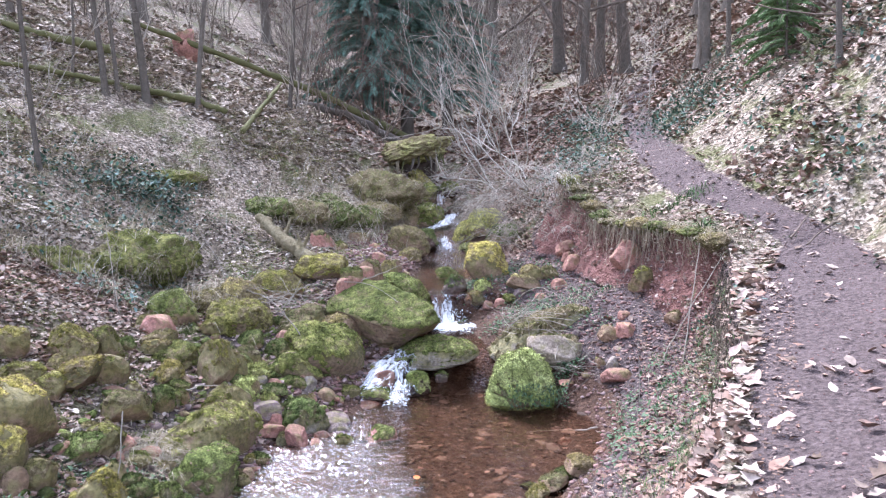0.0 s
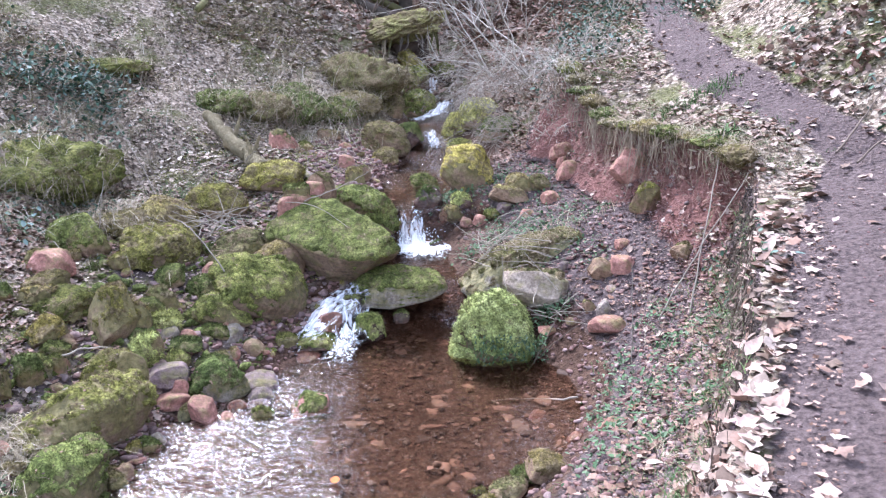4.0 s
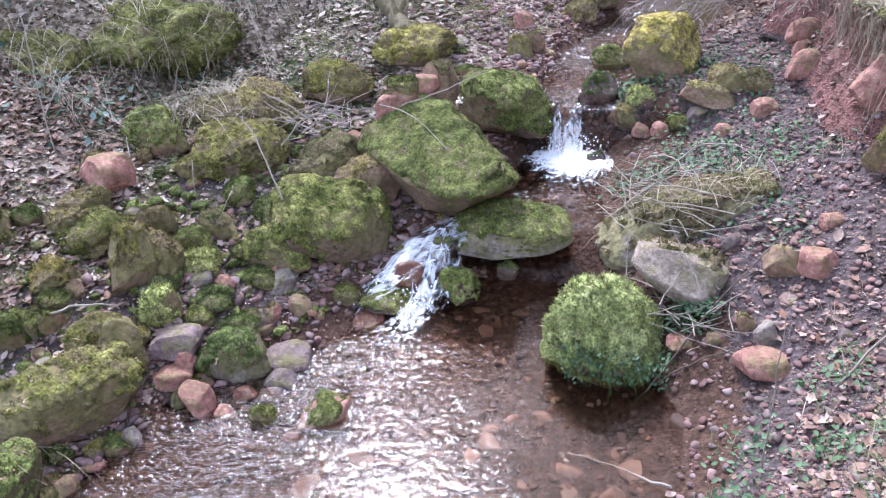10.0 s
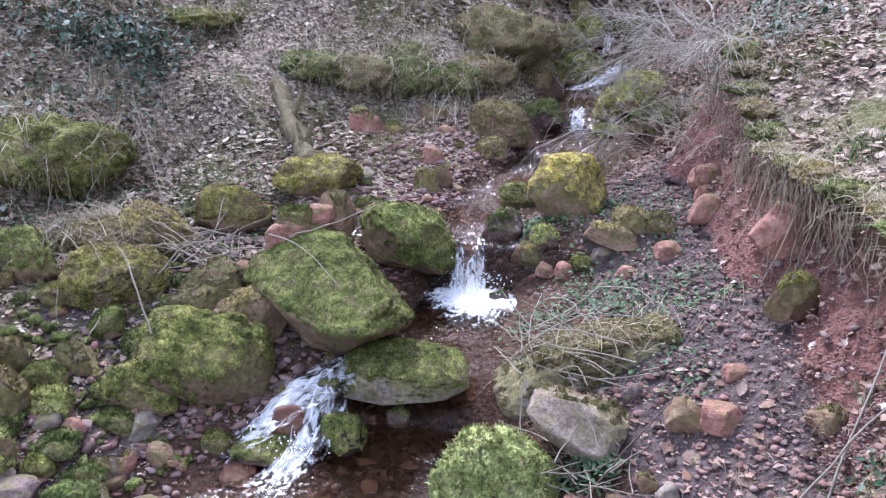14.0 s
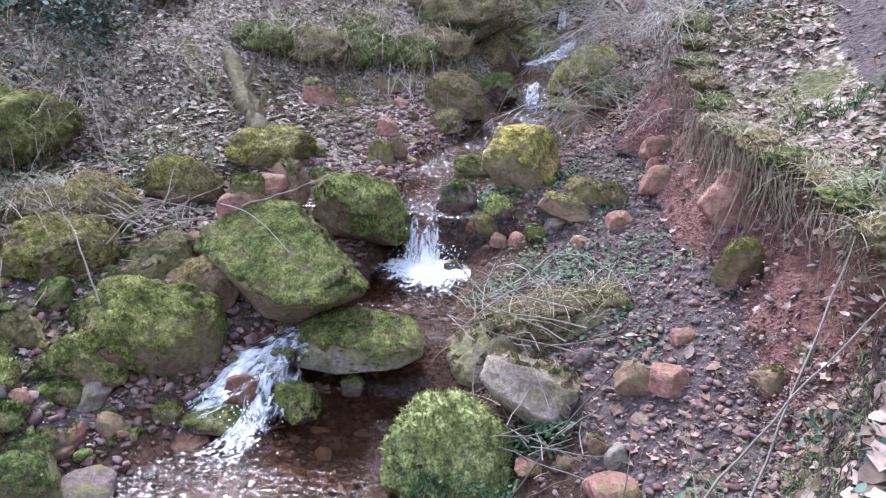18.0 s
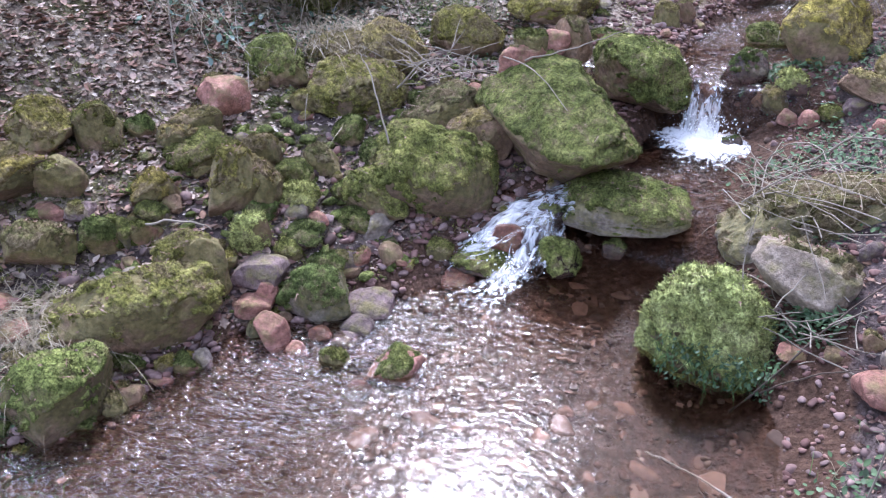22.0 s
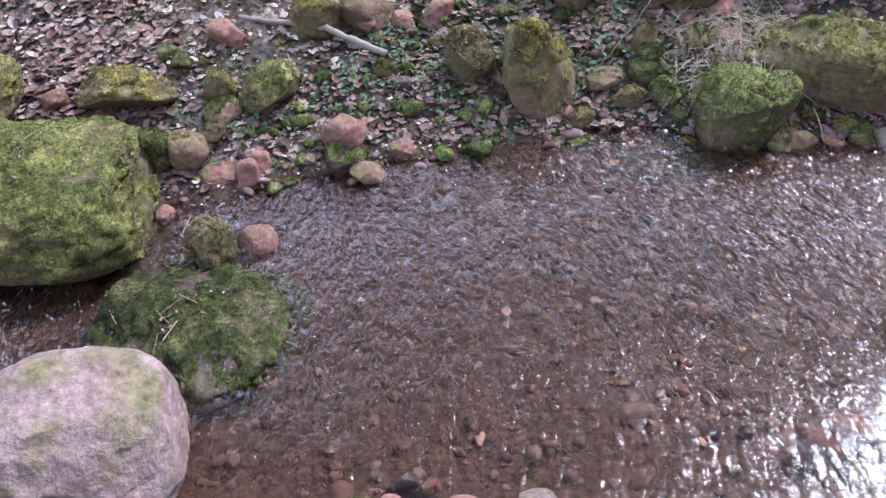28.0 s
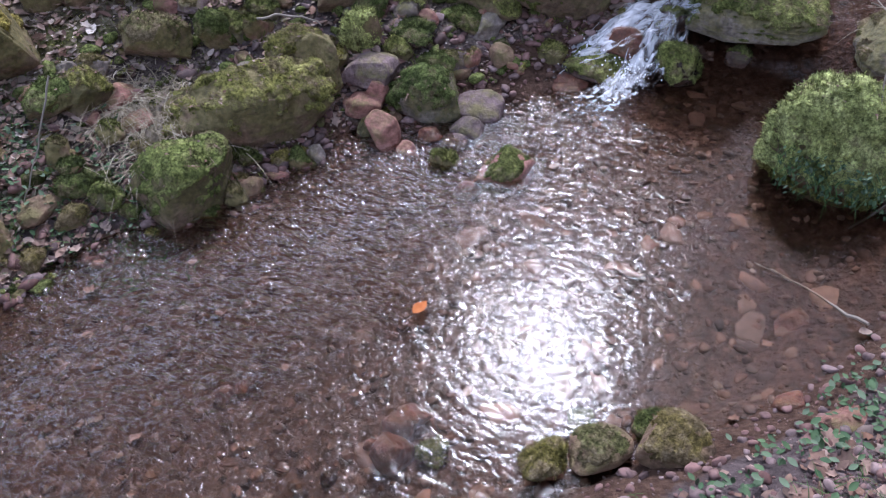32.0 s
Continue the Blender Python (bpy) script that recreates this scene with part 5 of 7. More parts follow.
rock(-1.32, 4.33, -0.02, 0.053, 0.045, 0.053, 16, 0, "red", 0, "olive", 0.6)
rock(-0.91, 4.25, -0.05, 0.068, 0.058, 0.046, 16, 0, "wetred", 0, "olive", 0.6)
rock(-1.00, 4.40, -0.04, 0.053, 0.045, 0.031, 16, 0, "wet", 0, "olive", 0.6)
rock(-0.85, 5.58, 0.10, 0.115, 0.098, 0.100, 16, 0, "wetred", 0, "olive", 0.6)
rock(-0.91, 5.42, 0.02, 0.175, 0.149, 0.065, 16, 0, "wet", 0.75, "green", 0.6)
rock(-0.53, 5.59, 0.06, 0.122, 0.104, 0.136, 16, 0, "wet", 0.75, "green", 0.6)
rock(-0.68, 5.77, 0.19, 0.094, 0.080, 0.076, 16, 0, "wet", 0.2, "green", 0.6)
rock(-0.94, 5.24, -0.02, 0.116, 0.098, 0.040, 16, 0, "wetred", 0, "olive", 0.6)
rock(-0.32, 5.85, 0.06, 0.071, 0.060, 0.064, 16, 0, "wet", 0.6, "green", 0.6)
rock(1.29, 5.41, 0.55, 0.091, 0.077, 0.076, 16, 0, "red", 0.05, "olive", 0.6)
rock(1.14, 5.46, 0.51, 0.091, 0.077, 0.086, 16, 0, "brown", 0.1, "olive", 0.8)
rock(1.10, 4.97, 0.27, 0.127, 0.108, 0.068, 16, 0, "red", 0, "olive", 0.9)
rock(0.73, 5.22, 0.15, 0.078, 0.066, 0.029, 16, 0, "red", 0, "olive", 0.6)
rock(1.67, 5.27, 0.68, 0.078, 0.066, 0.068, 16, 0, "brown", 0.2, "olive", 0.6)
rock(1.02, 7.00, 0.74, 0.081, 0.069, 0.057, 16, 0, "red", 0, "olive", 0.6)
rock(0.62, 7.14, 0.63, 0.079, 0.067, 0.053, 16, 0, "mauve", 0, "olive", 0.6)
rock(0.80, 6.89, 0.62, 0.068, 0.058, 0.046, 16, 0, "red", 0, "olive", 0.6)
rock(1.01, 5.20, 0.32, 0.053, 0.045, 0.051, 16, 0, "brown", 0.2, "olive", 0.6)
rock(1.09, 5.11, 0.33, 0.049, 0.041, 0.060, 16, 0, "grey", 0, "olive", 0.6)
rock(1.22, 7.33, 0.92, 0.101, 0.085, 0.102, 16, 0, "red", 0, "olive", 0.6)
rock(1.23, 7.62, 1.07, 0.086, 0.073, 0.076, 16, 0, "red", 0, "olive", 0.6)
rock(1.21, 7.56, 0.97, 0.075, 0.064, 0.056, 16, 0, "red", 0, "olive", 0.6)
rock(1.58, 6.37, 1.10, 0.188, 0.113, 0.149, 16, 0, "red", 0, "olive", 0.9)
rock(1.58, 5.97, 0.92, 0.114, 0.097, 0.117, 16, 0, "red", 0.5, "yellow", 0.6)
rock(-0.01, 6.99, 0.30, 0.070, 0.060, 0.087, 16, 0, "wet", 0.3, "green", 0.6)
rock(0.50, 7.12, 0.57, 0.073, 0.062, 0.048, 16, 0, "brown", 0.8, "green", 0.6)
rock(0.39, 7.08, 0.53, 0.064, 0.054, 0.055, 16, 0, "red", 0, "olive", 0.6)
rock(0.26, 7.11, 0.51, 0.065, 0.055, 0.056, 16, 0, "red", 0, "olive", 0.6)
rock(1.35, 5.69, 0.63, 0.055, 0.047, 0.040, 16, 0, "red", 0, "olive", 0.6)
rock(0.91, 5.70, 0.46, 0.056, 0.047, 0.049, 16, 0, "mauve", 0, "olive", 0.6)
rock(1.40, 5.04, 0.42, 0.043, 0.036, 0.028, 16, 0, "mauve", 0, "olive", 0.6)
rock(1.55, 4.91, 0.49, 0.047, 0.040, 0.033, 16, 0, "mauve", 0, "olive", 0.6)
rock(0.88, 5.18, 0.22, 0.045, 0.038, 0.029, 16, 0, "brown", 0, "olive", 0.6)
rock(1.19, 5.28, 0.42, 0.051, 0.044, 0.018, 16, 0, "pale", 0, "olive", 0.6)
rock(-1.18, 6.43, 0.85, 0.155, 0.132, 0.086, 16, 0, "red", 0.1, "olive", 0.8)
rock(-1.14, 6.43, 0.96, 0.110, 0.094, 0.064, 16, 0, "brown", 0.8, "green", 0.6)
rock(-0.98, 6.64, 0.93, 0.132, 0.113, 0.142, 16, 0, "brown", 0.3, "olive", 0.8)
rock(-1.03, 6.53, 0.97, 0.099, 0.084, 0.068, 16, 0, "red", 0, "olive", 0.6)
rock(-1.06, 6.49, 0.87, 0.104, 0.089, 0.068, 16, 0, "red", 0.1, "olive", 0.6)
rock(-2.99, 3.33, 0.54, 0.25, 0.2, 0.215, 60, -16, "brown", 0.36, "yellow", 0.9, tip=24, taper=-.15, boxy=3.8, chips=6)
rock(-3.01, 2.84, 0.49, 0.167, 0.142, 0.206, 65, 0, "brown", 0.85, "yellow", 0.8)
rock(-2.25, 2.69, 0.18, 0.225, 0.195, 0.27, 65, -15, "brown", 0.72, "yellow", 0.8, tip=20, taper=.4, shear=-.3, boxy=2.5, chips=9)
rock(-2.41, 2.37, 0.21, 0.109, 0.093, 0.142, 65, 0, "brown", 0.85, "olive", 0.9)
rock(-1.89, 3.49, 0.09, 0.235, 0.2, 0.165, 65, -10, "brown", 0.66, "green", 1, tip=14, taper=.16, shear=.2, boxy=3.6, chips=6)
rock(-1.98, 3.98, 0.20, 0.39, 0.2, 0.195, 60, -16, "brown", 0.36, "yellow", 1, tip=18, taper=.15, shear=.3, boxy=3.8, chips=6)
rock(-1.96, 4.34, 0.23, 0.194, 0.165, 0.187, 65, -12, "brown", 0.7, "yellow", 0.6)
rock(-2.54, 3.95, 0.41, 0.169, 0.144, 0.129, 65, 0, "brown", 0.65, "olive", 0.6)
rock(-2.37, 4.16, 0.39, 0.086, 0.073, 0.112, 65, 0, "brown", 0.9, "green", 0.6)
rock(-2.12, 4.86, 0.45, 0.194, 0.165, 0.202, 65, 0, "brown", 0.55, "yellow", 0.9)
rock(-2.63, 3.39, 0.34, 0.142, 0.121, 0.081, 65, 0, "brown", 0.9, "green", 0.6)
rock(-2.79, 2.83, 0.33, 0.073, 0.062, 0.094, 65, 0, "brown", 0.2, "olive", 0.6)
rock(-2.86, 1.96, 0.30, 0.146, 0.124, 0.119, 65, 0, "brown", 0.1, "olive", 1)
rock(-2.84, 1.72, 0.30, 0.117, 0.099, 0.098, 65, 0, "brown", 0.75, "yellow", 0.6)
rock(-3.12, 2.06, 0.37, 0.138, 0.117, 0.048, 65, 0, "brown", 0.15, "olive", 0.6)
rock(-2.48, 1.44, 0.18, 0.144, 0.122, 0.105, 65, 0, "brown", 0.6, "yellow", 0.6)
rock(-2.15, 1.74, 0.11, 0.112, 0.095, 0.088, 65, 0, "red", 0, "olive", 0.9)
rock(-2.04, 1.73, 0.03, 0.098, 0.084, 0.067, 65, 0, "wet", 0.6, "green", 0.6)
rock(-3.03, 2.52, 0.44, 0.152, 0.129, 0.072, 65, 0, "red", 0, "olive", 0.6)
rock(-3.75, 2.09, 0.73, 0.177, 0.151, 0.162, 65, 0, "brown", 0.9, "yellow", 0.6)
rock(-3.42, 2.22, 0.57, 0.074, 0.063, 0.093, 65, 0, "brown", 0.9, "yellow", 0.6)
rock(-3.81, 2.58, 0.73, 0.130, 0.111, 0.104, 65, 0, "brown", 0.9, "green", 0.6)
rock(-3.53, 2.63, 0.63, 0.092, 0.079, 0.074, 65, 0, "brown", 0.8, "olive", 0.6)
rock(-3.23, 3.94, 0.63, 0.179, 0.152, 0.110, 65, 0, "brown", 0.95, "yellow", 0.6)
rock(-3.04, 3.95, 0.56, 0.141, 0.120, 0.098, 65, 0, "brown", 0.7, "yellow", 0.6)
rock(-3.16, 3.77, 0.57, 0.109, 0.093, 0.097, 65, 0, "brown", 0.5, "olive", 0.6)
rock(-3.03, 4.20, 0.64, 0.128, 0.108, 0.073, 65, 0, "brown", 0.2, "olive", 0.6)
rock(-2.75, 4.27, 0.59, 0.131, 0.112, 0.110, 65, 0, "brown", 0.5, "yellow", 0.6)
rock(-3.06, 4.45, 0.74, 0.182, 0.154, 0.166, 65, 0, "brown", 0.8, "yellow", 0.6)
rock(-2.90, 4.67, 0.69, 0.140, 0.119, 0.151, 65, 0, "brown", 0.8, "yellow", 0.6)
rock(-2.74, 5.46, 0.65, 0.160, 0.136, 0.126, 65, 0, "red", 0, "olive", 1)
rock(-2.66, 5.12, 0.61, 0.156, 0.132, 0.089, 65, 0, "brown", 0.5, "olive", 0.6)
rock(-2.50, 4.97, 0.52, 0.197, 0.168, 0.096, 65, 0, "brown", 0.7, "green", 0.6)
rock(-2.29, 5.21, 0.48, 0.123, 0.104, 0.138, 65, 0, "brown", 0.5, "yellow", 0.6)
rock(-3.59, 3.92, 0.77, 0.092, 0.078, 0.064, 65, 0, "red", 0, "olive", 0.6)
rock(-2.43, 4.57, 0.48, 0.131, 0.111, 0.100, 65, 0, "brown", 0.7, "yellow", 0.6)
rock(-2.82, 4.87, 0.64, 0.086, 0.073, 0.073, 65, 0, "brown", 0.8, "green", 0.6)
rock(-1.93, 4.73, 0.30, 0.114, 0.097, 0.089, 65, 0, "brown", 0.9, "bright", 0.6)
rock(-1.92, 5.10, 0.35, 0.103, 0.088, 0.067, 65, 0, "brown", 0.95, "bright", 0.6)
rock(-2.00, 5.47, 0.40, 0.149, 0.127, 0.075, 65, 0, "brown", 0.85, "green", 0.6)
rock(-2.06, 5.21, 0.40, 0.108, 0.092, 0.101, 65, 0, "brown", 0.85, "green", 0.6)
rock(-2.75, 2.29, 0.29, 0.076, 0.065, 0.076, 65, 0, "red", 0, "olive", 0.6)
rock(-3.08, 2.30, 0.42, 0.093, 0.079, 0.059, 65, 0, "red", 0, "olive", 0.6)
rock(-2.77, 2.13, 0.25, 0.071, 0.060, 0.056, 65, 0, "red", 0, "olive", 0.6)
rock(-2.96, 2.29, 0.36, 0.088, 0.075, 0.044, 65, 0, "red", 0, "olive", 0.6)
rock(-1.74, 4.60, 0.16, 0.145, 0.123, 0.051, 65, 0, "mauve", 0, "olive", 0.6)
rock(-1.48, 4.34, 0.02, 0.099, 0.084, 0.075, 65, 0, "mauve", 0, "olive", 0.6)
rock(-1.62, 4.64, 0.10, 0.022, 0.019, 0.023, 65, 0, "red", 0, "olive", 0.6)
rock(-2.23, 3.17, 0.13, 0.082, 0.069, 0.047, 65, 0, "brown", 0.85, "green", 0.6)
rock(-2.38, 3.21, 0.22, 0.063, 0.053, 0.081, 65, 0, "brown", 0.4, "olive", 0.6)
rock(-2.15, 3.07, 0.07, 0.080, 0.068, 0.045, 65, 0, "brown", 0.8, "olive", 0.6)
rock(-1.91, 3.75, 0.08, 0.062, 0.053, 0.056, 65, 0, "brown", 0.85, "green", 0.6)
rock(-1.84, 3.81, 0.06, 0.055, 0.047, 0.049, 65, 0, "brown", 0.85, "green", 0.6)
rock(-2.79, 1.32, 0.28, 0.057, 0.048, 0.059, 65, 0, "red", 0, "olive", 0.6)
rock(-2.39, 5.80, 0.58, 0.093, 0.079, 0.074, 65, 0, "brown", 0.8, "yellow", 0.6)
rock(-3.61, 2.95, 0.66, 0.075, 0.064, 0.048, 65, 0, "red", 0, "olive", 0.6)
rock(-3.63, 3.06, 0.66, 0.050, 0.043, 0.036, 65, 0, "red", 0, "olive", 0.6)
rock(-2.49, 2.70, 0.18, 0.021, 0.018, 0.012, 65, 0, "red", 0, "olive", 0.6)
rock(-2.50, 1.23, 0.19, 0.075, 0.064, 0.097, 65, 0, "brown", 0.7, "yellow", 0.6)
rock(-2.05, 0.38, 0.10, 0.53, 0.42, 0.245, 85, 0, "brown", 0.8, "green", 0.3, tip=1, taper=.1, boxy=2.3, chips=1)
rock(-2.62, -0.06, 0.24, 0.44, 0.36, 0.165, 85, 0, "brown", 0.8, "yellow", 0.3, tip=2, boxy=2.3, chips=2)
rock(-0.76, 0.74, 0.08, 0.335, 0.26, 0.235, 85, -6, "pale", 0, "olive", 0.55, taper=.1, boxy=3.2, chips=5)
rock(-1.28, 1.08, -0.10, 0.45, 0.44, 0.165, 85, 0, "wet", 0.32, "dark", 0.5, tip=1, boxy=2.8, chips=8)
rock(-1.67, 1.15, -0.03, 0.101, 0.086, 0.132, 85, 0, "brown", 0.5, "olive", 0.6)
rock(-1.68, 1.31, -0.06, 0.097, 0.082, 0.091, 85, 0, "red", 0.05, "olive", 0.6)
rock(-2.59, 0.82, 0.21, 0.224, 0.190, 0.095, 85, 0, "brown", 0.5, "yellow", 0.6)
rock(-2.25, 0.92, 0.09, 0.093, 0.079, 0.114, 85, 0, "brown", 0.9, "green", 0.6)
rock(-2.23, 1.06, 0.06, 0.091, 0.077, 0.087, 85, 0, "brown", 0.1, "olive", 0.6)
rock(-2.48, 1.44, 0.19, 0.120, 0.102, 0.117, 85, 0, "brown", 0.7, "yellow", 0.6)
rock(-2.12, 1.17, -0.00, 0.089, 0.076, 0.031, 85, 0, "red", 0, "olive", 0.6)
rock(-2.08, 1.30, 0.02, 0.062, 0.053, 0.058, 85, 0, "red", 0, "olive", 0.6)
rock(-2.12, 1.37, 0.03, 0.050, 0.042, 0.053, 85, 0, "red", 0, "olive", 0.6)
rock(-2.83, 1.27, 0.29, 0.078, 0.066, 0.053, 85, 0, "red", 0, "olive", 0.6)
rock(-2.31, 1.17, 0.09, 0.066, 0.056, 0.046, 85, 0, "brown", 0.3, "olive", 0.6)
rock(-2.58, 0.50, 0.21, 0.064, 0.055, 0.049, 85, 0, "red", 0, "olive", 0.6)
rock(-2.46, 0.70, 0.14, 0.049, 0.041, 0.032, 85, 0, "red", 0, "olive", 0.6)
rock(-2.86, 1.91, 0.26, 0.102, 0.087, 0.036, 85, 0, "red", 0, "olive", 0.6)
rock(-0.47, 1.72, -0.03, 0.038, 0.032, 0.049, 85, 0, "wet", 0, "olive", 0.6)
rock(-0.44, 1.79, -0.03, 0.035, 0.030, 0.026, 85, 0, "wetred", 0, "olive", 0.6)
rock(-0.96, 2.85, -0.09, 0.038, 0.033, 0.038, 85, 0, "wetred", 0, "olive", 0.6)
rock(-0.93, 2.91, -0.10, 0.039, 0.033, 0.033, 85, 0, "wetred", 0, "olive", 0.6)
rock(-0.32, 3.01, -0.08, 0.073, 0.062, 0.087, 85, 0, "wetred", 0, "olive", 0.6)
rock(-0.40, 3.00, -0.11, 0.026, 0.022, 0.033, 85, 0, "wetred", 0, "olive", 0.6)
rock(-0.45, 2.72, -0.10, 0.028, 0.024, 0.036, 85, 0, "wet", 0, "olive", 0.6)
rock(-0.43, 2.82, -0.10, 0.030, 0.026, 0.039, 85, 0, "wet", 0, "olive", 0.6)
rock(-0.55, 0.52, 0.06, 0.141, 0.120, 0.049, 85, 0, "brown", 0.1, "olive", 0.6)
rock(-0.75, 0.31, 0.01, 0.073, 0.062, 0.026, 85, 0, "mauve", 0, "olive", 0.6)
rock(-0.41, 1.56, -0.02, 0.062, 0.053, 0.022, 85, 0, "brown", 0.5, "green", 0.6)
rock(-0.39, 1.67, -0.01, 0.044, 0.037, 0.046, 85, 0, "red", 0, "olive", 0.6)
rock(-0.33, 1.87, -0.00, 0.052, 0.045, 0.018, 85, 0, "red", 0, "olive", 0.6)
rock(-0.29, 2.09, 0.01, 0.061, 0.052, 0.021, 85, 0, "pale", 0, "olive", 0.6)
rock(-0.41, 1.44, -0.03, 0.054, 0.046, 0.019, 85, 0, "red", 0, "olive", 0.6)
rock(-0.36, 3.10, -0.10, 0.057, 0.049, 0.067, 50, 0, "wetred", 0, "olive", 0.6)
rock(-0.35, 3.17, -0.10, 0.060, 0.051, 0.057, 50, 0, "wetred", 0, "olive", 0.6)
rock(0.13, 3.50, -0.13, 0.064, 0.054, 0.052, 50, 0, "wet", 0.6, "green", 0.6)
rock(0.25, 3.37, 0.02, 0.108, 0.091, 0.038, 50, 0, "brown", 0.3, "olive", 0.6)
rock(0.39, 3.57, -0.01, 0.108, 0.091, 0.038, 50, 0, "brown", 0.75, "green", 0.6)
rock(0.45, 3.47, 0.08, 0.127, 0.108, 0.044, 50, 0, "brown", 0.2, "olive", 0.6)
rock(-0.21, 3.10, -0.11, 0.058, 0.050, 0.045, 50, 0, "wet", 0.7, "green", 0.6)
rock(0.13, 3.24, 0.01, 0.083, 0.070, 0.029, 50, 0, "brown", 0.8, "yellow", 0.6)
rock(0.67, 3.88, 0.02, 0.058, 0.049, 0.020, 50, 0, "wetred", 0, "olive", 0.6)
rock(0.85, 3.81, 0.13, 0.078, 0.066, 0.027, 50, 0, "red", 0, "olive", 0.6)
rock(0.54, 4.36, -0.22, 0.085, 0.072, 0.090, 50, 0, "wetred", 0, "olive", 0.6)
rock(-1.65, 8.91, 1.05, 0.162, 0.138, 0.150, 10, 0, "red", 0.1, "olive", 0.8)
rock(-0.30, 10.41, 0.88, 0.201, 0.171, 0.187, 10, 0, "wet", 0.8, "green", 0.6)
rock(-0.54, 9.53, 0.98, 0.295, 0.250, 0.201, 10, 0, "brown", 0.8, "olive", 0.6)
rock(-0.22, 12.41, 1.14, 0.318, 0.270, 0.228, 10, 0, "brown", 0.95, "green", 0.6)
rock(-0.54, 11.36, 1.21, 0.190, 0.162, 0.191, 10, 0, "brown", 0.9, "olive", 0.6)
rock(0.65, 10.68, 1.15, 0.248, 0.211, 0.189, 10, 0, "brown", 0.95, "bright", 0.6)
rock(0.37, 10.92, 0.97, 0.226, 0.192, 0.180, 10, 0, "brown", 0.95, "bright", 0.6)
rock(0.79, 9.93, 1.02, 0.255, 0.217, 0.124, 10, 0, "brown", 0.9, "green", 0.6)
rock(0.38, 10.38, 0.77, 0.164, 0.140, 0.081, 10, 0, "wet", 0.9, "bright", 0.6)
rock(-1.21, 9.60, 1.04, 0.146, 0.124, 0.071, 10, 0, "brown", 0.3, "olive", 0.6)
rock(-0.53, 9.06, 0.85, 0.142, 0.120, 0.096, 10, 0, "brown", 0.7, "olive", 0.6)
rock(-0.93, 8.64, 0.87, 0.093, 0.079, 0.081, 10, 0, "red", 0, "olive", 0.6)
rock(-0.23, 13.08, 1.50, 0.261, 0.222, 0.197, 10, 0, "brown", 0.9, "green", 0.6)
rock(-0.51, 12.59, 1.50, 0.196, 0.167, 0.152, 10, 0, "brown", 0.9, "yellow", 0.6)
rock(-0.31, 13.43, 1.73, 0.230, 0.196, 0.203, 10, 0, "brown", 0.9, "yellow", 0.6)
rock(0.25, 13.36, 1.53, 0.247, 0.210, 0.182, 10, 0, "wet", 0.8, "green", 0.6)
rock(-0.58, 12.32, 1.40, 0.227, 0.193, 0.131, 10, 0, "brown", 0.9, "green", 0.6)
rock(1.20, 7.68, 1.04, 0.103, 0.088, 0.077, 10, 0, "red", 0, "olive", 0.6)
rock(1.21, 7.35, 0.91, 0.096, 0.082, 0.097, 10, 0, "red", 0, "olive", 0.6)
rock(0.96, 7.26, 0.82, 0.091, 0.078, 0.093, 10, 0, "brown", 0.6, "olive", 0.6)
rock(0.78, 7.34, 0.81, 0.130, 0.111, 0.091, 10, 0, "brown", 0.4, "olive", 0.6)
rock(0.23, 7.29, 0.67, 0.094, 0.080, 0.085, 10, 0, "wet", 0.8, "bright", 0.6)
rock(0.16, 7.19, 0.56, 0.084, 0.071, 0.085, 10, 0, "brown", 0.4, "olive", 0.6)
rock(-0.74, 7.96, 0.79, 0.155, 0.132, 0.117, 10, 0, "brown", 0.7, "olive", 0.6)
rock(-0.87, 7.54, 0.72, 0.102, 0.087, 0.036, 10, 0, "red", 0, "olive", 0.6)
rock(-2.23, 6.56, 0.72, 0.231, 0.196, 0.172, -3, 0, "brown", 0.8, "olive", 0.6)
rock(-2.77, 6.02, 0.72, 0.225, 0.191, 0.184, -3, 0, "brown", 0.95, "green", 0.6)
rock(-2.68, 5.46, 0.60, 0.184, 0.157, 0.078, -3, 0, "red", 0, "olive", 0.6)
rock(-2.64, 4.96, 0.58, 0.132, 0.112, 0.095, -3, 0, "brown", 0.5, "olive", 0.6)
rock(-1.73, 5.66, 0.40, 0.154, 0.131, 0.101, -3, 0, "brown", 0.8, "green", 0.6)
rock(-1.74, 5.31, 0.31, 0.086, 0.073, 0.069, -3, 0, "brown", 0.9, "green", 0.6)
rock(-2.94, 4.12, 0.60, 0.205, 0.175, 0.103, -3, 0, "brown", 0.9, "yellow", 0.6)
rock(-2.72, 4.31, 0.57, 0.154, 0.131, 0.085, -3, 0, "brown", 0.8, "green", 0.6)
rock(-2.48, 4.02, 0.40, 0.178, 0.151, 0.124, -3, 0, "brown", 0.85, "green", 0.6)
rock(-2.57, 3.50, 0.33, 0.136, 0.116, 0.102, -3, 0, "brown", 0.7, "yellow", 0.6)
rock(-2.73, 2.96, 0.32, 0.118, 0.100, 0.099, -3, 0, "brown", 0.6, "olive", 0.6)
rock(-2.92, 2.97, 0.43, 0.150, 0.127, 0.187, -3, 0, "brown", 0.8, "yellow", 0.6)
rock(-2.87, 5.51, 0.69, 0.091, 0.077, 0.078, -3, 0, "brown", 0.6, "olive", 0.6)
rock(-3.39, 4.24, 0.80, 0.112, 0.095, 0.124, -3, 0, "brown", 0.85, "yellow", 0.6)
rock(-1.46, 4.74, 0.07, 0.160, 0.136, 0.073, -3, 0, "brown", 0.7, "green", 0.6)
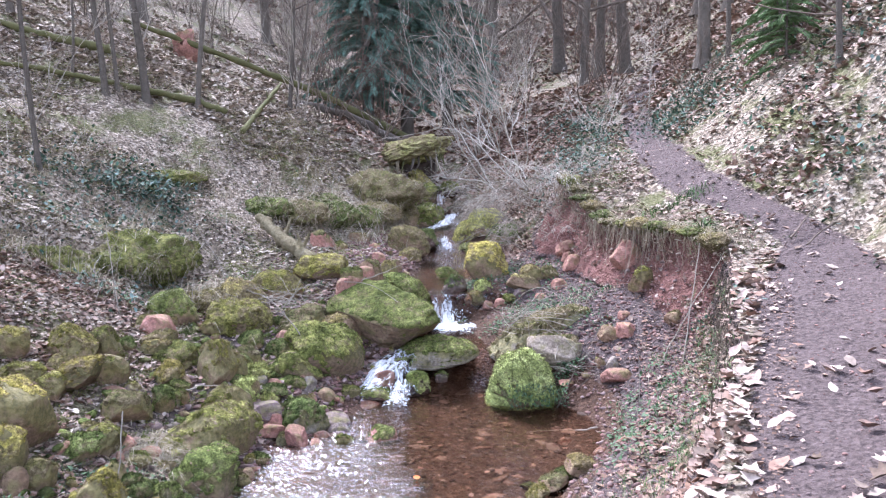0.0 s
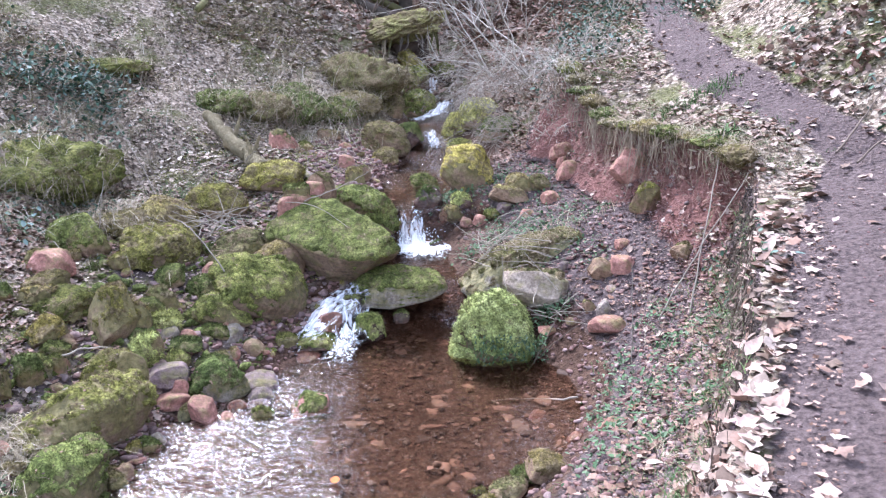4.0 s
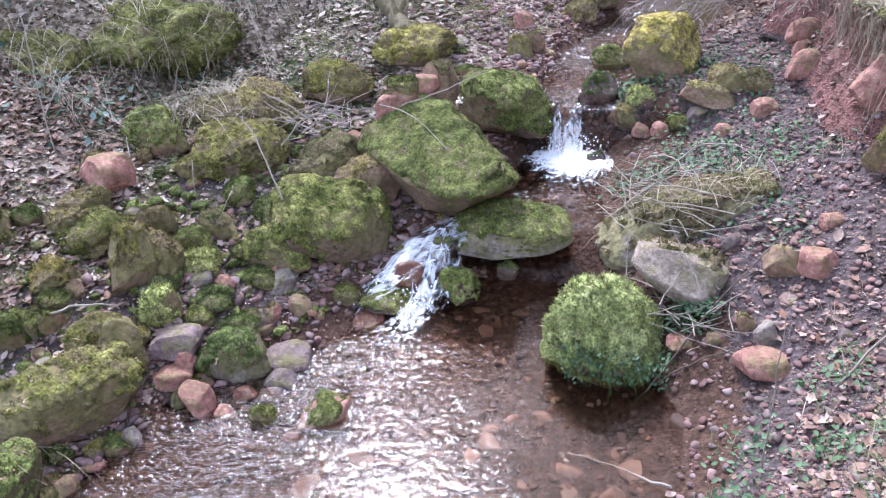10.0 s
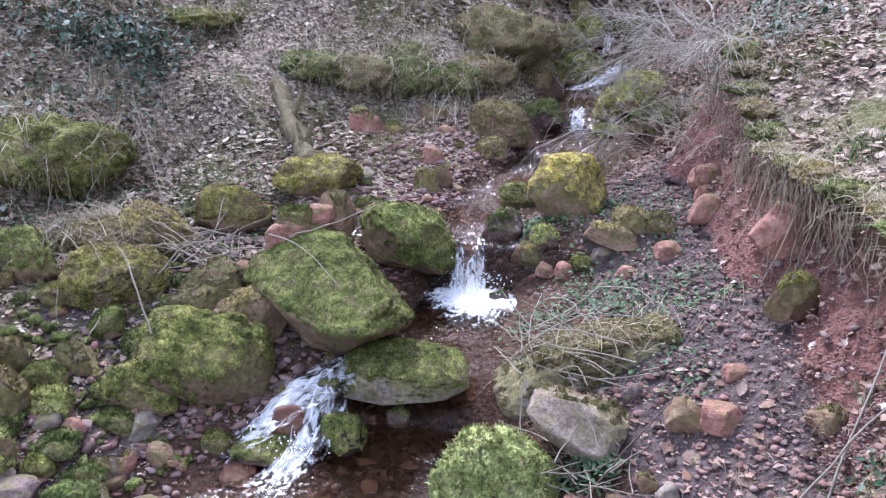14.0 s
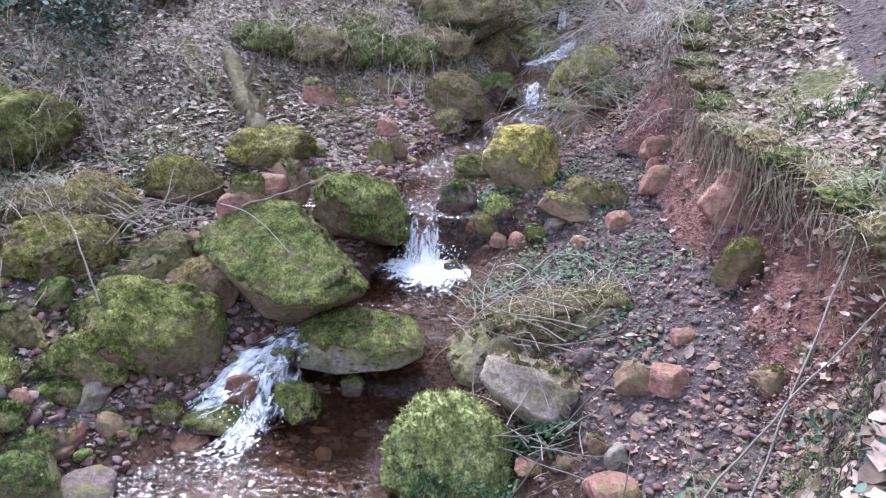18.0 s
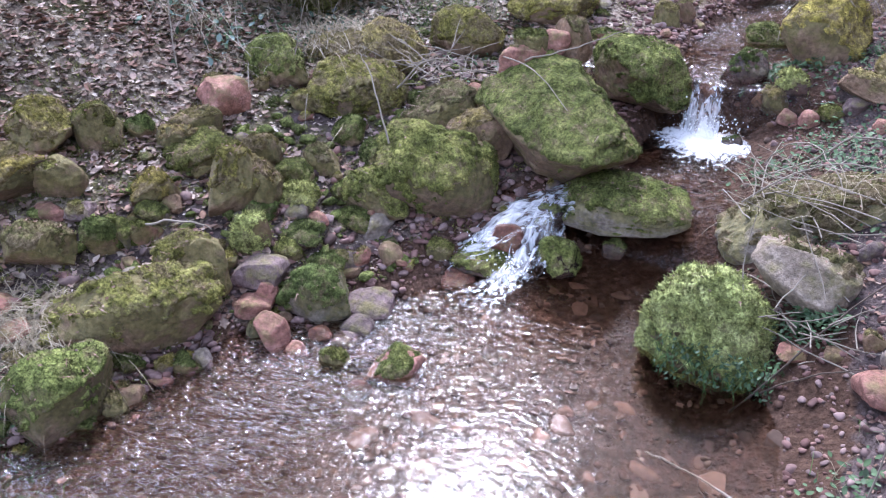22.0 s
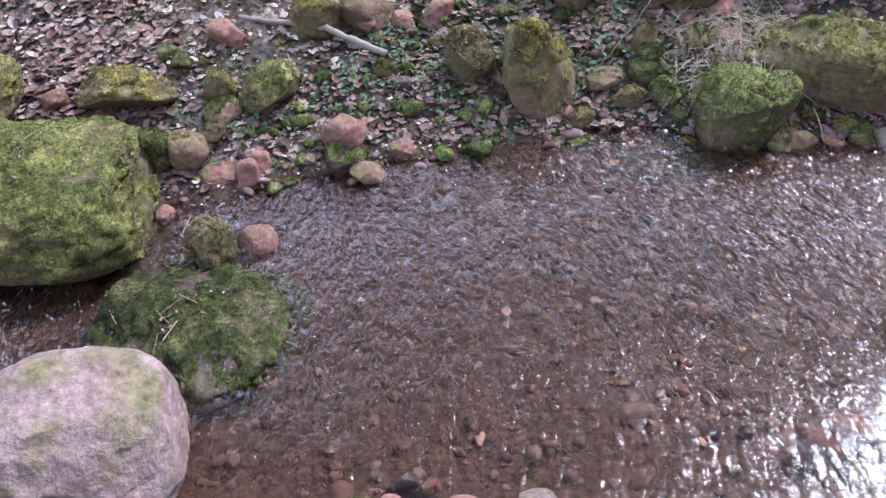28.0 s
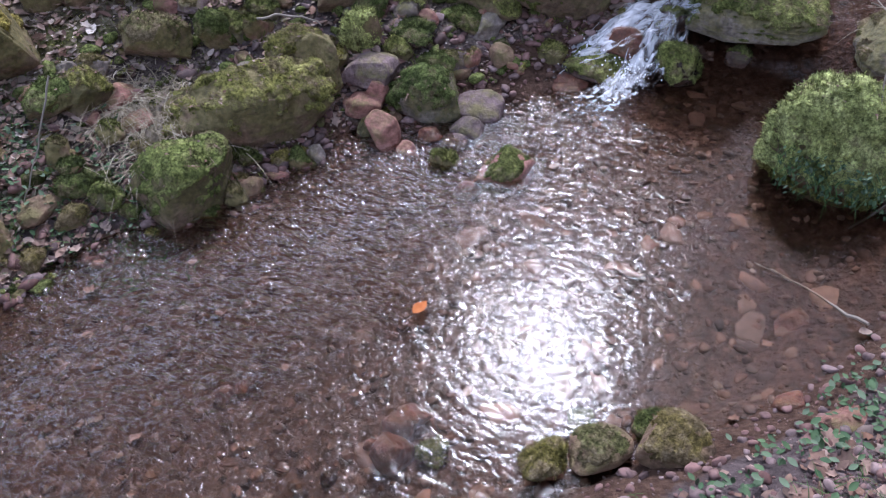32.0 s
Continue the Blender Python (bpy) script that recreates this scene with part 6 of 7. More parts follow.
rock(-2.03, 5.75, 0.47, 0.118, 0.100, 0.077, -3, 0, "brown", 0.8, "green", 0.6)
rock(-1.99, 4.87, 0.34, 0.105, 0.089, 0.069, -3, 0, "brown", 0.85, "green", 0.6)
rock(0.28, 13.44, 1.59, 0.372, 0.316, 0.243, -3, 0, "brown", 0.9, "green", 0.6)
rock(-0.13, 13.14, 1.42, 0.127, 0.108, 0.127, -3, 0, "brown", 0.7, "green", 0.6)
rock(-0.75, 12.15, 1.56, 0.330, 0.281, 0.212, -3, 0, "brown", 0.9, "olive", 0.6)
rock(-0.41, 12.67, 1.46, 0.294, 0.250, 0.196, -3, 0, "brown", 0.9, "yellow", 0.6)
# ---- small stones packed between the rocks of the far shore ----
rng = np.random.RandomState(77)
for k in range(250):
    y = rng.uniform(.6, 9.8) if k % 2 else rng.uniform(3.2, 6.6)
    xs, _ = section_at(y)
    w = rng.uniform(3.05, 4.12) if k % 3 else rng.uniform(3.5, 4.15)
    x = float(np.interp(w, np.arange(14), xs))
    a = .028 + .075 * rng.rand() ** 1.8
    b, c = a * rng.uniform(.6, .95), a * rng.uniform(.4, .75)
    tone = rng.choice(["brown", "brown", "red", "mauve", "grey", "red"])
    moss = rng.choice([0, 0, .25, .5, .7])
    rock(x, y, height(x, y) + c * .45, a, b, c, rng.uniform(0, 180), rng.uniform(-15, 15), str(tone), float(moss), str(rng.choice(["green", "yellow", "olive"])), rng.uniform(.4, 1))
# ---- loose cover: gravel, leaves, grass, herbs ----
def spots(count, xr, yr, ur, seed, thin=None):
    """Random places on the ground within a stretch of the valley; ur: the range across it."""
    rng = np.random.RandomState(seed)
    x, y = rng.uniform(*xr, count), rng.uniform(*yr, count)
    z, u = terrain(x, y)
    keep = (u > ur[0]) & (u < ur[1])
    if thin is not None:
        keep &= rng.rand(count) < thin(x, y, u)
    return np.stack([x, y, z], 1)[keep], u[keep]


def patchy(s, lo=.25):
    return lambda x, y, u: np.clip(lo + 1.6 * (rough_noise(x * s, y * s, 3) + .25), 0, 1)



def pebble_template(seed, level=2):
    unit, faces = ball(level)
    rng = np.random.RandomState(seed)
    v = unit.copy()
    for _ in range(9):
        n = rng.normal(size=3)
        n /= np.linalg.norm(n)
        v -= np.maximum(v @ n - rng.uniform(.45, .85), 0)[:, None] * n
    return v * (1, rng.uniform(.6, .9), rng.uniform(.4, .65)), faces


def pebbles(name, label, at, sizes, material, seed, sink=.25, level=2):
    rng = np.random.RandomState(seed)
    which = rng.randint(0, 5, len(at))
    vs, fs, start = [], [], 0
    for k in range(5):
        m = which == k
        p = at[m].copy()
        p[:, 2] += sizes[m] * (.5 - sink)
        v, f = scatter(pebble_template(seed * 7 + k, level), p, sizes[m], rng.uniform(0, 6.3, m.sum()), rng.normal(0, .3, m.sum()), seed + k)
        vs.append(v)
        fs.append(f + start)
        start += len(v)
    return tagged(new(name, arrays_mesh(name, np.concatenate(vs), np.concatenate(fs), material)), label, "gravel", kind="stuff")


def sizes_for(n, low, high, seed, power=2.2):
    return low + (high - low) * np.random.RandomState(seed).rand(n) ** power


at, u = spots(15000, (-3, 1.4), (-1.5, 9.5), (4.25, 6.95), 1)
pebbles("bed_gravel", "wet red-brown gravel on the bed of the brook", at, sizes_for(len(at), .008, .034, 2, 2.8), PEBBLE_WET, 3)
at, u = spots(520, (-3, 1.4), (-1.5, 9.5), (4.5, 6.8), 4)
pebbles("bed_stones", "flat wet red stones on the brook bed", at, sizes_for(len(at), .03, .085, 5), PEBBLE_WET, 6, .75)
at, u = spots(210, (-.75, 1.1), (2.9, 5.7), (4.9, 6.95), 414)
pebbles("pool_stones", "flat brown stones lying in the clear pool", at, sizes_for(len(at), .035, .14, 415, 2.2), POOL_STONE, 416, .82)
at, u = spots(26000, (-3.2, 0), (-1, 10.5), (3.55, 4.45), 7, lambda x, y, u: np.clip(1.25 - np.abs(u - 4.0) * 1.2, 0, 1) * (.45 + .55 * (y > 3.4)) * np.where(u < 3.85, .35, 1))
pebbles("shore_gravel", "dry reddish gravel along the shore", at, sizes_for(len(at), .007, .04, 8, 3), PEBBLE, 9)
at, u = spots(26000, (-.6, 2.4), (1.2, 9.2), (6.9, 9.2), 10, lambda x, y, u: np.clip(1.5 - np.abs(u - 7.7) * .9, .12, 1))
pebbles("bank_gravel", "mauve and red gravel on the sloping bank", at, sizes_for(len(at), .004, .034, 11, 3.6), PEBBLE, 12)
at, u = spots(24000, (.2, 2.4), (1.5, 9), (7.6, 9.7), 113)
pebbles("earth_crumbs", "loose crumbs of earth and grit on the bank", at, sizes_for(len(at), .003, .014, 114, 2.5), CRUMB, 115, .25, 1)
at, u = spots(3800, (-2.2, -.2), (7.2, 10.4), (3.2, 4.4), 13, patchy(1.5, .2))
pebbles("bar_gravel", "dry stones of a gravel bar", at, sizes_for(len(at), .008, .045, 14, 3), PEBBLE, 15)
at, u = spots(9000, (-1.4, 3.2), (-2, 9), (9.9, 11), 16)
pebbles("path_grit", "small stones trodden into the path", at, sizes_for(len(at), .004, .016, 17, 3), PEBBLE, 18, .3)


def leaf_template(curl, lobed=False, fold=0.0):
    out = [(0, -1), (.3, -.62), (.46, -.1), (.36, .45), (0, 1), (-.36, .45), (-.46, -.1), (-.3, -.62)]
    if lobed:
        out = [(0, -1), (.2, -.5), (.55, -.35), (.38, 0), (.6, .35), (.2, .55), (0, 1), (-.2, .55), (-.6, .35), (-.38, 0), (-.55, -.35), (-.2, -.5)]
    v = [(x * 1.25, y, curl * (abs(x) * 1.3 + .45 * y * y) + .05 + fold * x * y + .06 * math.sin(9 * x + 5 * y)) for x, y in out] + [(0, 0, .02)]
    n = len(out)
    return np.array(v), np.array([(i, (i + 1) % n, n) for i in range(n)])


LEAVES = [leaf_template(.2, False, .5), leaf_template(.6, True, -.4), leaf_template(-.35, True, .5), leaf_template(.35, True, .3), leaf_template(.8, False, .3), leaf_template(-.5, False, -.5)]


def leaves(name, label, at, low, high, material, seed, lean=.35, up=.012):
    rng = np.random.RandomState(seed)
    which = rng.randint(0, len(LEAVES), len(at))
    vs, fs, start = [], [], 0
    for k, t in enumerate(LEAVES):
        m = which == k
        p = at[m].copy()
        p[:, 2] += rng.uniform(.2, 1.6, m.sum()) * up
        v, f = scatter(t, p, rng.uniform(low, high, m.sum()), rng.uniform(0, 6.3, m.sum()), rng.normal(0, lean, m.sum()), seed + k)
        vs.append(v)
        fs.append(f + start)
        start += len(v)
    return tagged(new(name, arrays_mesh(name, np.concatenate(vs), np.concatenate(fs), material)), label, "leaves", kind="stuff")


at, u = spots(64000, (-9, -1.5), (-1.5, 13.5), (1.2, 3.5), 20, lambda x, y, u: patchy(1.1, .2)(x, y, u) * np.where((y < 6.8) & (u > 2.2), .1, 1))
leaves("slope_litter", "grey-brown weathered leaves covering the far slope", at, .02, .046, LEAF_GREY, 21, .35)
at, u = spots(16000, (-12, -1), (11, 24), (.8, 3.2), 22)
leaves("upper_litter", "pale weathered leaves covering the upper slope", at, .04, .075, LEAF_GREY, 23)
at, u = spots(26000, (-4.8, -1.2), (.2, 7.5), (2.1, 3.92), 24, patchy(1.6, .1))
leaves("bank_litter", "pinkish-brown fallen leaves between the rocks", at, .018, .04, LEAF_BROWN, 25, .3)
at, u = spots(56000, (-1.6, 3.4), (-2.5, 11.5), (9.25, 10.7), 26, lambda x, y, u: np.where(u < np.interp(y, (3.6, 5.4, 7.5, 10), (10.12, 10.45, 10.56, 10.62)), np.interp(y, (5, 6.5), (1.0, .5)), .06) * np.clip(.5 + 1.6 * (rough_noise(x * 2, y * 2, 2) + .2), 0, 1))
leaves("lip_litter", "pale pinkish fallen leaves along the edge of the path", at[at[:, 1] > 4.6], .02, .042, LEAF, 27, .3, .02)
leaves("lip_litter", "large pale pinkish fallen leaves heaped beside the path", at[at[:, 1] <= 4.6][::2], .028, .062, LEAF, 47, .35, .025)
at, u = spots(9000, (-1.6, 5), (-2.5, 14), (10.1, 11.05), 28, lambda x, y, u: .1 + .55 * (u > 10.85) + .3 * (u < 10.3) + .25 * (y > 6))
leaves("path_leaves", "scattered pale leaves on the trodden path", at, .012, .036, LEAF, 29, .2)
at, u = spots(52000, (1, 8), (-2.5, 12), (10.95, 12.3), 30, patchy(1.3, .35))
leaves("right_litter", "thick pale fallen leaves on the slope above the path", at, .028, .055, LEAF, 31, .45, .03)
at, u = spots(9000, (1, 14), (11, 26), (9.4, 12.4), 32)
leaves("far_litter", "brown fallen leaves beside the upper path", at, .045, .08, LEAF, 33)
at, u = spots(4200, (-.3, 2.3), (1.5, 9), (7.4, 9.3), 34, lambda x, y, u: np.clip(.06 + 2.2 * (rough_noise(x * 1.9 + 4, y * 1.9, 2) + .02), 0, .8) * np.where((y > 4.6) & (u > 8.3), .12, 1))
leaves("gravel_leaves", "fallen leaves lying on the gravel bank", at, .02, .045, LEAF_BROWN, 35)
at, u = spots(150, (-2.4, 1), (0, 9.5), (4.3, 6.9), 36)
at[:, 2] += .012
leaves("sunken_leaves", "sunken brown leaves in the brook", at, .016, .032, LEAF_BROWN, 37)


bit = (np.array([(-.5, -.2, 0), (.4, -.3, .1), (.6, .2, .25), (-.3, .35, .1)]), np.array([(0, 1, 2, 3)]))
for name, label, xr, yr, ur, count, colour, k in (
    ("litter_bits", "crumbled leaf litter and bark on the far bank", (-6, -1.3), (-.5, 12), (1.6, 3.95), 46000, LEAF_GREY, 1),
    ("litter_bits", "crumbled leaf litter on the near bank", (-.6, 2.4), (1, 9), (7.3, 10.3), 16000, LEAF_BROWN, 2),
    ("litter_bits", "crumbled litter on the slope above the path", (1, 7), (-2, 11), (10.85, 12.2), 20000, LEAF_GREY, 3),
):
    at, u = spots(count, xr, yr, ur, 120 + k, lambda x, y, u: np.where((y > 4.8) & (u > 8.4) & (u < 9.9), .1, 1))
    at[:, 2] += .008
    rng = np.random.RandomState(k)
    v, f = scatter(bit, at, rng.uniform(.008, .026, len(at)), rng.uniform(0, 6.3, len(at)), rng.normal(0, .5, len(at)), k)
    tagged(new(name, arrays_mesh(name, v, f, colour)), label, "litter", kind="stuff")


def blades(name, label, at, low, high, width, droop, material, seed, lean=.5, category="grass", down=False):
    """Bent narrow blades or hanging threads, one strip each."""
    rng = np.random.RandomState(seed)
    n = len(at)
    a = rng.uniform(0, 2 * np.pi, n)
    flat = np.stack([np.cos(a), np.sin(a), np.zeros(n)], 1)
    start = flat * rng.uniform(.05, lean, n)[:, None] + np.array([0, 0, -1.0 if down else 1.0])
    long = rng.uniform(low, high, n)[:, None]
    side = np.stack([-np.sin(a), np.cos(a), np.zeros(n)], 1) * width * rng.uniform(.6, 1.3, n)[:, None]
    bend = rng.uniform(.4, 1.2, n)[:, None] * droop
    rows = []
    for k in range(5):
        t = k / 4
        p = at + start * long * t + flat * long * bend * t * t - np.array([0, 0, 1.0]) * (0 if down else 1) * long * bend * .8 * t ** 2.2
        if down:
            p = p + np.stack([np.sin(t * 7 + a * 3), np.cos(t * 6 + a), np.zeros(n)], 1) * .012
        w = side * (1 - t) ** .7
        rows += [p - w, p + w]
    verts = np.stack(rows, 1).reshape(-1, 3)
    quad = np.array([(2 * k, 2 * k + 1, 2 * k + 3, 2 * k + 2) for k in range(4)])
    faces = (quad[None] + (np.arange(n) * 10)[:, None, None]).reshape(-1, 4)
    return tagged(new(name, arrays_mesh(name, verts, faces, material)), label, category, kind="stuff")


def tufts(centres, per, spread, seed):
    """Places in tufts round the given points."""
    rng = np.random.RandomState(seed)
    c = np.repeat(np.array(centres, float), per, 0)
    c = c + np.stack([rng.normal(0, spread, len(c)), rng.normal(0, spread, len(c))], 1)
    z, _ = terrain(c[:, 0], c[:, 1])
    return np.concatenate([c, z[:, None]], 1)


# dead grass on the far bank, in tufts, hanging over its edge
at, u = spots(260, (-4.6, -2.2), (5.8, 9.5), (1.75, 3.0), 40, patchy(.9, .15))
blades("dead_grass", "long bleached dead grass on the far bank", np.repeat(at, 14, 0) + np.random.RandomState(1).normal(0, .035, (len(at) * 14, 3)) * (1, 1, .1), .1, .36, .0028, .9, STRAW, 41, .7)
at, u = spots(200, (-2.6, -.5), (9.2, 12.5), (1.95, 3.9), 42, patchy(.9, .25))
blades("dead_grass", "dry grass hanging over the upper bank", np.repeat(at, 14, 0) + np.random.RandomState(2).normal(0, .04, (len(at) * 14, 3)) * (1, 1, .1), .1, .4, .003, 1.0, STRAW, 43, .7)
at = tufts([(-2.2, 3.62), (-2.3, 3.75), (-2.1, 3.5), (-2.25, 3.5), (-2.35, 3.6)], 150, .09, 46)
blades("dead_grass", "matted pale dead grass behind the square rock", at, .06, .18, .0022, 1.3, STRAW, 47, 1.1)
at = tufts([(.55, 5.95), (.75, 5.9), (.4, 6.0), (.95, 5.85), (.15, 7.75), (.3, 7.8)], 36, .1, 48)
at[:, 2] += .22
blades("dead_grass", "dry grass on top of the slab", at, .06, .2, .0022, 1.1, STRAW, 49, .9)
# turf and roots along the broken lip
y = np.random.RandomState(50).uniform(4.9, 9.0, 1500)
y = y[rough_noise(y * 3.3, y * 0 + 3, 2) > -.02]
sx_, sz_ = section_at(y)
w = np.random.RandomState(51).uniform(9.8, 10.3, len(y))
lip = np.stack([[np.interp(q, np.arange(14), r) for q, r in zip(w, sx_)], y, [np.interp(q, np.arange(14), r) for q, r in zip(w, sz_)]], 1)
lip[:, 2] = terrain(lip[:, 0], lip[:, 1])[0]
blades("lip_turf", "ragged dry turf on the lip of the bank", np.repeat(lip, 4, 0) + np.random.RandomState(5).normal(0, .03, (len(lip) * 4, 3)) * (1, 1, .1), .02, .1, .0022, 1.6, STRAW, 52, 1.8)
for k, (y0, y1, long) in enumerate(((5.2, 5.6, .3), (5.6, 6.0, .45), (6.0, 6.35, .6), (6.35, 6.7, .5), (6.7, 7.2, .5), (7.2, 7.8, .5), (7.8, 8.6, .5))):
    rng = np.random.RandomState(60 + k)
    y = rng.choice(rng.uniform(y0, y1, 5), 90) + rng.normal(0, .026, 90)
    sx_, sz_ = section_at(y)
    x = sx_[:, 10] - rng.uniform(.03, .26, len(y))
    at = np.stack([x, y, sz_[:, 10] + rng.uniform(-.1, .04, len(y))], 1)
    blades("hanging_roots", "thin dry roots hanging down the red earth bank", at, long * .06, long, .0026, .3, ROOT, 70 + k, .25, "roots", True)
# the steep faces: points spread evenly up the bank
def wall_spots(count, yr, ur, seed):
    rng = np.random.RandomState(seed)
    y, w = rng.uniform(*yr, count), rng.uniform(*ur, count)
    xs, zs = section_at(y)
    x = np.array([np.interp(q, np.arange(14), r) for q, r in zip(w, xs)])
    z = np.array([np.interp(q, np.arange(14), r) for q, r in zip(w, zs)])
    z = z + relief(x, y, w)
    return np.stack([x + gully(y, z, w), y, z], 1)


at = wall_spots(16000, (4.7, 9.0), (8.05, 9.85), 130)
pebbles("red_clods", "clods and crumbs of red earth on the broken bank", at, sizes_for(len(at), .0025, .015, 131, 3.5), CLOD, 132, .3, 1)
at = wall_spots(9000, (2.2, 5.0), (8.0, 10.0), 133)
pebbles("dark_clods", "crumbs of dark soil on the near bank", at, sizes_for(len(at), .004, .02, 134, 3), CRUMB, 135, .3, 1)
at = wall_spots(1300, (2.0, 4.9), (9.2, 10.0), 136)
blades("wall_roots", "dark roots and dry stalks on the near bank edge", np.repeat(at, 3, 0) + np.random.RandomState(13).normal(0, .02, (len(at) * 3, 3)), .05, .3, .0026, .1, TWIG_DARK, 137, .4, "roots", True)
at = wall_spots(120, (2.3, 5.4), (8.6, 10.0), 138)
blades("wall_grass", "tufts of green and dry grass on the near bank edge", np.repeat(at, 6, 0) + np.random.RandomState(14).normal(0, .02, (len(at) * 6, 3)), .03, .12, .002, 1.0, GRASS, 139, 1.0)
leaves("wall_leaves", "pale leaves caught on the steep bank", wall_spots(600, (1.5, 5.4), (8.6, 10.0), 140), .018, .04, LEAF_BROWN, 141, .8, .02)
leaves("cliff_leaves", "a few leaves caught on the red earth", wall_spots(260, (5.2, 9.0), (8.0, 9.9), 142), .018, .036, LEAF, 143, .8, .02)


# the overhanging turf mound on the far bank
def mound(x, y, z, a, b, c, turn, seed, label, sort="olive", cap=.13, reach=(.1, .32), fringe=.05):
    unit, faces = ball(5)
    v = unit * (1 + .2 * lumps(unit, 2.1, seed) + .16 * lumps(unit, 5, seed + 2) + .1 * lumps(unit, 15, seed + 4) + .05 * lumps(unit, 40, seed + 6))[:, None]
    v[:, :2] *= np.where(v[:, 2] < .05, np.clip(1 + .75 * (v[:, 2] - .05), .4, 1), 1)[:, None]
    v = v * (a, b, c) @ np.array(Euler((0, 0, radians(turn))).to_matrix()).T
    thing = tagged(new("turf_mound"), label, "mound")
    thing.location = (x, y, z)
    part_of("earth_body", arrays_mesh("earth_body", v, faces, MOSS[sort], smooth=True), thing)
    rng = np.random.RandomState(seed)
    top = v[(v[:, 2] > .25 * c) & (rng.rand(len(v)) < cap)]
    ob = blades("grass_cap", "bleached grass drooping over the edge", np.repeat(top, 3, 0), *reach, .0026, 1.5, STRAW, seed + 5, 1.4)
    ob.parent = thing
    del ob["category"]
    side = v[(np.abs(v[:, 2]) < .35 * c) & (v[:, 1] < 0) & (rng.rand(len(v)) < fringe)]
    ob = blades("root_fringe", "fine roots hanging from the turf", np.repeat(side, 2, 0) * (1.04, 1.06, 1), .04, .3, .0026, .3, ROOT, seed + 6, .4, "roots", True)
    ob.parent = thing
    del ob["category"]


mound(-3.35, 6.95, 1.02, .66, .42, .36, 20, 3, "undercut turf mound with drooping dead grass", "green", .09, (.12, .42), .3)
mound(-2.55, 6.5, .66, .3, .22, .18, 0, 7, "small mossy turf hummock beside the rocks")
mound(-.95, 11.3, 1.55, .75, .4, .36, -30, 11, "undercut turf bank with drooping dead grass")
mound(-4.1, 6.3, 1.02, .55, .4, .3, 10, 13, "undercut turf mound with drooping dead grass", "green", .09, (.12, .4), .3)
for k, (x, y, a, b, c) in enumerate(((-2.42, 9.42, .34, .26, .2), (-2.02, 9.58, .38, .26, .24), (-1.62, 9.85, .36, .28, .26), (-1.26, 10.12, .34, .28, .24), (-1.0, 10.6, .34, .3, .24), (-1.75, 10.3, .3, .25, .14), (-3.6, 9.45, .4, .25, .14))):
    mound(x, y + .1, height(x, y) + .03, a * 1.15, b * 1.2, c, -25 + 9 * k, 40 + k, "mossy undercut turf hung with dead grass on the bank", ("green", "olive", "green")[k % 3], .07, (.1, .34), .2)
for k, y in enumerate(np.arange(5.25, 8.9, .27)):
    sx_, sz_ = section_at(np.array([y]))
    way = math.degrees(math.atan2(.5, np.interp(y + .25, SEC_Y, SEC_X[:, 10]) - np.interp(y - .25, SEC_Y, SEC_X[:, 10])))
    mound(float(sx_[0, 10]) - .03, float(y), float(sz_[0, 10]) - .03, .2, .13 + .03 * math.sin(k * 2.3), .07 + .02 * math.cos(k * 1.7), way, 80 + k, "overhanging mat of mossy turf on the lip", ("olive", "green")[k % 2], .05, (.03, .1), .0)
# fresh grass
rng = np.random.RandomState(611)
a = rng.uniform(-2.9, .1, 170)
at = np.stack([.42 + .29 * np.cos(a), 5.24 + .25 * np.sin(a), rng.uniform(.04, .2, 170)], 1)
blades("grass_fringe", "fresh grass hanging round the foot of a mossy boulder", at, .04, .11, .0022, .6, GRASS, 612, .9, "grass", True)
at = tufts([(-2.2, 2.75), (-2.35, 3.05), (-2.1, 3.15), (-2.5, 2.6), (-2.15, 2.4), (-2.6, 3.2), (-1.75, 3.1)], 130, .11, 613)
blades("grass_patch", "fresh green grass between the rocks of the shore", at, .03, .1, .002, .8, GRASS, 614, .8)
at = tufts([(-2.15, 3.62), (-2.3, 3.72), (-2.05, 3.75), (-2.4, 3.58)], 220, .09, 615)
blades("dead_grass_mat", "matted bleached grass between two mossy rocks", at, .05, .16, .0022, 1.4, STRAW, 616, 1.6)
at = tufts([(-2.3, 7.3), (-2.15, 7.45), (-2.4, 7.1), (-2.5, 7.4), (-2.05, 7.2)], 220, .13, 80)
blades("grass_patch", "patch of fresh green grass on the bank", at, .03, .09, .002, .8, GRASS, 81, .8)
at = tufts([(2.2, 6.55), (2.35, 6.5), (2.0, 6.45), (1.9, 6.5)], 90, .07, 82)
blades("grass_tuft", "fresh green grass tufts on the lip", at, .05, .13, .0025, .7, GRASS, 83, .6)
at = tufts([(1.98, 5.5), (2.02, 5.55)], 40, .03, 84)
blades("fern_tuft", "small green fern at the lip of the bank", at, .1, .2, .006, 1.1, GRASS, 85, 1.0, "fern")
at, u = spots(420, (-.2, 2.2), (2.0, 4.9), (7.2, 9.0), 86, patchy(1.5, .05))
blades("bank_grass", "thin green and dry grass on the near bank", np.repeat(at, 3, 0) + np.random.RandomState(8).normal(0, .02, (len(at) * 3, 3)) * (1, 1, .1), .03, .14, .0018, .8, GRASS, 87, .6)
at, u = spots(1200, (-.2, 2.2), (2.0, 6.4), (7.2, 9.6), 88, patchy(1.7, .05))
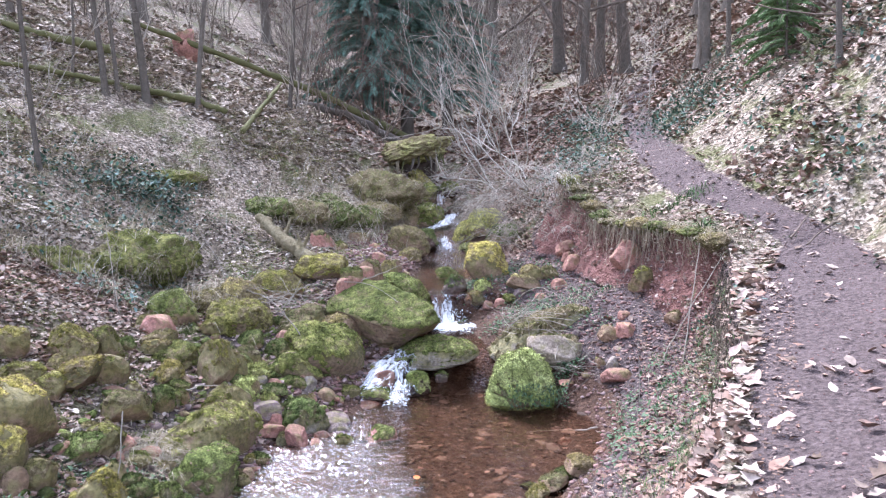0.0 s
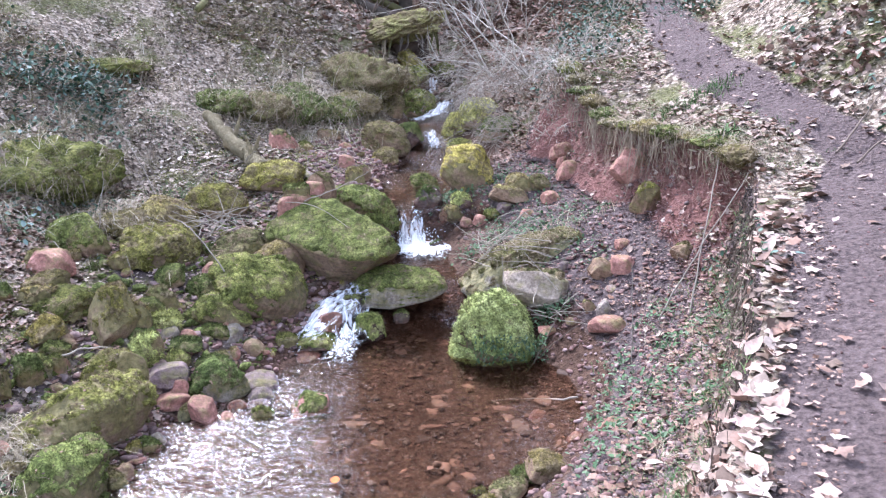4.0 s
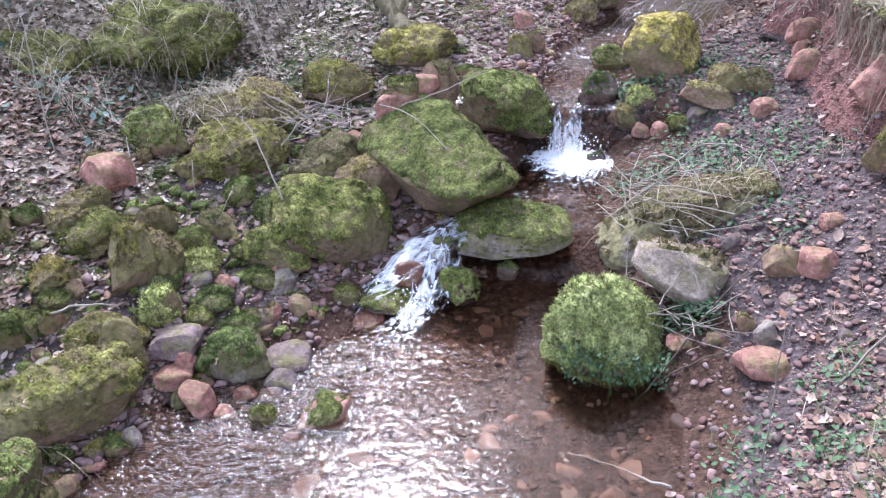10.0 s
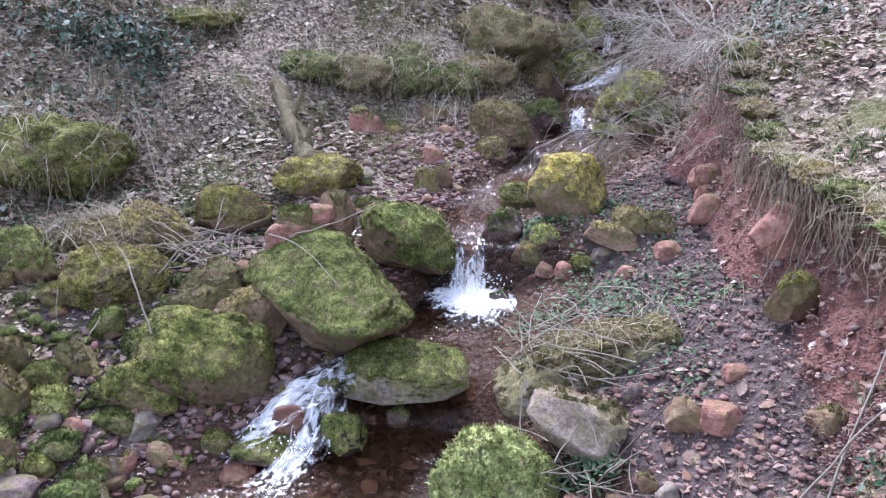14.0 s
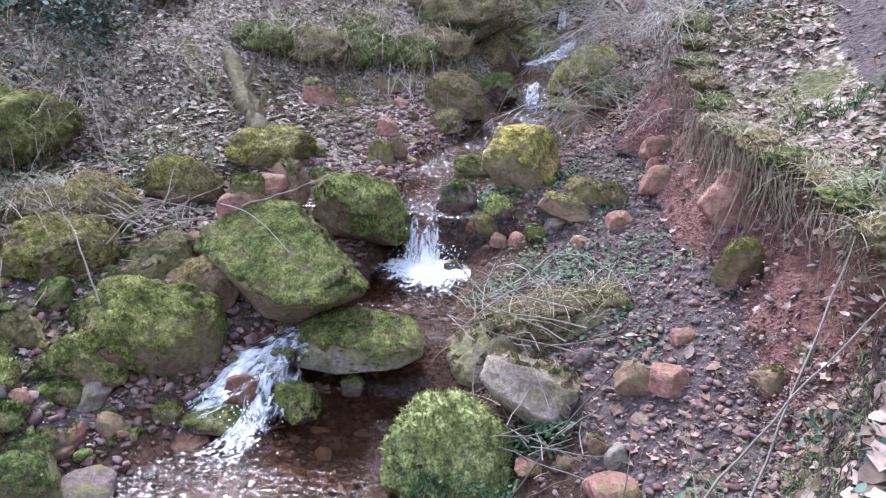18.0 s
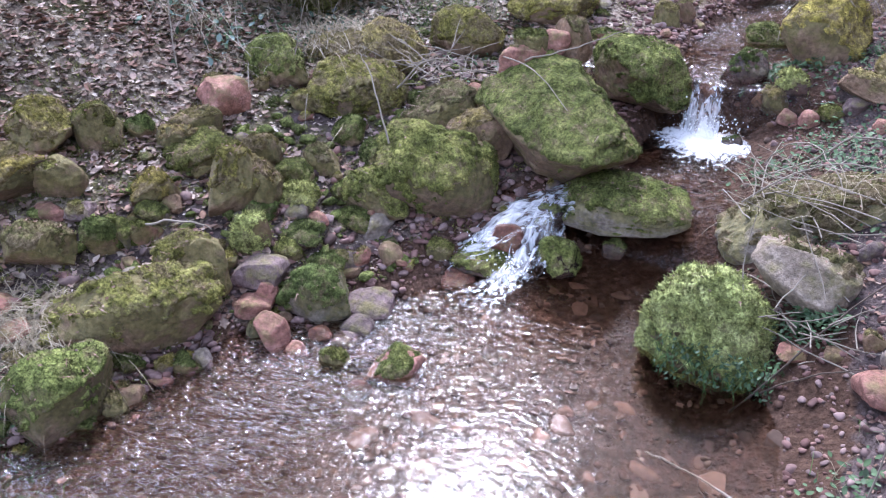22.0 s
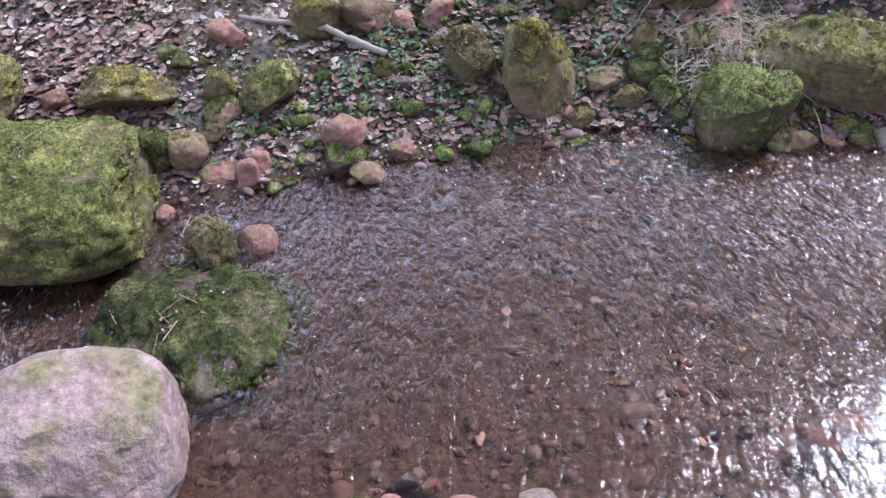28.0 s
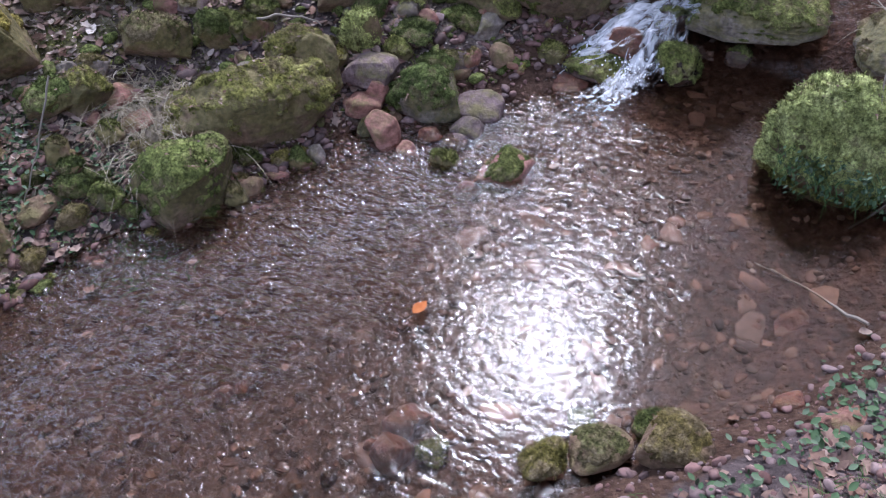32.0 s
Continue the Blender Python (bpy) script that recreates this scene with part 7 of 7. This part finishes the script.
blades("bank_straw", "dry stalks on the near bank", np.repeat(at, 3, 0) + np.random.RandomState(9).normal(0, .02, (len(at) * 3, 3)) * (1, 1, .1), .04, .18, .0016, .7, STRAW, 89, .7)


def herb_patch(name, label, centres, per, spread, low, high, material, seed, up=.05, category="herbs"):
    at = tufts(centres, per, spread, seed)
    at[:, 2] += np.random.RandomState(seed).uniform(0, up, len(at))
    rng = np.random.RandomState(seed + 1)
    v, f = scatter(leaf_template(.3), at, rng.uniform(low, high, len(at)), rng.uniform(0, 6.3, len(at)), rng.normal(.3, .5, len(at)), seed)
    return tagged(new(name, arrays_mesh(name, v, f, material)), label, category, kind="stuff")


herb_patch("green_herbs", "low green herbs on the left shore".replace("left ", "gravel "), [(-2.45, 2.2), (-2.5, 2.0), (-2.3, 2.35), (-2.6, 2.6), (-2.45, 2.75), (-2.75, 2.3), (-2.3, 3.0), (-2.35, 1.7), (-2.65, 2.0), (-2.2, 3.35), (-2.1, 3.3), (-2.4, 1.3), (-2.5, 3.1)], 130, .11, .008, .02, HERB, 90)
herb_patch("green_herbs", "creeping green plants below the grey rock", [(.75, 5.38), (.82, 5.3), (.7, 5.3)], 130, .05, .009, .02, HERB, 92, .09)
herb_patch("green_herbs", "trailing green plants over the bank", [(.25, 6.55), (.4, 6.5), (.55, 6.6), (.7, 6.45), (.85, 6.6), (1.0, 6.3), (.7, 6.75), (1.1, 6.6), (1.25, 6.35), (.5, 7.1), (.8, 7.5), (.6, 7.7), (1.0, 7.1)], 95, .1, .008, .022, HERB, 94, .06)
herb_patch("green_herbs", "small green plants on the near shore", [(.86, 3.97), (.95, 3.8), (.8, 3.6), (1.0, 4.2), (1.15, 3.9), (.7, 3.3), (1.05, 4.5), (.95, 3.3), (1.2, 3.4), (1.3, 4.4), (1.35, 4.75), (1.5, 4.3)], 75, .08, .008, .02, HERB, 96, .06)
herb_patch("green_herbs", "green plants between the mossy rocks", [(.15, 7.35), (.25, 7.5), (.1, 7.5), (-2.35, 6.75), (-2.6, 6.6), (-2.85, 6.5), (-2.5, 6.9), (-2.9, 6.9), (-3.1, 6.4), (-3.2, 6.0)], 80, .09, .01, .024, HERB, 98, .07)
ivy = [(x, y) for x, y in np.random.RandomState(6).uniform((-4.9, 5.6), (-2.9, 9.2), (46, 2)) if -5 < x + .25 * (y - 7) < -2.9]
herb_patch("ivy", "dark green ivy and bramble leaves on the far bank", ivy, 34, .16, .016, .036, IVY, 100, .14, "ivy")
herb_patch("ivy", "bluish-green ivy bush on the far bank", [(-3.54, 8.5), (-3.4, 8.6), (-3.7, 8.5), (-3.6, 8.35), (-3.8, 8.4), (-3.9, 8.2)], 110, .15, .02, .04, IVY, 101, .32, "ivy")
right = [(2.9 + .35 * abs(math.sin(k * 1.7)) + .5 * (k % 4), -1 + .32 * k) for k in range(38)]
herb_patch("ivy", "dark green ivy leaves among the litter on the slope", [(x + .2, y) for x, y in right if terrain(np.array([x + .2]), np.array([y]))[1][0] > 11], 46, .2, .016, .038, IVY, 102, .12, "ivy")
herb_patch("ivy", "grey-green ground cover beside the path", [(1.75, 9.2), (1.9, 9.9), (1.6, 8.6), (2.1, 10.6), (2.3, 11.4), (3.1, 9.6), (3.2, 10.4), (3.5, 11.4), (3.0, 8.8), (1.5, 9.9), (1.8, 10.9)], 150, .24, .016, .034, IVY, 104, .12, "ground cover")
herb_patch("ivy", "ivy leaves hanging on the near bank", [(1.6, 3.95), (1.72, 4.4), (1.55, 3.6), (1.8, 4.9), (1.7, 4.1)], 16, .07, .014, .03, IVY, 106, .05, "ivy")
# moss on the ground of the far bank
at, u = spots(5200, (-5.2, -1.5), (1, 10), (1.9, 3.7), 110, patchy(.8, -.15))
blades("ground_moss", "olive-green moss on the ground", np.repeat(at, 16, 0) + np.random.RandomState(11).normal(0, .04, (len(at) * 16, 3)) * (1, 1, .15), .012, .035, .004, .8, MOSS["olive"], 111, .9, "moss")
for k, (sort, count, yr, ur) in enumerate((("yellow", 6000, (5.5, 12), (1.6, 3.4)), ("green", 6500, (4, 12), (1.7, 3.7)), ("yellow", 2600, (8.5, 13), (2, 4)))):
    at, u = spots(count, (-6, -.6), yr, ur, 160 + k, patchy(1.1, -.1))
    blades("ground_moss", f"{MOSSY[sort]} moss patches on the bank", np.repeat(at, 14, 0) + np.random.RandomState(30 + k).normal(0, .045, (len(at) * 14, 3)) * (1, 1, .15), .012, .035, .004, .8, MOSS[sort], 170 + k, .9, "moss")
# a bright orange leaf in the pool
v, f = leaf_template(.3)
tagged(new("orange_leaf", arrays_mesh("orange_leaf", v * .042, f, plain("orange_leaf", (.34, .1, .025), (.45, .15, .04), 30))), "single wet orange leaf lying in the shallow water", "leaf").location = (-.6, 3.53, .012)
herb_patch("green_herbs", "small green leaves scattered over the far bank", [tuple(q) for q in np.random.RandomState(21).uniform((-4.6, 6.0), (-1.4, 11.0), (70, 2))], 26, .12, .008, .02, HERB, 190, .05)
# the near bank below the lip: grit, leaves and thin grass
at = wall_spots(16000, (2.0, 5.2), (7.6, 9.4), 200)
pebbles("near_grit", "mauve grit and small stones on the near bank", at, sizes_for(len(at), .003, .02, 201, 3.2), PEBBLE, 202, .3, 1)
leaves("near_leaves", "brown fallen leaves on the near bank", wall_spots(900, (2.2, 5.2), (7.6, 9.3), 203), .016, .036, LEAF_BROWN, 204, .4, .01)
at = wall_spots(450, (2.2, 5.0), (7.7, 9.2), 205)
blades("near_grass", "thin green grass on the near bank", np.repeat(at, 5, 0) + np.random.RandomState(41).normal(0, .02, (len(at) * 5, 3)) * (1, 1, .2), .03, .1, .0016, .8, GRASS, 206, .8)
# the strip between the lip and the trodden path: grass, moss and small plants among the leaves
at, u = spots(2600, (.8, 3), (4.9, 11.5), (9.95, 10.58), 210, patchy(1.4, .0))
blades("strip_grass", "short green grass between the path and the lip", np.repeat(at, 6, 0) + np.random.RandomState(42).normal(0, .025, (len(at) * 6, 3)) * (1, 1, .2), .02, .08, .0018, .9, GRASS, 211, .9)
at, u = spots(2400, (.8, 3), (4.9, 11.5), (9.95, 10.6), 212, patchy(1.7, -.05))
blades("strip_moss", "green moss between the path and the lip", np.repeat(at, 14, 0) + np.random.RandomState(43).normal(0, .035, (len(at) * 14, 3)) * (1, 1, .15), .01, .03, .0036, .8, MOSS["green"], 213, .9, "moss")
at, u = spots(700, (.8, 2.6), (5.2, 11), (9.9, 10.3), 214, patchy(1.4, .1))
blades("strip_straw", "matted dead grass drooping over the lip", np.repeat(at, 7, 0) + np.random.RandomState(44).normal(0, .03, (len(at) * 7, 3)) * (1, 1, .2), .03, .1, .0022, 1.5, STRAW, 215, 1.3)
# litter under the shrubs beside the upper brook
at, u = spots(16000, (-.3, 2.6), (8.6, 15), (7.2, 10.1), 216)
leaves("bank_leaves", "brown leaves and litter under the bare shrubs", at, .02, .045, LEAF_BROWN, 217, .4, .015)
at, u = spots(9000, (-4, -.9), (.8, 9), (2.9, 3.98), 220, patchy(1.9, .0))
blades("ground_moss", "dark green moss between the stones of the far shore", np.repeat(at, 14, 0) + np.random.RandomState(45).normal(0, .03, (len(at) * 14, 3)) * (1, 1, .15), .01, .03, .0036, .8, MOSS["green"], 221, .9, "moss")
herb_patch("green_herbs", "small green plants among the stones of the bank", [tuple(q) for q in np.random.RandomState(22).uniform((.35, 5.6), (1.25, 8.2), (40, 2))], 30, .07, .007, .018, HERB, 222, .05)
at = wall_spots(11000, (2.4, 4.95), (9.1, 9.95), 230)
pebbles("humus_crumbs", "crumbs of dark humus on the steep edge below the path", at, sizes_for(len(at), .005, .024, 231, 2.5), HUMUS, 232, .3, 1)

# arching dead bramble and grass stems over the far bank and the bank of the upper brook
for k, (label, count, xr, yr, ur, low, high, mat) in enumerate((
    ("arching pale bramble stems over the far bank", 420, (-5, -1.9), (5.6, 10), (1.75, 3.1), .35, .9, TWIG_PALE),
    ("arching brown bramble stems over the far bank", 420, (-5.5, -1.2), (5.6, 12), (1.7, 3.4), .3, .8, TWIG),
    ("arching stems beside the upper brook", 320, (-2.2, -.5), (9.2, 12.8), (2.2, 3.7), .25, .7, TWIG_PALE),
    ("dead stems beside the path", 220, (1.2, 3.4), (8.2, 13), (9.6, 11.6), .2, .6, TWIG),
    ("dead stems on the slope above the path", 320, (2.6, 7), (-1, 11), (11.1, 12.2), .25, .8, TWIG),
)):
    at, u = spots(count, xr, yr, ur, 300 + k, patchy(.9, .35))
    blades("bramble_stems", label, at, low, high, .0026, .85, mat, 310 + k, 1.0, "brambles")
# straw lying flat over the far bank
at, u = spots(900, (-5.2, -1.4), (5.6, 12), (1.7, 3.4), 320, patchy(1.1, .2))
blades("dead_grass", "bleached grass lying over the moss of the far bank", np.repeat(at, 7, 0) + np.random.RandomState(46).normal(0, .05, (len(at) * 7, 3)) * (1, 1, .1), .08, .26, .0022, 1.2, STRAW, 321, 1.2)
# litter of the deeper wood
at, u = spots(26000, (-8, 14), (12.5, 30), (2.5, 12.3), 330, lambda x, y, u: np.where((u > 10.1) & (u < 10.9), .25, 1))
leaves("wood_litter", "brown and grey leaf litter under the trees", at, .05, .1, LEAF_BROWN, 331, .4, .03)
at, u = spots(26000, (-26, 34), (28, 62), (.4, 12.8), 332)
leaves("wood_litter", "leaf litter of the deeper wood", at, .1, .2, LEAF_BROWN, 333, .5, .05)
herb_patch("ivy", "bluish-green ivy mixed with the litter above the path", [(x, y) for x, y in np.random.RandomState(61).uniform((2.6, 0), (7, 11.5), (190, 2)) if 11.05 < terrain(np.array([x]), np.array([y]))[1][0] < 12.1], 26, .17, .02, .042, IVY, 334, .1, "ivy")
herb_patch("ivy", "blue-green ground cover along the upper path", [(x, y) for x, y in np.random.RandomState(62).uniform((1.0, 8.4), (5.5, 15), (150, 2)) if 9.2 < terrain(np.array([x]), np.array([y]))[1][0] < 10.5 or 10.95 < terrain(np.array([x]), np.array([y]))[1][0] < 11.5], 34, .16, .018, .036, IVY, 336, .1, "ground cover")
# pebbles and small mossy stones packed along the far shore
at, u = spots(5200, (-3.2, -.9), (2.6, 7.2), (3.35, 4.12), 340, lambda x, y, u: np.where(u > 3.75, 1, .3))
pebbles("shore_pebbles", "red and mauve pebbles between the rocks of the far shore", at, sizes_for(len(at), .012, .055, 341, 2.4), PEBBLE, 342, .2)
at, u = spots(1300, (-3.4, -1.1), (1.0, 7.2), (3.1, 4.05), 343)
pebbles("mossy_pebbles", "small moss-grown stones between the rocks of the far shore", at, sizes_for(len(at), .02, .07, 344, 2), MOSS["green"], 345, .15)
at, u = spots(11000, (-4.8, -1.3), (.2, 7.5), (2.2, 3.9), 346, patchy(1.9, .15))
leaves("bank_litter", "pale fallen leaves caught between the rocks of the far bank", at, .018, .04, LEAF, 347, .4)
# herbs hanging from the foot of the bright mossy boulder
rng = np.random.RandomState(63)
at = np.stack([rng.uniform(.2, .7, 260), 5.0 + rng.normal(0, .025, 260), rng.uniform(.0, .2, 260)], 1)
v, f = scatter(leaf_template(.3), at, rng.uniform(.007, .016, 260), rng.uniform(0, 6.3, 260), rng.normal(.9, .4, 260), 64)
tagged(new("green_herbs", arrays_mesh("green_herbs", v, f, HERB)), "small bluish-green herbs on the foot of the mossy boulder", "herbs", kind="stuff")
